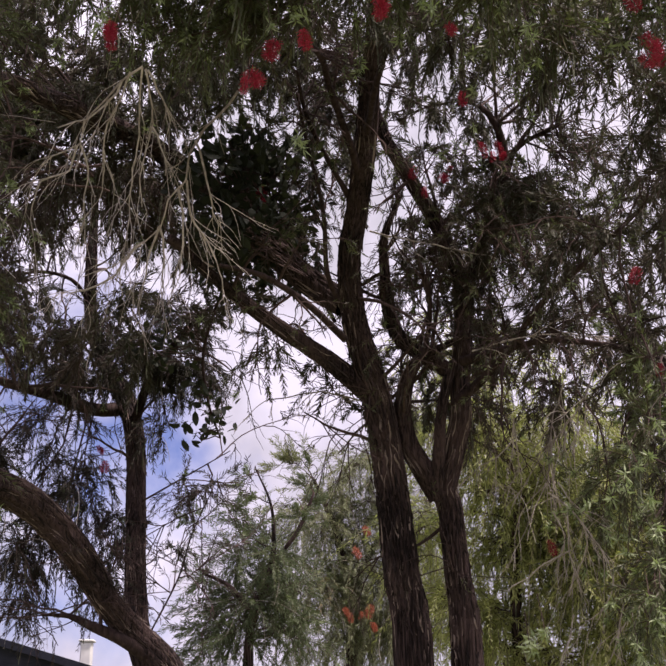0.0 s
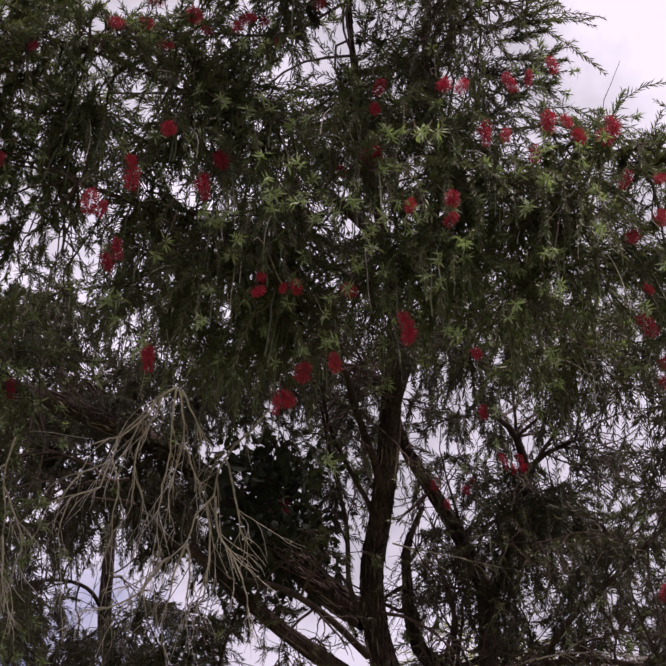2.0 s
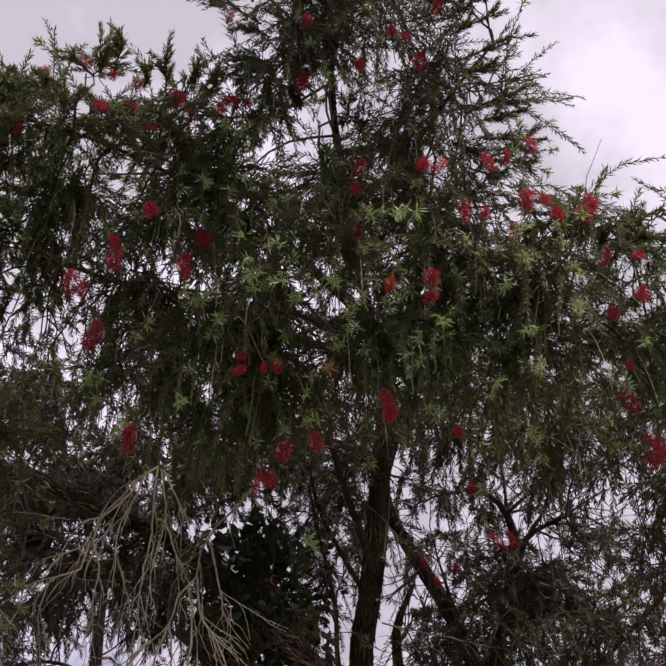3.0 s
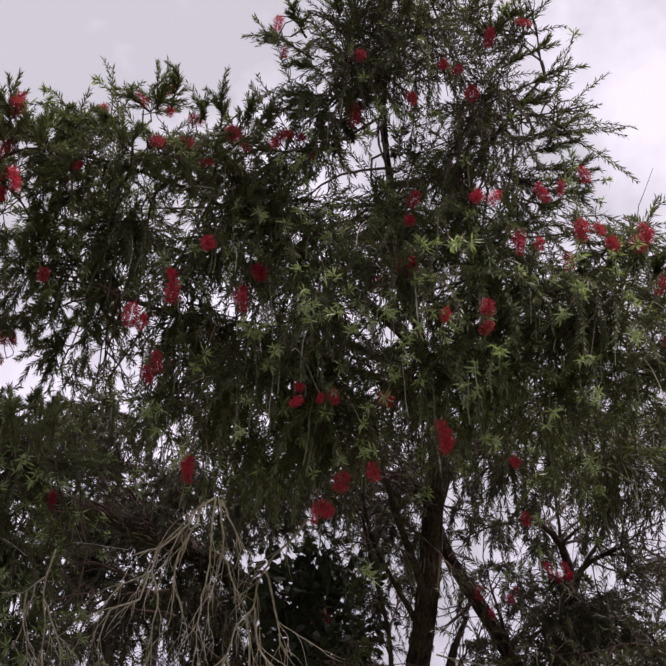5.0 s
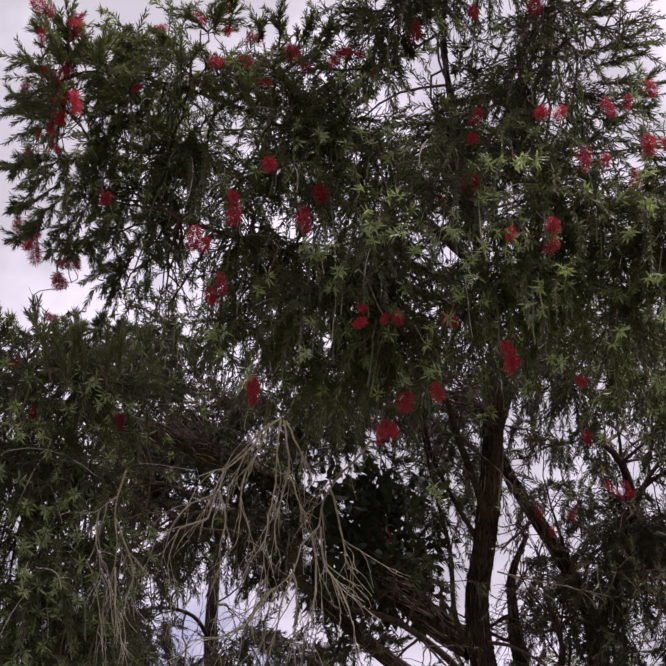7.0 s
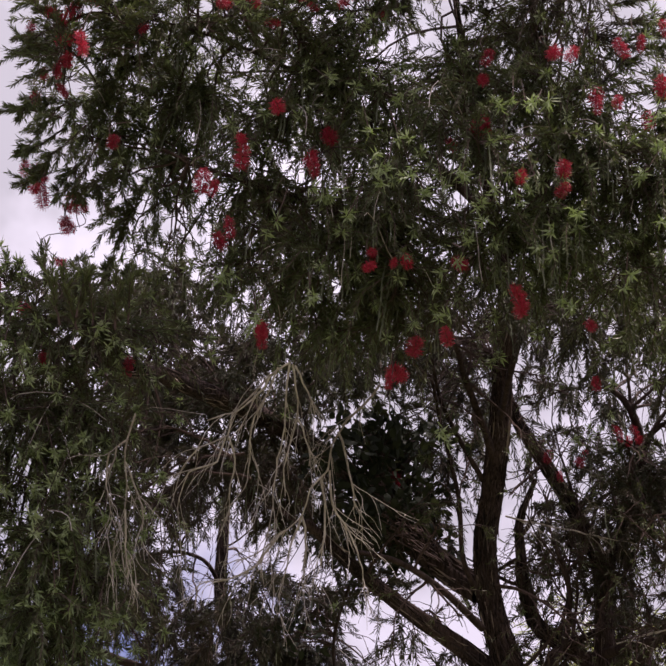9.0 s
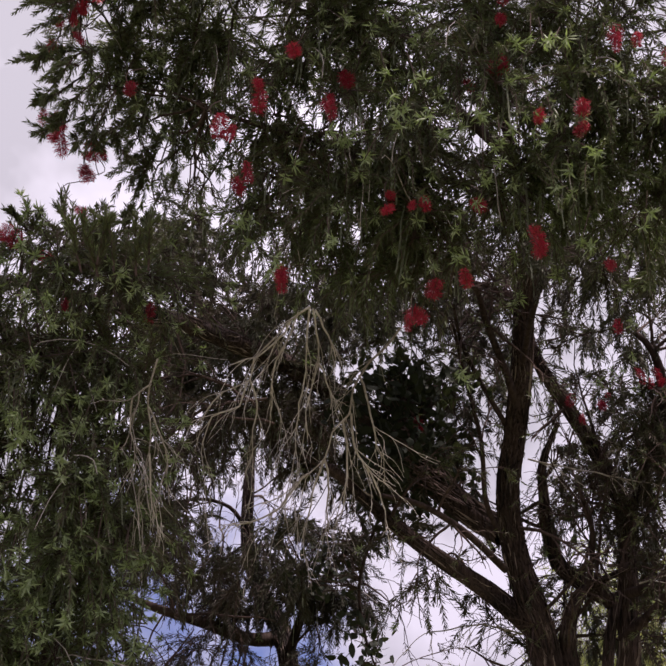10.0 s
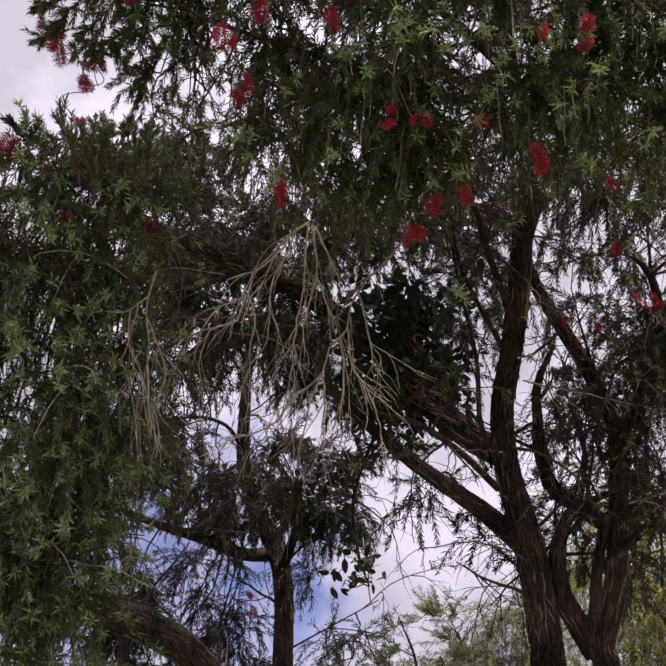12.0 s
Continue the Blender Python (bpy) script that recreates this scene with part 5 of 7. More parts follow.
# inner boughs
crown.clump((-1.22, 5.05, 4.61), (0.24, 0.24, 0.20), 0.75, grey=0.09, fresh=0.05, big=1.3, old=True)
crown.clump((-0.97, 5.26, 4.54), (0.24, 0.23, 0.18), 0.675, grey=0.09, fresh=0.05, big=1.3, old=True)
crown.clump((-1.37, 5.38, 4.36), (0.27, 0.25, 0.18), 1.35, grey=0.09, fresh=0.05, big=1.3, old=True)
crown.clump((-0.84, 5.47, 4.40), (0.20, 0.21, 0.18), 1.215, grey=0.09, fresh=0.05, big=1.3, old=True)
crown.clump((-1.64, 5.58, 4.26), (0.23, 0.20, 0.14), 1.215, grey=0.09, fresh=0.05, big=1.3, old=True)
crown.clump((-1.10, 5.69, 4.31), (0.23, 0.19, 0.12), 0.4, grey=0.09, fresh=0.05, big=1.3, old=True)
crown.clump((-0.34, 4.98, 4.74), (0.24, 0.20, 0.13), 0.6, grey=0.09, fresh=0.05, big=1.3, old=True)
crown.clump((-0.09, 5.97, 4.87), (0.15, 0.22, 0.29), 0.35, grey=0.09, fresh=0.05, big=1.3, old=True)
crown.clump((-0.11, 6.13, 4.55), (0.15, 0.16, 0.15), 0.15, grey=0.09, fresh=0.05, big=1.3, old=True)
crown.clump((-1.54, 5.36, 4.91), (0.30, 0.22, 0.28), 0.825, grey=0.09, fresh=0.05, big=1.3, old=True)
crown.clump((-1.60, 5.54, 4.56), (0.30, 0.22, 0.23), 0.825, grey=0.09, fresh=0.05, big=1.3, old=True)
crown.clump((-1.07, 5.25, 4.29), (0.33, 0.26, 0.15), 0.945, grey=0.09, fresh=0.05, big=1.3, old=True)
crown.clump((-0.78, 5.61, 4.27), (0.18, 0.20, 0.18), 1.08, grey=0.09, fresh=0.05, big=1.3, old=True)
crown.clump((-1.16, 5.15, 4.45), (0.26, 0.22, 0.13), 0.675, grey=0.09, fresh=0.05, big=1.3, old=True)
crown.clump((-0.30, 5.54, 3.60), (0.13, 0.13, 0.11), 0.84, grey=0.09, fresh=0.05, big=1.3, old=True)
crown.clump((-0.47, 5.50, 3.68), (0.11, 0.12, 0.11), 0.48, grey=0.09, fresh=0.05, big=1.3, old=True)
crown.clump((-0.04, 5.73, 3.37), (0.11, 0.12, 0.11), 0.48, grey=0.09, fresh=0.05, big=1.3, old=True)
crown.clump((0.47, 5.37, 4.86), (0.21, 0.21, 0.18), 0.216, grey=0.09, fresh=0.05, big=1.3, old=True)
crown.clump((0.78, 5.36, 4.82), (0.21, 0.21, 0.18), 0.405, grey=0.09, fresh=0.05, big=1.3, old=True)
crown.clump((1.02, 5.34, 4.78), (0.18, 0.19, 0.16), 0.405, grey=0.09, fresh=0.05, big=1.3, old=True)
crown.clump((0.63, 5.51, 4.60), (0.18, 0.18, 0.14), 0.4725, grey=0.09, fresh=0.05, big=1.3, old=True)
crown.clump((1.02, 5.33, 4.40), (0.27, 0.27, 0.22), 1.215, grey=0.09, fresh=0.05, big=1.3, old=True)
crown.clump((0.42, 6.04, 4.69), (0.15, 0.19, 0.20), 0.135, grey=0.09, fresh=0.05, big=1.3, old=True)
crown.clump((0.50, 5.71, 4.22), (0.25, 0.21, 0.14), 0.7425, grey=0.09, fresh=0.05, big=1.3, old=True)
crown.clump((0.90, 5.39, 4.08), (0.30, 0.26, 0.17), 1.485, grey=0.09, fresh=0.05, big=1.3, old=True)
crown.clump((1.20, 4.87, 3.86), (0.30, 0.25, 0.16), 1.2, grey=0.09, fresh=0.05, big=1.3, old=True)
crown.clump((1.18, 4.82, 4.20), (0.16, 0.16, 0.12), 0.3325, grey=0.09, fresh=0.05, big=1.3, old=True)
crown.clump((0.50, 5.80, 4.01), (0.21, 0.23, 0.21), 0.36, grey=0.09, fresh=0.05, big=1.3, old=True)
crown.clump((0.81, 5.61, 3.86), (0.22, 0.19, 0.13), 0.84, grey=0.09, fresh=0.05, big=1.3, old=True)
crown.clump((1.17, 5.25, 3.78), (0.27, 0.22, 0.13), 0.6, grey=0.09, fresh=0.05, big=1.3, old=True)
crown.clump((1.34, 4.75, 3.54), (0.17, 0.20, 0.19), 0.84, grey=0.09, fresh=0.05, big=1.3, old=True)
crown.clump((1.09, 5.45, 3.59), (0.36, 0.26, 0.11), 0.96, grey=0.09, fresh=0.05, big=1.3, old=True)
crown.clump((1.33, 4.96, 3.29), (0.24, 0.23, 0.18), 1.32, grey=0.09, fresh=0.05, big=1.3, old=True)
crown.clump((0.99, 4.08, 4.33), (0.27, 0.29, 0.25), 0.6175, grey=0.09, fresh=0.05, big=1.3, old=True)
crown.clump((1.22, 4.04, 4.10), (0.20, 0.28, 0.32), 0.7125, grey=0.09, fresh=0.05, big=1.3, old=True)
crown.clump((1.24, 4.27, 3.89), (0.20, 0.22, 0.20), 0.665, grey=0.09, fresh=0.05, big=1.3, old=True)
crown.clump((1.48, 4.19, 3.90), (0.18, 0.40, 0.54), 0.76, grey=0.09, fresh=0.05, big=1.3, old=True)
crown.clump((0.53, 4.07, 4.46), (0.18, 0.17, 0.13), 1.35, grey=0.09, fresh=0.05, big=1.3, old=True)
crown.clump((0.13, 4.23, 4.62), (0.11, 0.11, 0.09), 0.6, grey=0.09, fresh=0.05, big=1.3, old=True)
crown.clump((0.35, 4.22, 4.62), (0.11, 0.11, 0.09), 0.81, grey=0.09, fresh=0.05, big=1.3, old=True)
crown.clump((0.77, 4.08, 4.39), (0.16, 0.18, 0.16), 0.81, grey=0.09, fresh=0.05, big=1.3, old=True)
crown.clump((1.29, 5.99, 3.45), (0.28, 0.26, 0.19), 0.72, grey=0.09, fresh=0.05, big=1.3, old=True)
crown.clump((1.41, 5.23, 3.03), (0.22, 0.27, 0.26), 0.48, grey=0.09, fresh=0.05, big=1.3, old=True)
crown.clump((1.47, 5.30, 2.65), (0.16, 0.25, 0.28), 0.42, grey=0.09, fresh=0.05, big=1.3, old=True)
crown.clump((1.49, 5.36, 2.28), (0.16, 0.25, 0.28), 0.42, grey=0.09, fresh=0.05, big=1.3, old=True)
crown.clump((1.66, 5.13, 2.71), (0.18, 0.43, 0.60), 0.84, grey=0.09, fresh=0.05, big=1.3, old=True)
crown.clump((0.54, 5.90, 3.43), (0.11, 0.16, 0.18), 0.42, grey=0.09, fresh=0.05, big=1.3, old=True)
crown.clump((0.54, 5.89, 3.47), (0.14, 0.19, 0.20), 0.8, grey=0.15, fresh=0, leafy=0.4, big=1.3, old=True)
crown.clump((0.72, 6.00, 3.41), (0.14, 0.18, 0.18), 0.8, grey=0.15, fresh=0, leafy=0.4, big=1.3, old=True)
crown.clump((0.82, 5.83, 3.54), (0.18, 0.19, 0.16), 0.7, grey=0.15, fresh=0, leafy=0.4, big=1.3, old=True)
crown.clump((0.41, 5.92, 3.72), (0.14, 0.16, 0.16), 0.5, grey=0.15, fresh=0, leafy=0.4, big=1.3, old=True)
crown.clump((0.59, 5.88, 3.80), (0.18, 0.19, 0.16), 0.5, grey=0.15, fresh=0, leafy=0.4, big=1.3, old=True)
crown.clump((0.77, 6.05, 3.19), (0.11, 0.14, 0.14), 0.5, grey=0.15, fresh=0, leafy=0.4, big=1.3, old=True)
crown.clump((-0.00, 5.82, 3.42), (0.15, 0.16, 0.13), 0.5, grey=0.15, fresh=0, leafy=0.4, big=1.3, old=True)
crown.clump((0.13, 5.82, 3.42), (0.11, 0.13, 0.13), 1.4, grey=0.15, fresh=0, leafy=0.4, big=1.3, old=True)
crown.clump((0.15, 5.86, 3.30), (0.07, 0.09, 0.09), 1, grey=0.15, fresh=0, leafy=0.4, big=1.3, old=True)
# boughs between the canopy and the limbs
crown.clump((-1.87, 5.11, 5.00), (0.20, 0.19, 0.14), 1, fresh=0.03, grey=0.06, big=1.3, hang=0.7, old=True)
crown.clump((-1.48, 4.97, 4.87), (0.19, 0.18, 0.13), 1, fresh=0.03, grey=0.06, big=1.3, hang=0.7, old=True)
crown.clump((-1.15, 4.99, 4.99), (0.19, 0.18, 0.13), 1, fresh=0.03, grey=0.06, big=1.3, hang=0.7, old=True)
crown.clump((-0.77, 4.26, 4.48), (0.16, 0.15, 0.11), 0.55, fresh=0.03, grey=0.06, big=1.3, hang=0.7, old=True)
crown.clump((-0.64, 4.62, 4.65), (0.17, 0.16, 0.12), 0.75, fresh=0.03, grey=0.06, big=1.3, hang=0.7, old=True)
crown.clump((-0.38, 4.56, 4.58), (0.17, 0.16, 0.12), 0.35, fresh=0.03, grey=0.06, big=1.3, hang=0.7, old=True)
crown.clump((-0.08, 5.65, 5.41), (0.21, 0.20, 0.15), 0.35, fresh=0.03, grey=0.06, big=1.3, hang=0.7, old=True)
crown.clump((-1.82, 5.36, 4.93), (0.20, 0.19, 0.14), 1, fresh=0.03, grey=0.06, big=1.3, hang=0.7, old=True)
crown.clump((-1.58, 5.44, 4.92), (0.20, 0.19, 0.14), 1, fresh=0.03, grey=0.06, big=1.3, hang=0.7, old=True)
crown.clump((-1.36, 5.44, 5.07), (0.20, 0.19, 0.14), 1, fresh=0.03, grey=0.06, big=1.3, hang=0.7, old=True)
crown.clump((-0.85, 4.93, 4.67), (0.18, 0.17, 0.13), 0.8, fresh=0.03, grey=0.06, big=1.3, hang=0.7, old=True)
crown.clump((-0.65, 4.93, 4.71), (0.18, 0.17, 0.13), 0.65, fresh=0.03, grey=0.06, big=1.3, hang=0.7, old=True)
crown.clump((-0.36, 4.88, 4.69), (0.18, 0.17, 0.13), 0.35, fresh=0.03, grey=0.06, big=1.3, hang=0.7, old=True)
crown.clump((-0.13, 5.76, 5.24), (0.21, 0.20, 0.15), 0.35, fresh=0.03, grey=0.06, big=1.3, hang=0.7, old=True)
crown.clump((-2.01, 5.82, 5.03), (0.22, 0.21, 0.15), 1, fresh=0.03, grey=0.06, big=1.3, hang=0.7, old=True)
crown.clump((-1.55, 5.62, 4.93), (0.21, 0.20, 0.15), 1, fresh=0.03, grey=0.06, big=1.3, hang=0.7, old=True)
crown.clump((-1.33, 5.75, 4.95), (0.21, 0.20, 0.15), 1, fresh=0.03, grey=0.06, big=1.3, hang=0.7, old=True)
crown.clump((-0.90, 5.19, 4.62), (0.19, 0.18, 0.13), 0.55, fresh=0.03, grey=0.06, big=1.3, hang=0.7, old=True)
crown.clump((-0.64, 4.95, 4.49), (0.18, 0.17, 0.13), 0.35, fresh=0.03, grey=0.06, big=1.3, hang=0.7, old=True)
crown.clump((-0.40, 4.96, 4.57), (0.18, 0.17, 0.13), 0.35, fresh=0.03, grey=0.06, big=1.3, hang=0.7, old=True)
crown.clump((-0.02, 5.87, 5.05), (0.22, 0.19, 0.15), 0.35, fresh=0.03, grey=0.06, big=1.3, hang=0.7, old=True)
crown.clump((0.38, 5.02, 5.13), (0.18, 0.19, 0.16), 0.5, fresh=0.08, grey=0.06, big=1.3, hang=0.6, old=True)
crown.clump((0.59, 5.07, 5.02), (0.18, 0.19, 0.16), 0.8, fresh=0.08, grey=0.06, big=1.3, hang=0.6, old=True)
crown.clump((0.42, 5.79, 5.15), (0.20, 0.21, 0.18), 0.2, fresh=0.08, grey=0.06, big=1.3, hang=0.6, old=True)
crown.clump((0.61, 5.26, 4.71), (0.18, 0.19, 0.16), 0.35, fresh=0.08, grey=0.06, big=1.3, hang=0.6, old=True)
crown.clump((0.80, 5.15, 4.85), (0.18, 0.19, 0.16), 0.3, fresh=0.08, grey=0.06, big=1.3, hang=0.6, old=True)
crown.clump((1.01, 5.21, 4.68), (0.18, 0.19, 0.16), 0.1, fresh=0.08, grey=0.06, big=1.3, hang=0.6, old=True)
crown.clump((1.20, 5.07, 4.85), (0.18, 0.19, 0.16), 0.5, fresh=0.08, grey=0.06, big=1.3, hang=0.6, old=True)
crown.clump((0.85, 5.34, 4.51), (0.18, 0.19, 0.16), 0.3, fresh=0.08, grey=0.06, big=1.3, hang=0.6, old=True)
crown.clump((1.16, 5.31, 4.45), (0.18, 0.19, 0.16), 0.2, fresh=0.08, grey=0.06, big=1.3, hang=0.6, old=True)
crown.clump((0.46, 5.96, 4.84), (0.20, 0.21, 0.18), 0.25, fresh=0.08, grey=0.06, big=1.3, hang=0.6, old=True)
crown.clump((0.45, 5.63, 5.39), (0.20, 0.21, 0.18), 0.5, fresh=0.08, grey=0.06, big=1.3, hang=0.6, old=True)
crown.clump((0.09, 5.66, 5.38), (0.20, 0.21, 0.18), 0.4, fresh=0.08, grey=0.06, big=1.3, hang=0.6, old=True)
crown.clump((0.72, 5.05, 5.03), (0.18, 0.19, 0.16), 0.5, fresh=0.08, grey=0.06, big=1.3, hang=0.6, old=True)
crown.clump((-1.78, 4.46, 4.59), (0.16, 0.15, 0.12), 0.75, fresh=0.06, grey=0.05, big=1.3, hang=0.7, old=True)
crown.clump((-1.72, 4.60, 4.40), (0.16, 0.15, 0.12), 0.75, fresh=0.06, grey=0.05, big=1.3, hang=0.7, old=True)
crown.clump((-1.80, 5.43, 4.63), (0.18, 0.17, 0.14), 0.75, fresh=0.06, grey=0.05, big=1.3, hang=0.7, old=True)
crown.clump((-1.74, 4.74, 4.15), (0.16, 0.15, 0.12), 0.75, fresh=0.06, grey=0.05, big=1.3, hang=0.7, old=True)
crown.clump((-1.58, 5.26, 5.03), (0.18, 0.17, 0.14), 0.75, fresh=0.06, grey=0.05, big=1.3, hang=0.7, old=True)
crown.clump((-1.66, 5.39, 4.79), (0.18, 0.17, 0.14), 0.75, fresh=0.06, grey=0.05, big=1.3, hang=0.7, old=True)
# thick shade-coloured foliage beyond the twin trunk
crown.clump((0.68, 6.11, 4.08), (0.19, 0.19, 0.15), 0.5, fresh=0.03, grey=0.05, big=1.3, hang=0.55, old=True)
crown.clump((0.83, 6.02, 4.25), (0.19, 0.19, 0.15), 0.5, fresh=0.03, grey=0.05, big=1.3, hang=0.55, old=True)
crown.clump((0.78, 6.17, 3.89), (0.19, 0.19, 0.15), 0.5, fresh=0.03, grey=0.05, big=1.3, hang=0.55, old=True)
crown.clump((0.59, 5.99, 4.39), (0.19, 0.19, 0.15), 0.5, fresh=0.03, grey=0.05, big=1.3, hang=0.55, old=True)
crown.clump((0.87, 5.92, 4.46), (0.19, 0.19, 0.15), 0.5, fresh=0.03, grey=0.05, big=1.3, hang=0.55, old=True)
crown.clump((1.19, 5.41, 4.54), (0.19, 0.19, 0.15), 0.5, fresh=0.03, grey=0.05, big=1.3, hang=0.55, old=True)
crown.clump((1.47, 5.33, 4.57), (0.19, 0.19, 0.15), 0.5, fresh=0.03, grey=0.05, big=1.3, hang=0.55, old=True)
crown.clump((1.33, 5.50, 4.30), (0.19, 0.19, 0.15), 0.5, fresh=0.03, grey=0.05, big=1.3, hang=0.55, old=True)
crown.clump((1.57, 5.43, 4.31), (0.19, 0.19, 0.15), 0.5, fresh=0.03, grey=0.05, big=1.3, hang=0.55, old=True)
crown.clump((1.07, 5.58, 4.24), (0.19, 0.19, 0.15), 0.5, fresh=0.03, grey=0.05, big=1.3, hang=0.55, old=True)
crown.clump((1.56, 5.54, 4.08), (0.19, 0.19, 0.15), 0.5, fresh=0.03, grey=0.05, big=1.3, hang=0.55, old=True)
crown.clump((0.95, 5.52, 4.42), (0.19, 0.19, 0.15), 0.5, fresh=0.03, grey=0.05, big=1.3, hang=0.55, old=True)
# fringe hanging under the limbs
crown.clump((-0.39, 6.07, 4.01), (0.14, 0.12, 0.07), 0.9, fresh=0, grey=0.05, big=1.3, hang=0.55, old=True)
crown.clump((-0.64, 6.27, 4.02), (0.15, 0.12, 0.07), 0.9, fresh=0, grey=0.05, big=1.3, hang=0.55, old=True)
crown.clump((-0.09, 5.92, 3.57), (0.1, 0.1, 0.06), 0.8, fresh=0, grey=0.05, big=1.3, hang=0.55, old=True)
crown.clump((-0.84, 6.32, 4.12), (0.14, 0.12, 0.08), 0.9, fresh=0, grey=0.05, big=1.3, hang=0.55, old=True)
# boughs of the weeping side by the twin trunk
crown.clump((1.33, 4.49, 3.04), (0.17, 0.2, 0.2), 0.8, fresh=0.7, big=1.15, hang=0.8)
crown.clump((1.28, 4.50, 2.69), (0.17, 0.2, 0.2), 0.8, fresh=0.7, big=1.15, hang=0.8)
crown.clump((1.26, 4.47, 2.36), (0.17, 0.2, 0.2), 0.8, fresh=0.7, big=1.15, hang=0.8)
crown.clump((1.21, 4.52, 2.10), (0.17, 0.2, 0.2), 0.8, fresh=0.7, big=1.15, hang=0.8)
crown.clump((1.31, 5.35, 2.66), (0.17, 0.2, 0.2), 0.8, fresh=0.7, big=1.15, hang=0.8)
# boughs round the open notch and behind the dead branches
crown.clump((-0.89, 5.85, 4.21), (0.17, 0.16, 0.12), 1.0, fresh=0, grey=0.05, big=1.3, hang=0.6, old=True)
crown.clump((-0.72, 5.90, 4.13), (0.17, 0.16, 0.12), 1.0, fresh=0, grey=0.05, big=1.3, hang=0.6, old=True)
crown.clump((-1.17, 3.38, 4.62), (0.10, 0.16, 0.07), 0.55, fresh=0.05, grey=0.02, hang=0.6)
crown.clump((-1.25, 3.40, 4.56), (0.09, 0.16, 0.07), 0.5, fresh=0.05, grey=0.02, hang=0.6)
crown.clump((-1.06, 3.70, 4.59), (0.08, 0.16, 0.11), 0.6, fresh=0.05, grey=0.02, hang=0.6)
crown.clump((-1.17, 3.72, 4.70), (0.09, 0.16, 0.07), 0.45, fresh=0.05, grey=0.02, hang=0.6)
crown.clump((-1.29, 3.93, 4.71), (0.09, 0.16, 0.08), 0.35, fresh=0.05, grey=0.02, hang=0.6)
crown.clump((-1.05, 3.86, 4.55), (0.07, 0.16, 0.07), 0.7, fresh=0.05, grey=0.02, hang=0.6)
crown.plumes((-1.36, 3.03, 3.78, -1.42, 2.89, 4.03), (-1.31, 3.06, 3.78, -1.37, 2.92, 4.02), (-1.26, 3.06, 3.80, -1.27, 2.97, 4.01), (-1.19, 3.09, 3.80, -1.20, 2.97, 4.04), (-1.15, 3.09, 3.82, -1.15, 3.01, 4.02), (-1.31, 3.03, 3.81, -1.31, 2.96, 4.00))
crown.clump((-0.34, 5.24, 5.16), (0.16, 0.16, 0.13), 1.0, fresh=0.03, grey=0.04, big=1.3, hang=0.6, old=True)
crown.clump((-0.16, 5.46, 5.20), (0.17, 0.16, 0.13), 0.8, fresh=0.03, grey=0.04, big=1.3, hang=0.6, old=True)
crown.clump((-0.52, 5.29, 5.07), (0.16, 0.16, 0.13), 1.0, fresh=0.03, grey=0.04, big=1.3, hang=0.6, old=True)
crown.clump((-0.77, 5.31, 5.00), (0.16, 0.16, 0.13), 1.0, fresh=0.03, grey=0.04, big=1.3, hang=0.6, old=True)
crown.clump((-0.60, 5.20, 5.20), (0.16, 0.16, 0.13), 1.0, fresh=0.03, grey=0.04, big=1.3, hang=0.6, old=True)
crown.clump((-0.93, 5.35, 4.90), (0.16, 0.16, 0.13), 0.8, fresh=0.03, grey=0.04, big=1.3, hang=0.6, old=True)
crown.clump((-1.38, 3.70, 4.50), (0.12, 0.14, 0.12), 0.45, fresh=0.05, grey=0.02, hang=0.6)
crown.clump((-1.22, 3.86, 4.53), (0.12, 0.14, 0.12), 0.45, fresh=0.05, grey=0.02, hang=0.6)
crown.clump((-1.35, 3.98, 4.49), (0.12, 0.14, 0.12), 0.45, fresh=0.05, grey=0.02, hang=0.6)
# thin boughs beyond the twin trunk
crown.clump((0.93, 6.33, 4.45), (0.22, 0.2, 0.17), 0.5, fresh=0.06, grey=0.08, big=1.5, hang=0.6, old=True)
crown.clump((1.17, 6.23, 4.57), (0.22, 0.2, 0.17), 0.5, fresh=0.06, grey=0.08, big=1.5, hang=0.6, old=True)
crown.clump((1.35, 6.23, 4.25), (0.22, 0.2, 0.17), 0.5, fresh=0.06, grey=0.08, big=1.5, hang=0.6, old=True)
crown.clump((1.53, 6.02, 4.37), (0.22, 0.2, 0.17), 0.6, fresh=0.06, grey=0.08, big=1.5, hang=0.6, old=True)
crown.clump((1.69, 5.99, 4.09), (0.22, 0.2, 0.17), 0.6, fresh=0.06, grey=0.08, big=1.5, hang=0.6, old=True)
crown.clump((1.47, 6.31, 3.99), (0.22, 0.2, 0.17), 0.5, fresh=0.06, grey=0.08, big=1.5, hang=0.6, old=True)
crown.clump((0.56, 6.46, 4.51), (0.22, 0.2, 0.17), 0.4, fresh=0.06, grey=0.08, big=1.5, hang=0.6, old=True)
crown.clump((1.10, 6.42, 4.16), (0.22, 0.2, 0.17), 0.5, fresh=0.06, grey=0.08, big=1.5, hang=0.6, old=True)
crown.clump((0.93, 6.54, 3.91), (0.22, 0.2, 0.17), 0.4, fresh=0.06, grey=0.08, big=1.5, hang=0.6, old=True)
crown.clump((1.65, 6.13, 3.77), (0.22, 0.2, 0.17), 0.5, fresh=0.06, grey=0.08, big=1.5, hang=0.6, old=True)
crown.clump((0.76, 6.22, 4.04), (0.2, 0.2, 0.15), 0.5, fresh=0.04, grey=0.12, big=1.5, hang=0.6, old=True)
crown.clump((0.62, 6.45, 3.76), (0.2, 0.2, 0.15), 0.5, fresh=0.04, grey=0.12, big=1.5, hang=0.6, old=True)
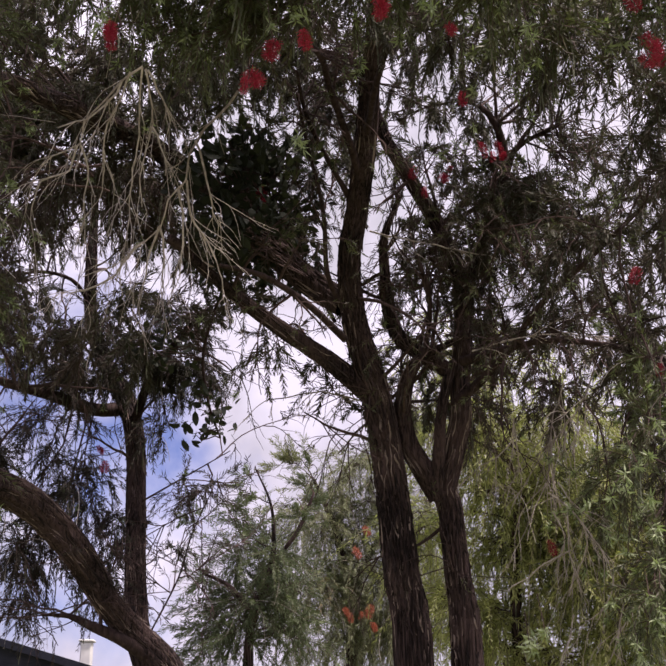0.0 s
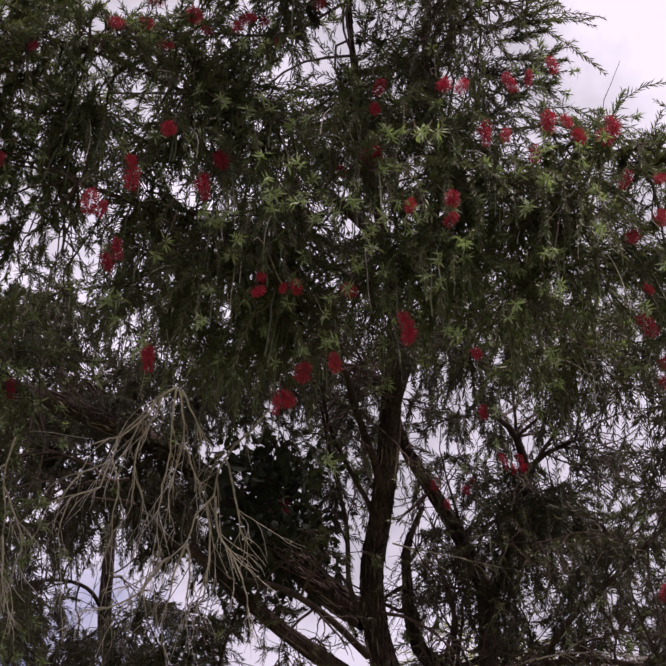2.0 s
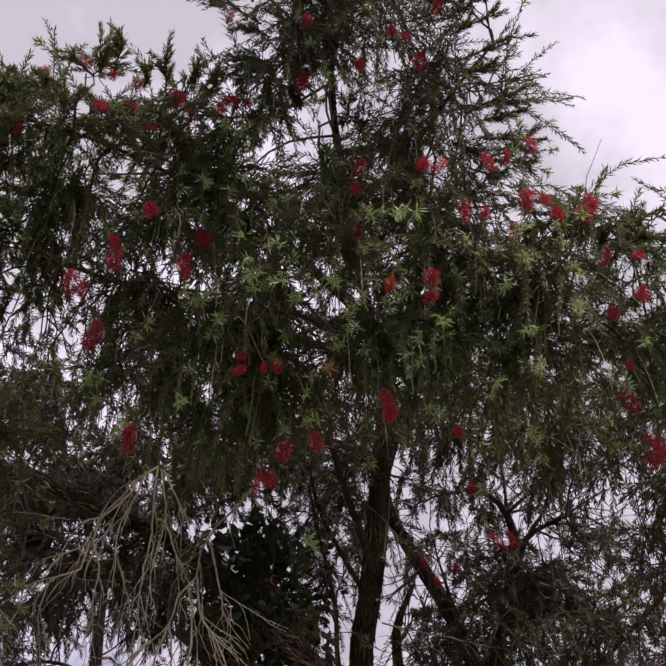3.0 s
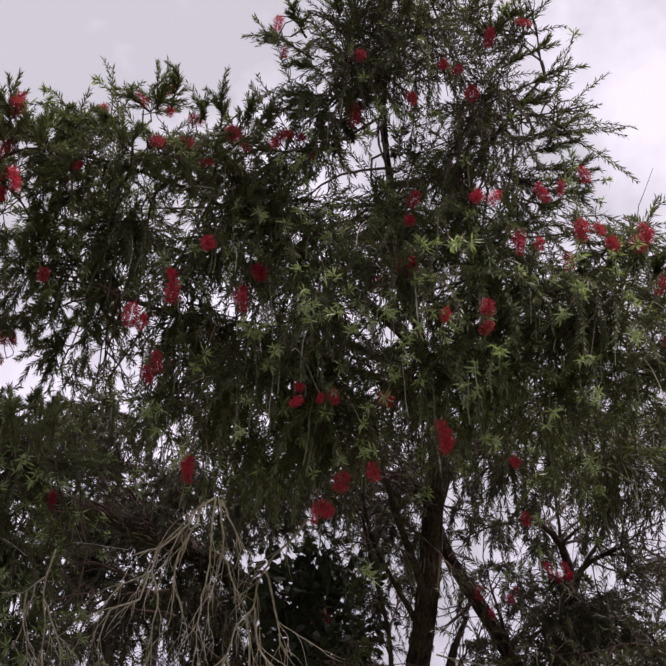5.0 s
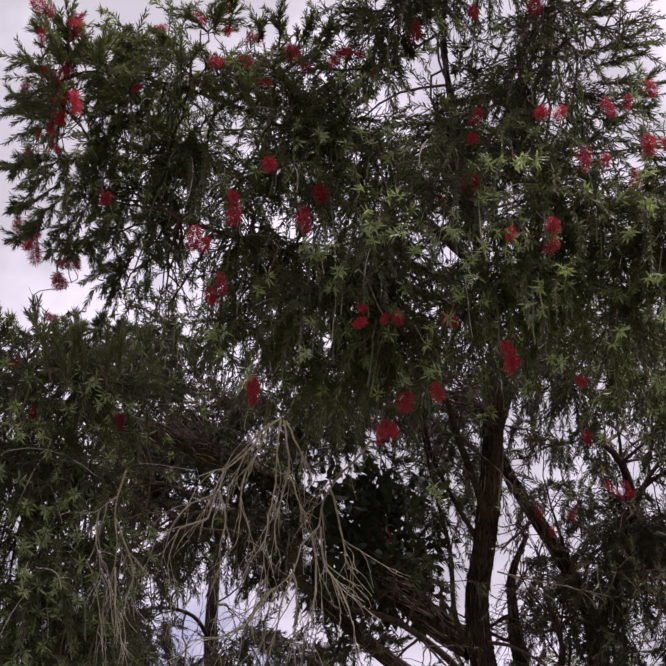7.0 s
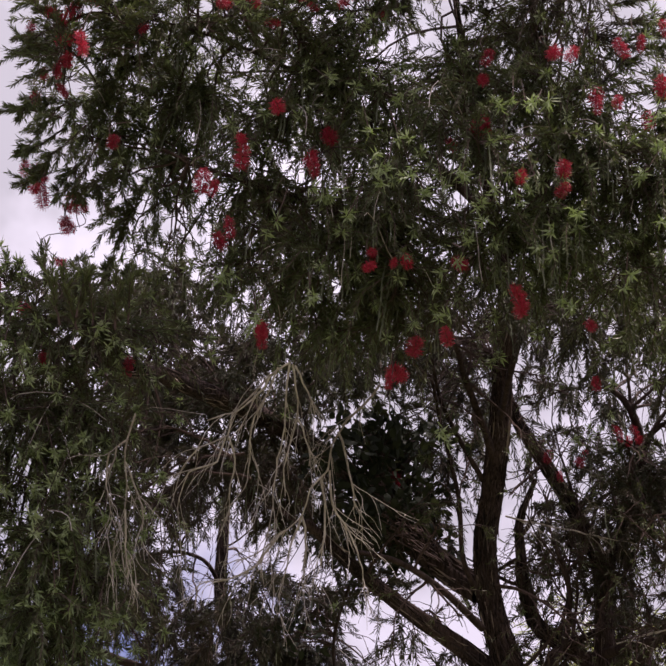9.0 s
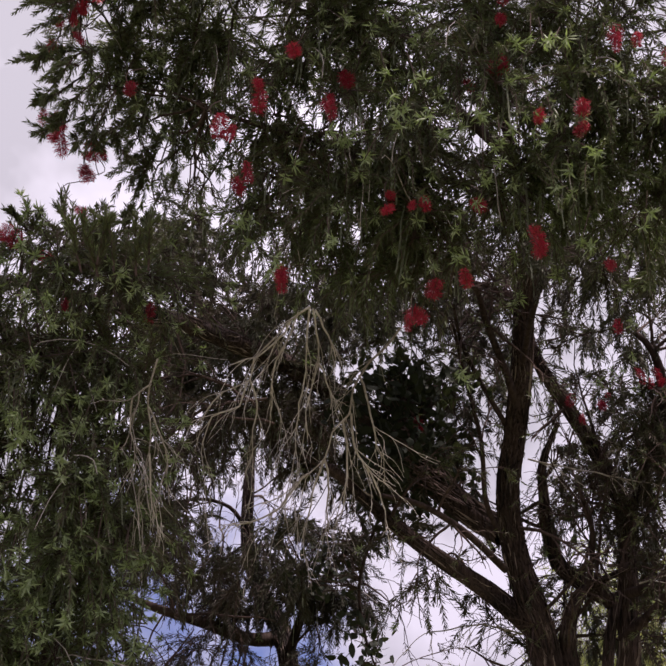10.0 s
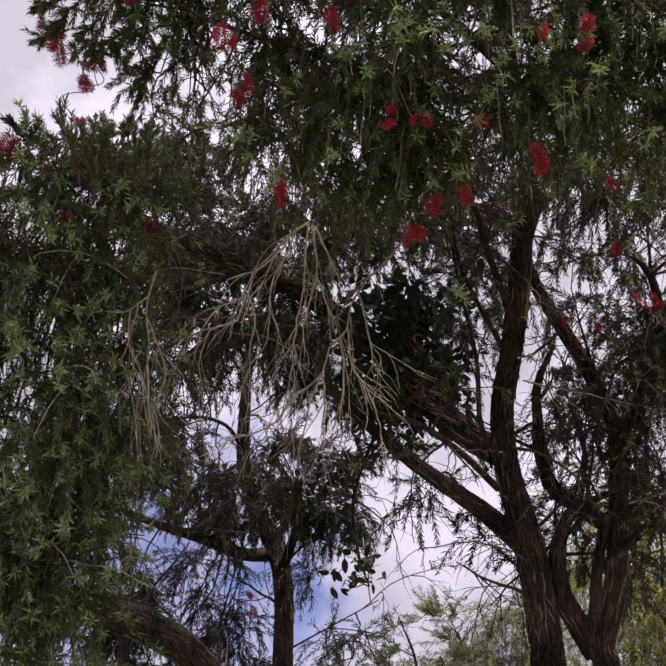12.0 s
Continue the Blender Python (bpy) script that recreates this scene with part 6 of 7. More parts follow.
crown.clump((0.38, 6.52, 3.91), (0.2, 0.2, 0.15), 0.4, fresh=0.04, grey=0.12, big=1.5, hang=0.6, old=True)
crown.clump((0.84, 6.30, 3.79), (0.2, 0.2, 0.15), 0.6, fresh=0.04, grey=0.12, big=1.5, hang=0.6, old=True)
crown.clump((0.58, 6.62, 3.55), (0.2, 0.2, 0.15), 0.5, fresh=0.04, grey=0.12, big=1.5, hang=0.6, old=True)
crown.clump((0.85, 6.51, 3.47), (0.2, 0.2, 0.15), 0.6, fresh=0.04, grey=0.12, big=1.5, hang=0.6, old=True)
crown.clump((0.45, 6.39, 4.23), (0.2, 0.2, 0.15), 0.4, fresh=0.04, grey=0.12, big=1.5, hang=0.6, old=True)
# boughs round the upper stem in the shade-darkened inner leaves
crown.clump((-0.38, 3.07, 5.38), (0.16, 0.16, 0.13), 0.5, fresh=0.04, grey=0.03, big=1.35, hang=0.6, old=True)
crown.clump((-0.15, 2.98, 5.34), (0.16, 0.16, 0.13), 0.5, fresh=0.04, grey=0.03, big=1.35, hang=0.6, old=True)
crown.clump((0.02, 3.28, 5.34), (0.16, 0.16, 0.13), 0.55, fresh=0.04, grey=0.03, big=1.35, hang=0.6, old=True)
crown.clump((-0.31, 3.54, 5.37), (0.16, 0.16, 0.13), 0.5, fresh=0.04, grey=0.03, big=1.35, hang=0.6, old=True)
crown.clump((-0.04, 3.70, 5.36), (0.16, 0.16, 0.13), 0.5, fresh=0.04, grey=0.03, big=1.35, hang=0.6, old=True)
crown.clump((-0.45, 4.24, 5.33), (0.16, 0.16, 0.13), 0.45, fresh=0.04, grey=0.03, big=1.35, hang=0.6, old=True)
crown.clump((-0.15, 4.52, 5.33), (0.16, 0.16, 0.13), 0.45, fresh=0.04, grey=0.03, big=1.35, hang=0.6, old=True)
crown.clump((0.11, 4.41, 5.46), (0.16, 0.16, 0.13), 0.45, fresh=0.04, grey=0.03, big=1.35, hang=0.6, old=True)
crown.clump((-0.22, 4.05, 5.42), (0.16, 0.16, 0.13), 0.45, fresh=0.04, grey=0.03, big=1.35, hang=0.6, old=True)
crown.clump((-1.41, 4.13, 4.75), (0.15, 0.16, 0.11), 0.6, fresh=0.03, grey=0.03, big=1.3, hang=0.6, old=True)
crown.clump((-1.20, 4.29, 4.79), (0.15, 0.16, 0.11), 0.6, fresh=0.03, grey=0.03, big=1.3, hang=0.6, old=True)
crown.clump((-1.50, 4.18, 4.64), (0.15, 0.16, 0.11), 0.6, fresh=0.03, grey=0.03, big=1.3, hang=0.6, old=True)
crown.clump((-1.35, 4.41, 4.74), (0.15, 0.16, 0.11), 0.7, fresh=0.03, grey=0.03, big=1.3, hang=0.6, old=True)
crown.clump((0.72, 5.57, 4.93), (0.2, 0.2, 0.16), 0.4, fresh=0.04, grey=0.06, big=1.4, hang=0.6, old=True)
crown.clump((0.51, 5.92, 4.75), (0.2, 0.2, 0.16), 0.35, fresh=0.04, grey=0.06, big=1.4, hang=0.6, old=True)
crown.clump((0.89, 5.87, 4.54), (0.2, 0.2, 0.16), 0.4, fresh=0.04, grey=0.06, big=1.4, hang=0.6, old=True)
crown.clump((0.27, 5.76, 5.08), (0.2, 0.2, 0.16), 0.3, fresh=0.04, grey=0.06, big=1.4, hang=0.6, old=True)
# dead branches and bare twigs
crown.dead_branch(tree, [[(-0.65, 3.46, 3.90), (-0.72, 3.50, 3.88), (-0.78, 3.55, 3.84), (-0.87, 3.61, 3.77), (-0.90, 3.67, 3.72), (-1.00, 3.70, 3.68), (-1.07, 3.75, 3.63), (-1.10, 3.81, 3.55), (-1.14, 3.88, 3.47)],
                         [(-0.88, 3.57, 3.66), (-0.92, 3.63, 3.59), (-1.02, 3.66, 3.56), (-1.06, 3.72, 3.49), (-1.06, 3.80, 3.38)],
                         [(-0.87, 3.57, 3.66), (-0.85, 3.64, 3.60), (-0.87, 3.71, 3.53), (-0.89, 3.79, 3.43)],
                         [(-0.69, 3.46, 3.88), (-0.75, 3.55, 3.80), (-0.80, 3.62, 3.72), (-0.81, 3.70, 3.63), (-0.83, 3.77, 3.55)],
                         [(-0.65, 3.46, 3.90), (-0.67, 3.55, 3.81), (-0.68, 3.63, 3.73), (-0.71, 3.71, 3.64), (-0.73, 3.80, 3.54), (-0.75, 3.88, 3.42), (-0.79, 3.96, 3.31)],
                         [(-0.64, 3.47, 3.90), (-0.63, 3.56, 3.81), (-0.63, 3.62, 3.77), (-0.66, 3.68, 3.71), (-0.69, 3.76, 3.63), (-0.69, 3.83, 3.55)],
                         [(-0.63, 3.47, 3.89), (-0.59, 3.55, 3.83), (-0.56, 3.63, 3.77)],
                         [(-0.62, 3.57, 3.73), (-0.60, 3.63, 3.69), (-0.59, 3.71, 3.61)],
                         [(-0.72, 3.48, 3.85), (-0.82, 3.55, 3.77), (-0.96, 3.58, 3.73)]], thick=0.005, twigs=7)
crown.dead_branch(tree, [[(-0.33, 3.62, 3.90), (-0.40, 3.68, 3.85), (-0.48, 3.74, 3.79), (-0.52, 3.79, 3.75), (-0.54, 3.87, 3.68), (-0.61, 3.92, 3.62), (-0.64, 3.99, 3.55), (-0.74, 4.04, 3.48), (-0.82, 4.08, 3.43), (-0.95, 4.11, 3.39)],
                         [(-0.52, 3.76, 3.62), (-0.52, 3.83, 3.56), (-0.50, 3.89, 3.51), (-0.46, 3.95, 3.47), (-0.43, 4.01, 3.41), (-0.41, 4.08, 3.33)],
                         [(-0.49, 3.70, 3.75), (-0.46, 3.78, 3.67), (-0.44, 3.86, 3.58), (-0.43, 3.91, 3.54)],
                         [(-0.55, 3.77, 3.59), (-0.54, 3.86, 3.50), (-0.55, 3.93, 3.40), (-0.56, 3.99, 3.34)],
                         [(-0.62, 3.83, 3.47), (-0.61, 3.89, 3.40), (-0.62, 3.98, 3.29)],
                         [(-0.62, 3.83, 3.47), (-0.66, 3.89, 3.40), (-0.69, 3.96, 3.29)],
                         [(-0.71, 3.85, 3.40), (-0.81, 3.91, 3.29), (-0.94, 3.93, 3.25)]], thick=0.006)
crown.dead_branch(tree, [[(-1.12, 3.24, 3.56), (-1.15, 3.30, 3.50), (-1.17, 3.36, 3.44), (-1.17, 3.43, 3.39), (-1.19, 3.50, 3.31), (-1.22, 3.55, 3.24), (-1.24, 3.61, 3.17)],
                         [(-1.15, 3.31, 3.42), (-1.12, 3.39, 3.35), (-1.11, 3.46, 3.29), (-1.12, 3.53, 3.21)],
                         [(-1.20, 3.28, 3.44), (-1.22, 3.34, 3.39), (-1.21, 3.42, 3.29)],
                         [(-1.15, 3.38, 3.28), (-1.15, 3.46, 3.18), (-1.15, 3.53, 3.10)],
                         [(-1.14, 3.28, 3.49), (-1.19, 3.31, 3.47), (-1.22, 3.38, 3.38)]], thick=0.0045, twig=0.2)
crown.dead_branch(tree, [[(0.96, 5.08, 2.78), (1.04, 5.11, 2.73), (1.11, 5.14, 2.66), (1.18, 5.17, 2.56), (1.24, 5.21, 2.48), (1.31, 5.24, 2.39), (1.33, 5.27, 2.33), (1.30, 5.32, 2.23), (1.24, 5.38, 2.16)],
                         [(1.04, 5.08, 2.71), (1.04, 5.14, 2.56), (1.07, 5.19, 2.45), (1.05, 5.24, 2.35)],
                         [(0.98, 5.10, 2.69), (1.03, 5.14, 2.60), (1.02, 5.18, 2.53)],
                         [(1.22, 5.09, 2.44), (1.22, 5.14, 2.35), (1.17, 5.19, 2.28), (1.13, 5.24, 2.25)],
                         [(1.10, 5.08, 2.65), (1.12, 5.13, 2.56), (1.09, 5.18, 2.47)],
                         [(1.27, 5.10, 2.35), (1.25, 5.14, 2.27), (1.23, 5.20, 2.14)],
                         [(1.05, 5.16, 2.26), (1.03, 5.20, 2.16), (0.99, 5.25, 2.06)],
                         [(1.00, 5.06, 2.82), (1.07, 5.10, 2.74), (1.15, 5.13, 2.66)]], thick=0.0045)
crown.dead_branch(tree, [[(0.83, 5.12, 3.13), (0.82, 5.18, 3.03), (0.76, 5.23, 2.98), (0.69, 5.28, 2.95), (0.63, 5.33, 2.90)],
                         [(0.83, 5.12, 3.10), (0.83, 5.17, 3.03), (0.83, 5.22, 2.97)],
                         [(0.83, 5.12, 3.10), (0.85, 5.18, 2.99), (0.86, 5.24, 2.90)],
                         [(0.75, 5.17, 2.96), (0.75, 5.23, 2.89)]], thick=0.004, twig=0.12)
crown.dead_branch(tree, [[(1.07, 5.21, 2.55), (0.95, 5.28, 2.50), (0.89, 5.33, 2.45), (0.82, 5.37, 2.42)]], thick=0.004, twig=0.1)
crown.broom([(-0.947, 4.17, 3.87), (-1.17, 4.07, 3.96), (-1.41, 4.02, 3.93)], count=9, twig=0.4, thick=0.012)
crown.broom([(-0.929, 4.16, 3.91), (-1.17, 4.13, 3.85), (-1.36, 4.16, 3.70)], count=9, twig=0.4, thick=0.01)
crown.broom([(-0.911, 4.30, 3.86), (-1.16, 4.25, 3.85), (-1.37, 4.30, 3.65)], count=9, twig=0.4, thick=0.009)
crown.broom([(1.23, 5.15, 3.44), (1.19, 5.21, 3.27), (1.09, 5.28, 3.13)], count=12, thick=0.006, tree=tree)
crown.broom([(1.13, 5.40, 3.40), (1.07, 5.47, 3.21), (1.05, 5.55, 2.95)], count=12, thick=0.006, tree=tree)
crown.broom([(0.194, 5.72, 3.40), (-0.0448, 5.71, 3.45), (-0.305, 5.71, 3.41)], count=9, twig=0.25, thick=0.008, tree=tree)
crown.broom([(0.677, 5.33, 3.53), (0.958, 5.26, 3.59), (1.29, 5.20, 3.56), (1.55, 5.17, 3.45)], count=22, twig=0.3, tree=tree)
crown.broom([(0.191, 5.31, 4.17), (0.467, 5.32, 4.11), (0.783, 5.32, 4.04)], count=8, twig=0.2, thick=0.007, tree=tree)
# flowers
blooms(tree, crown, (-1.40, 2.62, 5.10), (-1.45, 2.78, 5.03), (-1.21, 2.85, 5.00), (-1.13, 2.76, 5.22), (-0.968, 2.73, 5.24), (-0.877, 2.74, 5.30), (-0.873, 2.80, 5.25), (-0.779, 2.84, 5.25), (-0.908, 2.82, 5.10), (-0.802, 2.85, 5.13), stand=True)
blooms(tree, crown, (-0.621, 2.84, 5.16), (-0.582, 2.93, 5.18), (-0.463, 2.91, 5.19), (-0.416, 2.86, 5.17), (-0.366, 2.93, 5.24), (-0.313, 2.96, 5.15), (-0.737, 2.94, 5.11), (-0.152, 2.83, 5.24), (-0.442, 2.56, 5.47), (-0.423, 2.66, 5.42), stand=True)
blooms(tree, crown, (-0.125, 2.66, 5.40), (0.242, 2.69, 5.33), (0.195, 2.70, 5.38), (0.0725, 2.83, 5.34), (0.304, 2.81, 5.34), (0.368, 2.63, 5.45), (0.493, 2.53, 5.40), stand=True)
blooms(tree, crown, (0.298, 2.82, 4.77), (0.523, 2.80, 4.76), (0.587, 2.77, 4.75), (0.357, 2.81, 4.75), (0.724, 2.96, 5.03), (0.0286, 3.03, 4.62), (0.056, 2.99, 4.60), (0.45, 2.95, 4.64), (0.452, 2.97, 4.70), (0.522, 2.96, 4.66))
blooms(tree, crown, (0.627, 3.00, 4.61), (0.662, 2.87, 4.64), (0.72, 2.86, 4.63), (0.889, 2.89, 4.65), (0.867, 2.95, 4.64), (0.167, 2.91, 4.28), (0.311, 2.92, 4.32), (0.309, 2.96, 4.26), (-0.576, 3.09, 4.55), (-0.528, 2.89, 4.33))
blooms(tree, crown, (-0.903, 2.87, 4.26), (-0.875, 2.92, 4.27), (-0.674, 2.88, 4.61), (-0.823, 3.02, 4.59), (-0.82, 3.05, 4.53), (-0.81, 2.95, 4.12), (-0.867, 3.06, 4.15), (-0.341, 3.13, 4.14), (-0.346, 3.13, 4.08), (-0.263, 3.11, 4.08))
blooms(tree, crown, (-0.221, 3.13, 4.10), (-0.0407, 3.16, 4.11), (0.16, 3.22, 4.01), (0.163, 3.19, 3.94), (-0.721, 3.23, 3.89), (-0.724, 3.25, 3.87), (-0.194, 3.31, 3.87), (-0.0871, 3.31, 3.91), (-0.284, 3.31, 3.73), (-0.262, 3.39, 3.81))
blooms(tree, crown, (0.392, 3.21, 3.88), (-0.0657, 3.10, 4.61), (-1.25, 2.89, 4.47), (0.0696, 2.86, 4.80), (0.0543, 2.94, 4.77), (-1.33, 2.62, 4.68), (-0.505, 3.05, 4.62))
blooms(tree, crown, (1.02, 3.31, 4.07), (1.11, 3.41, 3.95), (1.11, 3.46, 3.93), (0.982, 3.18, 4.37), (1.07, 3.09, 4.38), (1.04, 2.96, 4.45), (0.932, 2.99, 4.47), (0.884, 2.97, 4.65), (0.771, 2.91, 4.60), (1.02, 3.23, 4.17), stand=True)
blooms(tree, crown, (0.903, 2.94, 4.66), stand=True)
blooms(tree, crown, (-1.58, 3.07, 4.42), (-1.58, 3.14, 4.44), (-1.49, 3.19, 4.36), (-1.49, 3.23, 4.36), (-1.50, 3.28, 4.23), (-1.75, 3.22, 4.10), (-1.71, 3.22, 4.07), (-1.57, 3.46, 3.93), (-1.27, 3.53, 3.94), (-1.65, 3.36, 4.09))
blooms(tree, crown, (-1.52, 2.63, 5.05), (-1.41, 2.65, 5.12), (-1.45, 2.73, 4.98), (-1.53, 2.91, 4.89), (-1.62, 2.80, 4.97), (-1.64, 3.16, 4.58), (-1.63, 3.19, 4.56), (-1.49, 2.83, 4.94), (-1.62, 2.97, 4.77), (-1.50, 2.54, 5.10), stand=True)
blooms(tree, crown, (-1.57, 3.40, 4.33), (-1.53, 2.76, 5.00), (-1.49, 2.76, 4.96), (-1.49, 2.89, 4.89), (-1.51, 2.87, 4.81), (-1.50, 2.93, 4.77), (-1.57, 2.89, 4.82), (-1.59, 3.14, 4.53), (-1.66, 3.11, 4.55), (-1.51, 3.24, 4.49), stand=True)
blooms(tree, crown, (-1.47, 3.22, 4.45), (-1.39, 2.74, 5.06), stand=True)
blooms(tree, crown, (0.664, 5.10, 4.81), (0.428, 5.38, 4.54), (0.613, 5.35, 4.54), (0.574, 5.31, 4.47), (0.824, 5.27, 4.57), (0.862, 5.29, 4.63), (0.483, 5.41, 4.44), (0.773, 5.21, 4.57), (0.873, 5.24, 4.56), (0.76, 5.26, 4.63))
blooms(tree, crown, (0.96, 5.09, 2.54), (1.20, 3.64, 4.11), (1.21, 3.64, 4.05), (1.34, 4.52, 3.16), (-0.365, 5.42, 4.43), (1.31, 4.61, 3.62))
# fresh growth
fresh(crown, (0.179, 2.70, 4.39), (0.142, 2.77, 4.48), (0.218, 2.73, 4.45), (0.153, 2.97, 4.24), (0.167, 2.98, 4.22), (0.124, 2.90, 4.27), (-0.00787, 3.04, 4.12), (-0.0222, 3.02, 4.13), (0.248, 3.07, 4.05), (0.271, 3.07, 4.07))
fresh(crown, (-0.661, 2.99, 4.17), (-0.502, 2.96, 4.24), (-0.823, 3.08, 4.00), (-0.844, 3.07, 4.01), (-0.717, 3.11, 3.85), (-0.11, 3.17, 3.88), (-0.126, 3.17, 4.01), (0.294, 3.13, 3.91), (-0.113, 3.36, 3.55), (-0.312, 2.93, 4.29))
fresh(crown, (-0.234, 2.78, 4.34), (-0.333, 2.76, 4.35), (-0.456, 2.93, 4.25), (-0.151, 2.95, 4.24), (-0.0937, 2.96, 4.29), (0.0371, 2.99, 4.23), (-0.191, 2.84, 4.24), (-0.0349, 2.94, 4.31), (-0.276, 2.83, 4.26), (-0.417, 2.96, 4.16))
fresh(crown, (0.334, 2.95, 4.16), (0.586, 2.78, 4.38), (0.634, 2.93, 4.09), (0.562, 2.88, 4.25), (0.609, 2.85, 4.33), (0.492, 3.06, 3.92), (0.645, 3.17, 3.81), (-0.494, 2.91, 4.76), (-0.334, 2.96, 4.80), (-0.25, 2.94, 4.67))
fresh(crown, (-0.383, 2.86, 4.97), (-0.258, 2.89, 5.09), (-0.539, 3.12, 3.92), (0.782, 2.83, 4.27), (0.727, 2.77, 4.34), (0.782, 2.87, 4.13), (0.661, 3.00, 4.01))
fresh(crown, (0.624, 5.14, 4.52), (0.561, 5.15, 4.50), (0.667, 5.11, 4.55))
fresh(crown, (-1.49, 3.16, 3.65), (-1.50, 3.21, 3.66), (-1.55, 3.22, 3.55), (-1.26, 3.12, 3.82), (-1.26, 3.16, 3.87), (-1.55, 3.06, 3.72), (-1.39, 3.35, 3.37), (-1.37, 3.53, 3.19), (-1.36, 3.60, 2.89), (-1.25, 3.59, 2.87))
fresh(crown, (-1.26, 3.63, 2.75), (-1.55, 3.61, 2.81), (-1.47, 3.60, 2.79), (-1.35, 3.67, 2.76), (-1.54, 3.63, 2.43), (-1.30, 3.80, 2.46), (-1.54, 3.48, 3.02), (-1.49, 3.51, 3.10), (-1.40, 3.32, 3.44), (-1.24, 3.46, 3.28))
fresh(crown, (-1.25, 3.66, 2.79), (-1.51, 3.53, 2.92), (-1.58, 3.52, 2.81), (-1.42, 3.68, 2.64), (-1.54, 3.56, 2.60), (-1.41, 3.65, 2.45))
fresh(crown, (1.15, 4.27, 2.69), (1.20, 4.29, 2.56), (1.10, 4.35, 2.38), (1.17, 4.36, 2.20), (1.23, 4.21, 2.83), (1.12, 4.39, 2.05), (1.05, 4.32, 2.57), (1.20, 4.31, 2.44), (0.74, 4.47, 2.03), (0.80, 4.46, 2.09), size=1.15)
fresh(crown, (-1.55, 3.27, 3.29), (-1.59, 3.24, 3.32), (-1.21, 3.70, 2.74), (-1.54, 3.42, 2.90), (-1.57, 3.23, 3.27), (-1.21, 3.72, 2.72), (-1.42, 3.34, 3.23), (-1.37, 3.66, 2.79), (-1.40, 3.35, 3.35), (-1.31, 3.47, 2.96), (-1.47, 3.39, 3.37), size=1.1)
fresh(crown, (-1.22, 3.53, 2.94), (-1.23, 3.65, 2.96), (-1.24, 3.53, 2.98), (-1.35, 3.42, 3.02), (-1.47, 3.48, 2.65), (-1.62, 3.42, 2.81), (-1.39, 3.46, 2.99), (-1.33, 3.39, 3.25), (-1.54, 3.45, 2.82), (-1.47, 3.52, 2.73), (-1.34, 3.56, 2.59), size=1.1)
crown.finish(tree, LEAF)


# ---- the bent-stemmed bottlebrush behind ----
second_tree = thing("bottlebrush_tree", "bottlebrush tree with a bent stem and a straight stem", "tree", (-0.51, 6.88, 0))
second_crown = Crown(leaf=0.042, width=0.0062, per=44)
limb(second_tree, second_crown, [(-0.50, 6.98, -0.10, 0.160), (-0.53, 6.93, 0.50, 0.126), (-0.63, 6.88, 1.72, 0.101), (-0.83, 6.85, 2.01, 0.092), (-0.95, 6.81, 2.21, 0.084), (-1.12, 6.77, 2.37, 0.078), (-1.25, 6.62, 2.52, 0.072), (-1.34, 6.48, 2.68, 0.081), (-1.44, 6.32, 2.82, 0.082), (-1.59, 6.16, 2.96, 0.085), (-1.73, 6.00, 3.02, 0.086), (-1.91, 5.72, 3.04, 0.082), (-2.11, 5.43, 3.03, 0.068), (-2.31, 5.07, 3.19, 0.050)], "trunk", BARK, 76, 0.13, 0.024)
second_crown.ramify(second_crown.lines[-1], 6, 0.6, leafy=0.5)
limb(second_tree, second_crown, [(-0.81, 6.88, 1.94, 0.075), (-1.05, 6.85, 2.21, 0.068), (-1.14, 6.94, 2.56, 0.062), (-1.21, 7.14, 3.15, 0.059), (-1.25, 7.24, 3.56, 0.058), (-1.34, 7.33, 3.90, 0.059), (-1.51, 7.31, 4.19, 0.049), (-1.61, 7.29, 4.48, 0.041), (-1.61, 7.17, 4.77, 0.038), (-1.59, 7.05, 5.03, 0.026), (-1.56, 6.90, 5.33, 0.015)], "trunk", BARK, 60, 0.13, 0.03)
second_crown.ramify(second_crown.lines[-1], 6, 0.6, leafy=0.5)
limb(second_tree, second_crown, [(-1.34, 7.34, 3.87, 0.051), (-1.53, 7.21, 3.82, 0.042), (-1.75, 6.94, 3.83, 0.035), (-1.99, 6.66, 3.83, 0.026), (-2.21, 6.36, 3.85, 0.015)])
second_crown.ramify(second_crown.lines[-1], 6, 0.6, leafy=0.5)
limb(second_tree, second_crown, [(-1.61, 7.26, 4.56, 0.017), (-1.71, 7.08, 4.67, 0.013), (-1.90, 6.92, 4.66, 0.011), (-2.10, 6.80, 4.54, 0.008)])
second_crown.ramify(second_crown.lines[-1], 6, 0.6, leafy=0.5)
limb(second_tree, second_crown, [(-1.28, 7.29, 3.74, 0.034), (-1.17, 7.12, 3.98, 0.028), (-0.98, 6.97, 4.21, 0.022), (-0.83, 6.83, 4.33, 0.013)])
second_crown.ramify(second_crown.lines[-1], 6, 0.6, leafy=0.5)
limb(second_tree, second_crown, [(-1.02, 6.77, 2.24, 0.042), (-1.18, 6.68, 2.33, 0.034), (-1.33, 6.62, 2.39, 0.027), (-1.45, 6.59, 2.44, 0.015), (-1.59, 6.56, 2.44, 0.005)])
second_crown.ramify(second_crown.lines[-1], 6, 0.6, leafy=0.5)
limb(second_tree, second_crown, [(-1.05, 6.88, 2.36, 0.0055), (-0.89, 6.86, 2.69, 0.005), (-0.82, 6.82, 2.93, 0.004), (-0.70, 6.78, 3.20, 0.003)])
second_crown.ramify(second_crown.lines[-1], 6, 0.6, leafy=0.5)
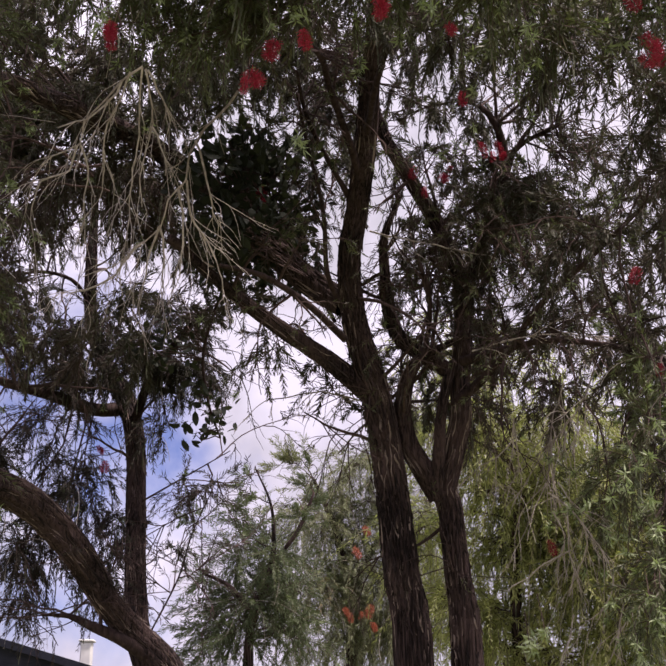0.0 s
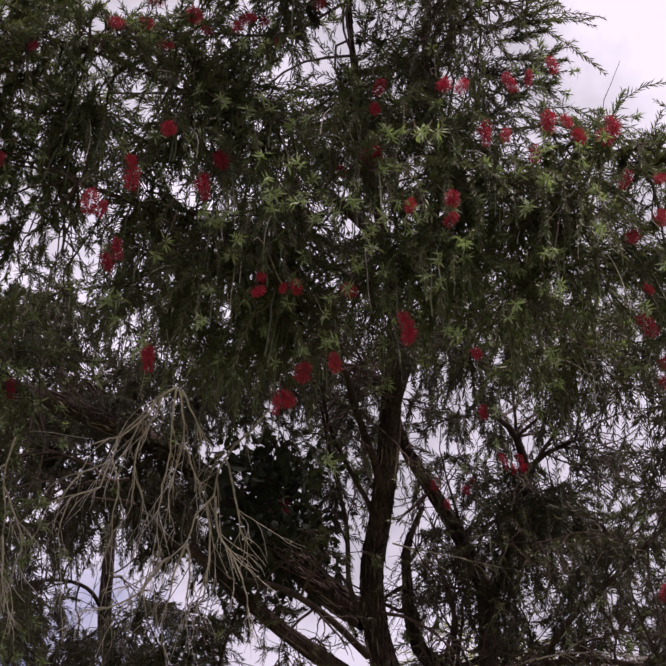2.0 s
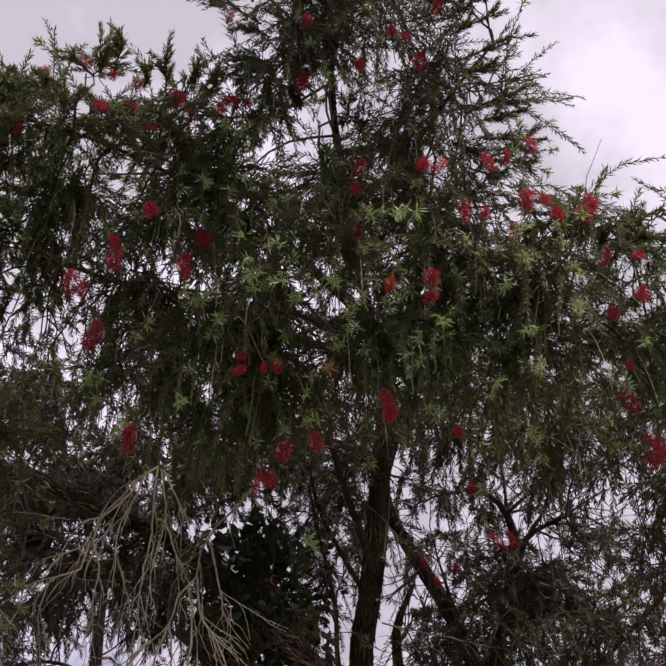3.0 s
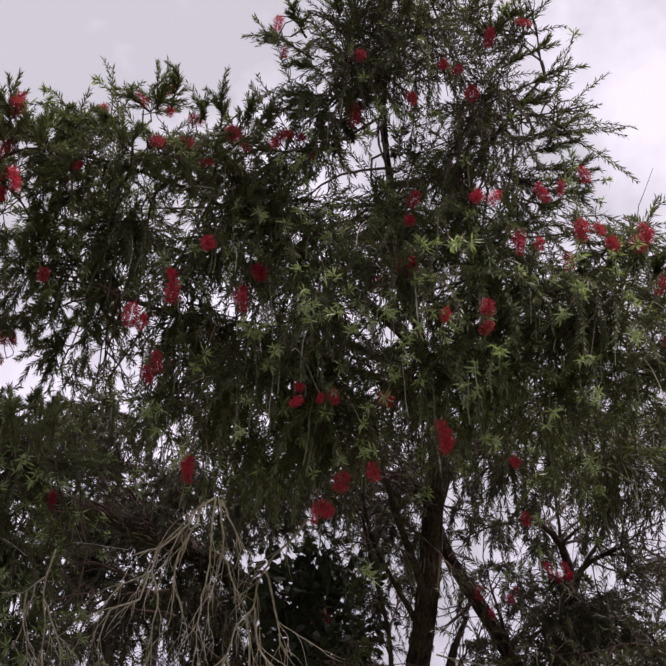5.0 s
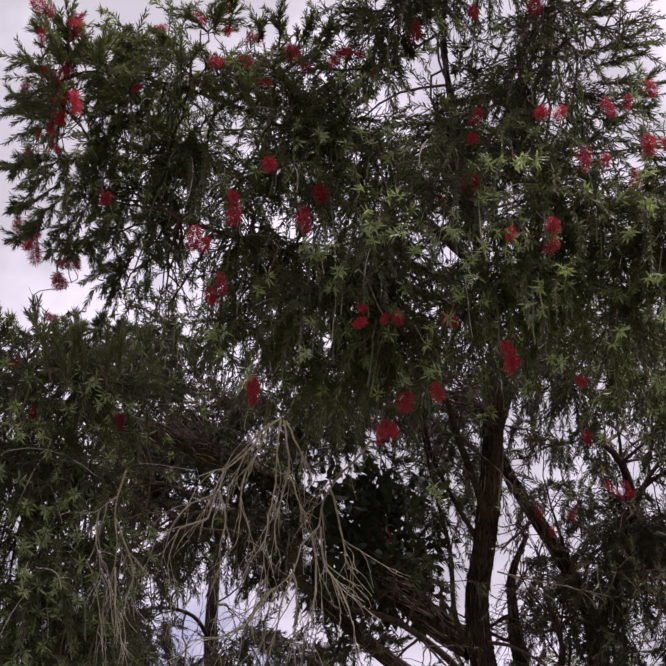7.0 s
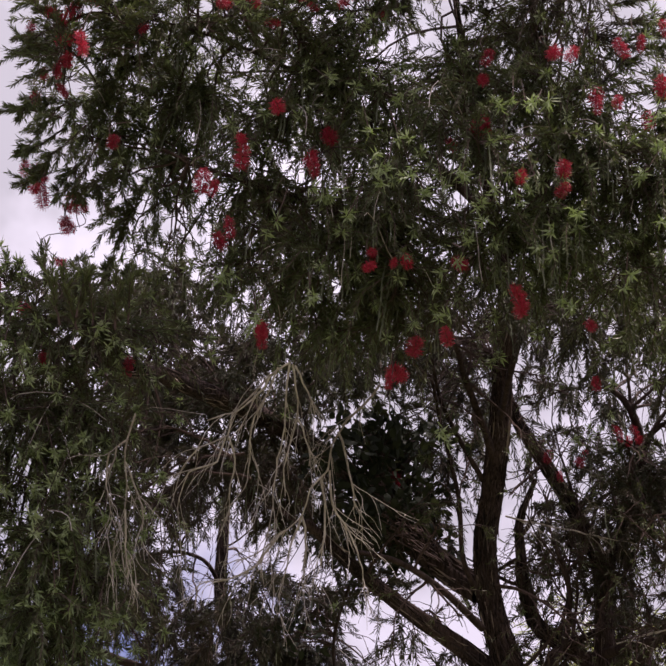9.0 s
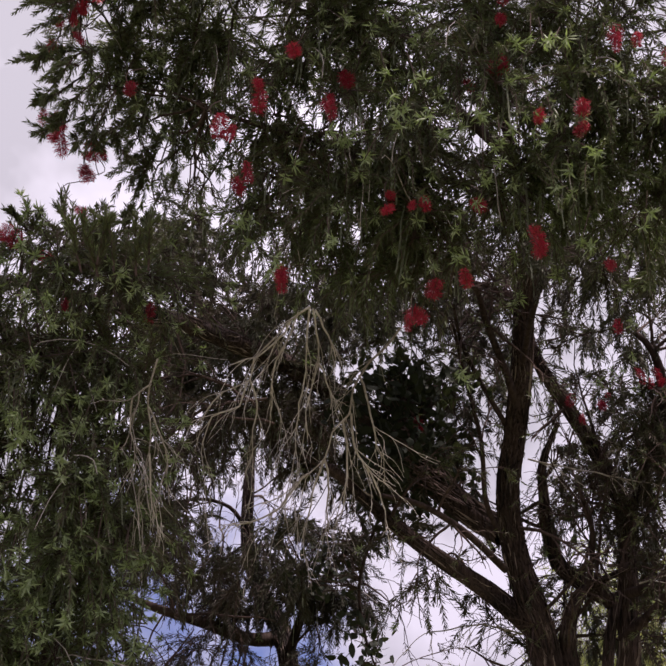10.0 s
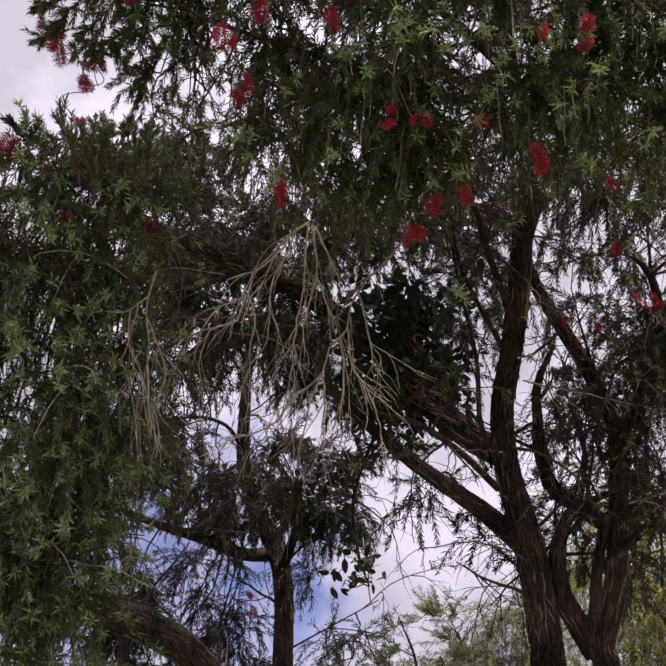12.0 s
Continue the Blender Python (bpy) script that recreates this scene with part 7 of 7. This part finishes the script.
limb(second_tree, second_crown, [(-1.21, 7.13, 3.18, 0.007), (-0.94, 7.03, 3.31, 0.005), (-0.62, 6.93, 3.47, 0.003)])
second_crown.ramify(second_crown.lines[-1], 3, 0.6, leafy=0.5)
second_crown.clump((-1.21, 6.88, 4.33), (0.19, 0.16, 0.11), 1.34, fresh=0.02, grey=0.06, hang=0.7)
second_crown.clump((-0.92, 6.96, 4.23), (0.19, 0.19, 0.16), 1.34, fresh=0.02, grey=0.06, hang=0.7)
second_crown.clump((-1.47, 6.88, 4.20), (0.16, 0.15, 0.11), 0.672, fresh=0.02, grey=0.06, hang=0.7)
second_crown.clump((-1.92, 6.85, 4.28), (0.17, 0.14, 0.10), 0.896, fresh=0.02, grey=0.06, hang=0.7)
second_crown.clump((-1.72, 6.96, 4.12), (0.28, 0.24, 0.17), 0.672, fresh=0.02, grey=0.06, hang=0.7)
second_crown.clump((-1.26, 7.01, 3.96), (0.35, 0.30, 0.19), 2.02, fresh=0.02, grey=0.06, hang=0.7)
second_crown.clump((-0.80, 6.98, 3.93), (0.13, 0.16, 0.16), 1.18, fresh=0.02, grey=0.06, hang=0.7)
second_crown.clump((-2.02, 6.86, 4.17), (0.25, 0.24, 0.19), 1.12, fresh=0.02, grey=0.06, hang=0.7)
second_crown.clump((-0.93, 6.97, 3.90), (0.16, 0.19, 0.19), 1.51, fresh=0.02, grey=0.06, hang=0.7)
second_crown.clump((-1.60, 6.98, 3.84), (0.38, 0.28, 0.14), 1.23, fresh=0.02, grey=0.06, hang=0.7)
second_crown.clump((-1.87, 6.89, 3.90), (0.24, 0.22, 0.16), 0.672, fresh=0.02, grey=0.06, hang=0.7)
second_crown.clump((-1.74, 7.13, 3.56), (0.25, 0.30, 0.30), 0.585, fresh=0.02, grey=0.06, hang=1)
second_crown.clump((-1.91, 7.25, 2.83), (0.22, 0.35, 0.41), 0.994, fresh=0.02, grey=0.06, hang=1)
second_crown.clump((-1.58, 7.24, 3.31), (0.22, 0.29, 0.30), 1.1, fresh=0.02, grey=0.06, hang=1)
second_crown.clump((-1.41, 7.36, 2.85), (0.17, 0.32, 0.41), 0.884, fresh=0.02, grey=0.06, hang=1)
second_crown.clump((-1.01, 7.07, 3.54), (0.16, 0.22, 0.24), 0.325, fresh=0.02, grey=0.06, hang=1)
second_crown.clump((-0.93, 6.98, 3.12), (0.16, 0.17, 0.16), 0.325, fresh=0.02, grey=0.06, hang=1)
second_crown.clump((-0.99, 7.04, 2.75), (0.10, 0.20, 0.26), 0.195, fresh=0.02, grey=0.06, hang=1)
second_crown.clump((-0.72, 7.00, 3.12), (0.16, 0.17, 0.16), 0.39, fresh=0.02, grey=0.06, hang=1)
second_crown.clump((-1.77, 7.34, 2.46), (0.25, 0.23, 0.17), 0.663, fresh=0.02, grey=0.06, hang=1)
second_crown.clump((-1.97, 7.05, 4.56), (0.32, 0.27, 0.17), 0.0672, fresh=0.02, grey=0.06, hang=0.7)
second_crown.clump((-1.33, 7.10, 4.80), (0.29, 0.24, 0.14), 0.15, fresh=0.02, grey=0.06, hang=0.7)
second_crown.clump((-1.72, 6.72, 4.71), (0.36, 0.26, 0.11), 0.15, fresh=0.02, grey=0.06, hang=0.7)
second_crown.clump((-2.21, 6.57, 4.19), (0.27, 0.37, 0.40), 0.896, fresh=0.02, grey=0.06, hang=0.7)
second_crown.clump((-2.23, 6.89, 3.10), (0.24, 0.50, 0.67), 1.33, fresh=0.02, grey=0.06, hang=1)
blooms(second_tree, second_crown, (-1.43, 7.01, 3.50), (-1.40, 7.04, 3.40), (-1.69, 6.36, 4.99))
second_crown.finish(second_tree, LEAF_BACKLIT)


# ---- broad-leaved climber in the limbs ----
climber = thing("climbing_shrub", "dark broad-leaved climber hanging in the bottlebrush limbs", "climber", (-0.37, 5.68, 4.31))
climber_crown = Crown()
climber_leaves = Gather()


def broad_leaves(crown, gather, place, size, count):
    """Oval leaves on short twigs round a place."""
    place, size = np.array(place), np.array(size)
    n = count // 5
    start = place + unit(rng.normal(size=(n, 3))) * rng.uniform(0, 1, (n, 1)) ** 0.4 * size
    root = np.array([crown.join(p) for p in start])[:, None]
    u = np.linspace(0, 1, 6)[None, :, None]
    crown.twigs.add(threads(root + (start[:, None] - root) * u + rng.normal(size=(n, 6, 3)) * 0.02 * np.sin(np.pi * u), np.repeat(np.linspace(0.006, 0.002, 6)[None], n, 0)))
    at = np.repeat(start, 5, 0) + rng.normal(size=(n * 5, 3)) * 0.04
    along = unit(rng.normal(size=at.shape) + 0.6 * DOWN)
    side = unit(np.cross(along, rng.normal(size=at.shape)))
    flat = np.cross(side, along)
    l, w = rng.uniform(0.05, 0.095, (len(at), 1)), rng.uniform(0.026, 0.042, (len(at), 1))
    rim = [at]
    for f, s in ((0.25, 0.42), (0.55, 0.5), (0.82, 0.3), (1.0, 0.0), (0.82, -0.3), (0.55, -0.5), (0.25, -0.42)):
        rim.append(at + along * l * f + side * w * s - flat * (l * 0.16 * f * f - abs(s) * w * 0.25))
    base = (np.arange(len(at)) * 8)[:, None]
    gather.add((np.stack(rim, 1).reshape(-1, 3), np.concatenate([base + c for c in ((0, 1, 7), (1, 2, 6), (1, 6, 7), (2, 3, 5), (2, 5, 6), (3, 4, 5))])))


limb(climber, climber_crown, [(0.02, 5.78, 3.86, 0.011), (-0.18, 5.68, 4.21, 0.014), (-0.37, 5.64, 4.39, 0.014), (-0.43, 5.53, 4.59, 0.011), (-0.47, 5.43, 4.76, 0.007)], "stem")
limb(climber, climber_crown, [(-0.37, 5.64, 4.39, 0.011), (-0.60, 6.30, 4.36, 0.010), (-0.76, 6.54, 3.99, 0.010), (-0.73, 6.64, 3.68, 0.008), (-0.66, 6.71, 3.49, 0.005)], "stem")
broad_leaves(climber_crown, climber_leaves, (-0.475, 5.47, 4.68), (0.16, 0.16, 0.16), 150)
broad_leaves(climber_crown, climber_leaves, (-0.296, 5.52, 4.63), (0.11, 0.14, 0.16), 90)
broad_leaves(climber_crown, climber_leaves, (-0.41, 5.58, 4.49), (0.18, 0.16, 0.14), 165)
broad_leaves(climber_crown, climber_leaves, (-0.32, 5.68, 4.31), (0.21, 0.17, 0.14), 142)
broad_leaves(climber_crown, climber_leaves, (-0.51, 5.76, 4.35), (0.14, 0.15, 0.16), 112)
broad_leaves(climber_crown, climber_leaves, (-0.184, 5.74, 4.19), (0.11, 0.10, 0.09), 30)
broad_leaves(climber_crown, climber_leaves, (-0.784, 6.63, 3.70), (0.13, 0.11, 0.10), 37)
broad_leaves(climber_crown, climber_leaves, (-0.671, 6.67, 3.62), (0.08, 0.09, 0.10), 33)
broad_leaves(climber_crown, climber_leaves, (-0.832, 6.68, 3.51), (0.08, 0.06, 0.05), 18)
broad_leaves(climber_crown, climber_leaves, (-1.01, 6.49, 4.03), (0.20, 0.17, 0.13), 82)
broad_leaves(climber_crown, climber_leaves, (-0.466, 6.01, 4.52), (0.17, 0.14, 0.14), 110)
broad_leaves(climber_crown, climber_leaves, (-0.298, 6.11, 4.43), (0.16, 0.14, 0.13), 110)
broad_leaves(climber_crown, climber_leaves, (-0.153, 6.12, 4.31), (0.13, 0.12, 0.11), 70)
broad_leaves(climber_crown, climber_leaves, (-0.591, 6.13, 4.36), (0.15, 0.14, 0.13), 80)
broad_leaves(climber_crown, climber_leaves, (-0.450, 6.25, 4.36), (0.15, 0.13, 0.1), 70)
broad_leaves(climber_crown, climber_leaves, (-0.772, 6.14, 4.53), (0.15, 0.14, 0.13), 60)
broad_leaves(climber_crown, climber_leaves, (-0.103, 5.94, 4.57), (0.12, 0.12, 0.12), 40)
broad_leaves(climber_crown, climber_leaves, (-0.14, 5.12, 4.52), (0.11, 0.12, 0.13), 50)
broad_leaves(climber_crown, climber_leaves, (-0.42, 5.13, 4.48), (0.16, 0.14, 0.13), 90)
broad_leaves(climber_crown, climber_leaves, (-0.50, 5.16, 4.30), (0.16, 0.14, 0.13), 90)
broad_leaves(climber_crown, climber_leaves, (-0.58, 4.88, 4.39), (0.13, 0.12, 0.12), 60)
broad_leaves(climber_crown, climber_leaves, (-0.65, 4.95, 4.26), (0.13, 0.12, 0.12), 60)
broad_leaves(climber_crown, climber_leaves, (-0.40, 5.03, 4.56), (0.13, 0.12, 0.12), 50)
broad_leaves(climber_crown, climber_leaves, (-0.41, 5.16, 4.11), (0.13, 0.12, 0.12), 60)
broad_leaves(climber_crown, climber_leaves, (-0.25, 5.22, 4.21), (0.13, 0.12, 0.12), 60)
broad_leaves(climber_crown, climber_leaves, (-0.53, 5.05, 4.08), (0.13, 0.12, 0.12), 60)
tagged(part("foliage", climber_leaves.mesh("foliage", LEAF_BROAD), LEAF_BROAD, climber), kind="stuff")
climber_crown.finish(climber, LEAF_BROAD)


# ---- background tree ----
far_tree = thing("tree", "slender grey-green tree with stiff feathery foliage against the sky", "tree", (-0.76, 10.97, 0))
far_tree_crown = Crown(leaf=0.066, width=0.0095, per=40, spray=0.5)
limb(far_tree, far_tree_crown, [(-0.76, 10.97, -0.10, 0.160), (-0.76, 10.94, 2.55, 0.050), (-0.71, 10.89, 2.99, 0.040), (-0.56, 10.83, 3.44, 0.026), (-0.56, 10.74, 3.94, 0.014), (-0.72, 10.64, 4.32, 0.006)], "trunk", BARK)
limb(far_tree, far_tree_crown, [(-0.71, 10.89, 2.99, 0.022), (-0.94, 10.84, 3.25, 0.020), (-1.18, 10.80, 3.36, 0.010)])
limb(far_tree, far_tree_crown, [(-0.56, 10.83, 3.44, 0.018), (-0.32, 10.79, 3.75, 0.020), (-0.17, 10.72, 4.09, 0.010)])
far_tree_crown.clump((-0.56, 10.81, 3.59), (0.32, 0.33, 0.28), 0.967, "spray", fresh=0.04, grey=0.05)
far_tree_crown.clump((-0.87, 10.79, 3.59), (0.24, 0.26, 0.24), 0.725, "spray", fresh=0.04, grey=0.05)
far_tree_crown.clump((-0.71, 10.88, 3.10), (0.36, 0.35, 0.28), 1.33, "spray", fresh=0.04, grey=0.05)
far_tree_crown.clump((-1.10, 10.82, 3.29), (0.20, 0.22, 0.20), 0.605, "spray", fresh=0.04, grey=0.05)
far_tree_crown.clump((-0.88, 10.71, 3.97), (0.20, 0.22, 0.20), 0.484, "rise", fresh=0.04, grey=0.05)
far_tree_crown.clump((-0.72, 10.66, 4.24), (0.16, 0.18, 0.16), 0.363, "rise", fresh=0.04, grey=0.05)
far_tree_crown.clump((-1.09, 10.87, 2.91), (0.24, 0.24, 0.20), 0.846, "spray", fresh=0.04, grey=0.05)
far_tree_crown.clump((-0.47, 10.93, 2.81), (0.28, 0.29, 0.24), 1.33, "spray", fresh=0.04, grey=0.05)
far_tree_crown.clump((-1.23, 10.68, 3.93), (0.16, 0.22, 0.24), 0.242, "rise", fresh=0.04, grey=0.05)
far_tree_crown.clump((-0.70, 11.24, 3.39), (0.41, 0.46, 0.41), 1.09, "spray", fresh=0.04, grey=0.05)
far_tree_crown.clump((-0.89, 11.30, 2.85), (0.46, 0.39, 0.25), 1.33, "spray", fresh=0.04, grey=0.05)
far_tree_crown.clump((-0.33, 11.08, 3.21), (0.24, 0.31, 0.33), 1.09, "spray", fresh=0.04, grey=0.05)
far_tree_crown.clump((-0.33, 10.75, 3.94), (0.24, 0.26, 0.24), 0.605, "rise", fresh=0.04, grey=0.05)
far_tree_crown.clump((-0.17, 10.68, 4.25), (0.16, 0.18, 0.16), 0.423, "rise", fresh=0.04, grey=0.05)
far_tree_crown.finish(far_tree, LEAF_GREY)


# ---- background tree ----
tall_tree = thing("tree", "tall green tree with brownish leaves and orange-red flowers", "tree", (0.18, 14.00, 0))
tall_tree_crown = Crown(leaf=0.076, width=0.0104, per=40, spray=0.8)
limb(tall_tree, tall_tree_crown, [(0.18, 14.00, -0.10, 0.160), (0.23, 13.95, 2.82, 0.076), (0.18, 13.86, 3.61, 0.066), (0.04, 13.73, 4.34, 0.046), (-0.22, 13.60, 4.92, 0.020)], "trunk", BARK)
limb(tall_tree, tall_tree_crown, [(0.18, 13.86, 3.61, 0.046), (0.59, 13.72, 4.34, 0.030), (0.74, 13.61, 4.82, 0.015)])
tall_tree_crown.clump((-0.32, 13.60, 4.92), (0.46, 0.42, 0.30), 0.475, "rise", fresh=0.04, grey=0.05)
tall_tree_crown.clump((0.09, 13.66, 4.68), (0.46, 0.45, 0.36), 0.76, fresh=0.04, grey=0.05)
tall_tree_crown.clump((-0.31, 13.74, 4.29), (0.46, 0.50, 0.46), 0.95, fresh=0.04, grey=0.05)
tall_tree_crown.clump((0.34, 13.77, 4.14), (0.51, 0.56, 0.51), 1.14, fresh=0.04, grey=0.05)
tall_tree_crown.clump((-0.11, 13.86, 3.61), (0.61, 0.64, 0.56), 1.045, fresh=0.04, grey=0.05)
tall_tree_crown.clump((0.48, 13.87, 3.47), (0.61, 0.64, 0.56), 1.14, fresh=0.04, grey=0.05)
tall_tree_crown.clump((-0.01, 13.93, 3.00), (0.66, 0.56, 0.36), 0.95, fresh=0.04, grey=0.05)
tall_tree_crown.clump((0.67, 13.92, 3.00), (0.61, 0.53, 0.36), 1.045, fresh=0.04, grey=0.05)
tall_tree_crown.clump((0.39, 13.59, 4.97), (0.30, 0.36, 0.36), 0.76, fresh=0.04, grey=0.05)
tall_tree_crown.clump((-0.47, 13.53, 5.16), (0.30, 0.28, 0.20), 0.2375, "rise", fresh=0.04, grey=0.05)
tall_tree_crown.clump((1.07, 13.82, 3.61), (0.46, 0.61, 0.66), 1.045, fresh=0.04, grey=0.05)
tall_tree_crown.clump((1.14, 13.64, 4.57), (0.41, 0.50, 0.51), 0.855, fresh=0.04, grey=0.05)
tall_tree_crown.clump((1.10, 13.43, 5.39), (0.46, 0.50, 0.46), 0.665, fresh=0.04, grey=0.05)
tall_tree_crown.clump((1.11, 13.88, 3.13), (0.46, 0.53, 0.51), 1.045, fresh=0.04, grey=0.05)
tall_tree_crown.clump((0.49, 13.65, 4.68), (0.30, 0.42, 0.46), 0.855, fresh=0.04, grey=0.05)
blooms(tall_tree, tall_tree_crown, (0.366, 12.63, 4.12), (0.261, 12.56, 3.87), (0.191, 12.66, 3.20), (0.306, 12.79, 3.24), (0.441, 12.77, 3.12), (0.145, 12.61, 3.26), (0.395, 12.70, 3.27), size=1.5, spikes=FADED_SPIKES, label="faded orange flower spike")
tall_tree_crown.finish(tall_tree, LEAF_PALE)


# ---- background tree ----
side_tree = thing("tree", "leafy green weeping tree behind the trunks", "tree", (1.54, 8.87, 0))
side_tree_crown = Crown(leaf=0.064, width=0.0094, per=44, spray=0.7)
limb(side_tree, side_tree_crown, [(1.54, 8.87, -0.10, 0.160), (1.30, 8.37, 2.33, 0.046), (1.29, 8.32, 2.81, 0.040), (1.30, 8.24, 3.24, 0.031), (1.38, 8.17, 3.53, 0.019)], "trunk", BARK)
limb(side_tree, side_tree_crown, [(1.30, 8.27, 3.10, 0.034), (1.46, 8.21, 3.25, 0.025), (1.67, 8.15, 3.37, 0.012)])
side_tree_crown.clump((1.27, 8.11, 3.82), (0.34, 0.34, 0.28), 1.215, fresh=0.04, grey=0.05)
side_tree_crown.clump((1.65, 8.04, 3.81), (0.37, 0.39, 0.34), 1.35, fresh=0.04, grey=0.05)
side_tree_crown.clump((1.20, 8.23, 3.39), (0.31, 0.36, 0.34), 1.215, fresh=0.04, grey=0.05)
side_tree_crown.clump((1.55, 8.19, 3.29), (0.37, 0.39, 0.34), 1.35, fresh=0.04, grey=0.05)
side_tree_crown.clump((1.25, 8.32, 2.87), (0.34, 0.36, 0.31), 1.215, fresh=0.04, grey=0.05)
side_tree_crown.clump((1.62, 8.26, 2.83), (0.40, 0.41, 0.34), 1.485, fresh=0.04, grey=0.05)
side_tree_crown.clump((2.01, 8.07, 3.36), (0.40, 0.48, 0.46), 1.485, fresh=0.04, grey=0.05)
side_tree_crown.clump((1.98, 8.21, 2.65), (0.40, 0.46, 0.43), 1.485, fresh=0.04, grey=0.05)
side_tree_crown.clump((1.38, 8.35, 2.46), (0.40, 0.34, 0.22), 1.215, fresh=0.04, grey=0.05)
side_tree_crown.clump((2.33, 8.05, 3.06), (0.40, 0.64, 0.77), 1.485, fresh=0.04, grey=0.05)
side_tree_crown.clump((1.09, 8.14, 3.80), (0.22, 0.25, 0.25), 0.81, fresh=0.04, grey=0.05)
side_tree_crown.clump((0.82, 8.46, 3.89), (0.19, 0.26, 0.29), 0.945, fresh=0.04, grey=0.05)
side_tree_crown.clump((1.04, 8.33, 4.25), (0.29, 0.30, 0.26), 0.945, fresh=0.04, grey=0.05)
side_tree_crown.clump((1.04, 8.50, 3.14), (0.22, 0.33, 0.38), 1.215, fresh=0.04, grey=0.05)
side_tree_crown.clump((1.00, 8.58, 2.64), (0.25, 0.33, 0.35), 1.215, fresh=0.04, grey=0.05)
side_tree_crown.clump((1.20, 8.37, 3.64), (0.25, 0.28, 0.25), 1.08, fresh=0.04, grey=0.05)
side_tree_crown.clump((0.72, 8.61, 3.31), (0.19, 0.35, 0.45), 0.81, fresh=0.04, grey=0.05)
side_tree_crown.clump((1.23, 8.06, 4.35), (0.34, 0.29, 0.19), 0.945, fresh=0.04, grey=0.05)
side_tree_crown.clump((0.69, 8.32, 4.38), (0.19, 0.23, 0.22), 0.54, fresh=0.04, grey=0.05)
side_tree_crown.clump((2.09, 8.32, 2.29), (0.47, 0.41, 0.28), 1.485, fresh=0.04, grey=0.05)
side_tree_crown.clump((1.58, 8.43, 2.24), (0.41, 0.34, 0.22), 1.35, fresh=0.04, grey=0.05)
side_tree_crown.clump((1.19, 8.60, 2.26), (0.35, 0.31, 0.22), 1.35, fresh=0.04, grey=0.05)
side_tree_crown.clump((1.90, 8.46, 3.13), (0.38, 0.42, 0.38), 1.08, fresh=0.04, grey=0.05)
side_tree_crown.clump((2.32, 8.21, 3.76), (0.29, 0.32, 0.29), 1.215, fresh=0.04, grey=0.05)
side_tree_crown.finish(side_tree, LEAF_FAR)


# ---- dark-roofed house beyond ----
house = thing("house", "low dark house with a dark roof beyond the trees", "house", (-9.67, 25.91, 0))
ROOF = wood_material("dark_roof_metal", (0.008, 0.009, 0.016), (0.02, 0.022, 0.034), (6, 6, 6), 0.1, 0.85)
WALL = wood_material("dark_wall", (0.016, 0.018, 0.028), (0.034, 0.036, 0.05), (4, 4, 30), 0.15)
WHITE = wood_material("white_paint", (0.62, 0.61, 0.60), (0.75, 0.74, 0.73), (5, 5, 5), 0.1, 0.6)


def block(x0, x1, y0, y1, z0, z1, bevel=0.02):
    bm = bmesh.new()
    bmesh.ops.create_cube(bm, size=1, matrix=Matrix.LocRotScale(((x0 + x1) / 2, (y0 + y1) / 2, (z0 + z1) / 2), None, (x1 - x0, y1 - y0, z1 - z0)))
    bmesh.ops.bevel(bm, geom=bm.edges[:], offset=bevel, segments=1, affect='EDGES')
    return bm


def gable(x0, x1, y0, y1, eave, ridge, thick=0.15):
    """Two roof slopes, or the walls under them, with the ridge along y."""
    bm = bmesh.new()
    xm = (x0 + x1) / 2
    low = max(0.0, ridge - thick) if thick < 1 else 0.0
    outline = ((x0, eave), (xm, ridge), (x1, eave), (x1, eave - thick), (xm, low), (x0, eave - thick))
    near, far = [bm.verts.new((x, y0, z)) for x, z in outline], [bm.verts.new((x, y1, z)) for x, z in outline]
    for i in range(6):
        bm.faces.new((near[i], near[(i + 1) % 6], far[(i + 1) % 6], far[i]))
    bm.faces.new(near[::-1][:3] + near[::-1][3:])
    bm.faces.new(far)
    return bm


HX, HY, EAVE, RIDGE = -4.61, 23.40, 3.64, 5.02
part("wall", gable(HX - 9.5, HX - 0.1, HY + 0.25, HY + 8.2, EAVE - 0.02, RIDGE - 0.1, EAVE), WALL, house, "dark navy wall")
part("roof", gable(HX - 9.6, HX, HY, HY + 8.5, EAVE, RIDGE), ROOF, house, "dark metal roof")
FX, FY, FZ = -4.89, 23.98, 4.15
chimney = part("chimney", block(FX - 0.11, FX + 0.11, FY - 0.11, FY + 0.11, EAVE - 0.2, FZ), WHITE, house, "white flue box")
part("cap", block(FX - 0.15, FX + 0.15, FY - 0.15, FY + 0.15, FZ, FZ + 0.05), WHITE, chimney)
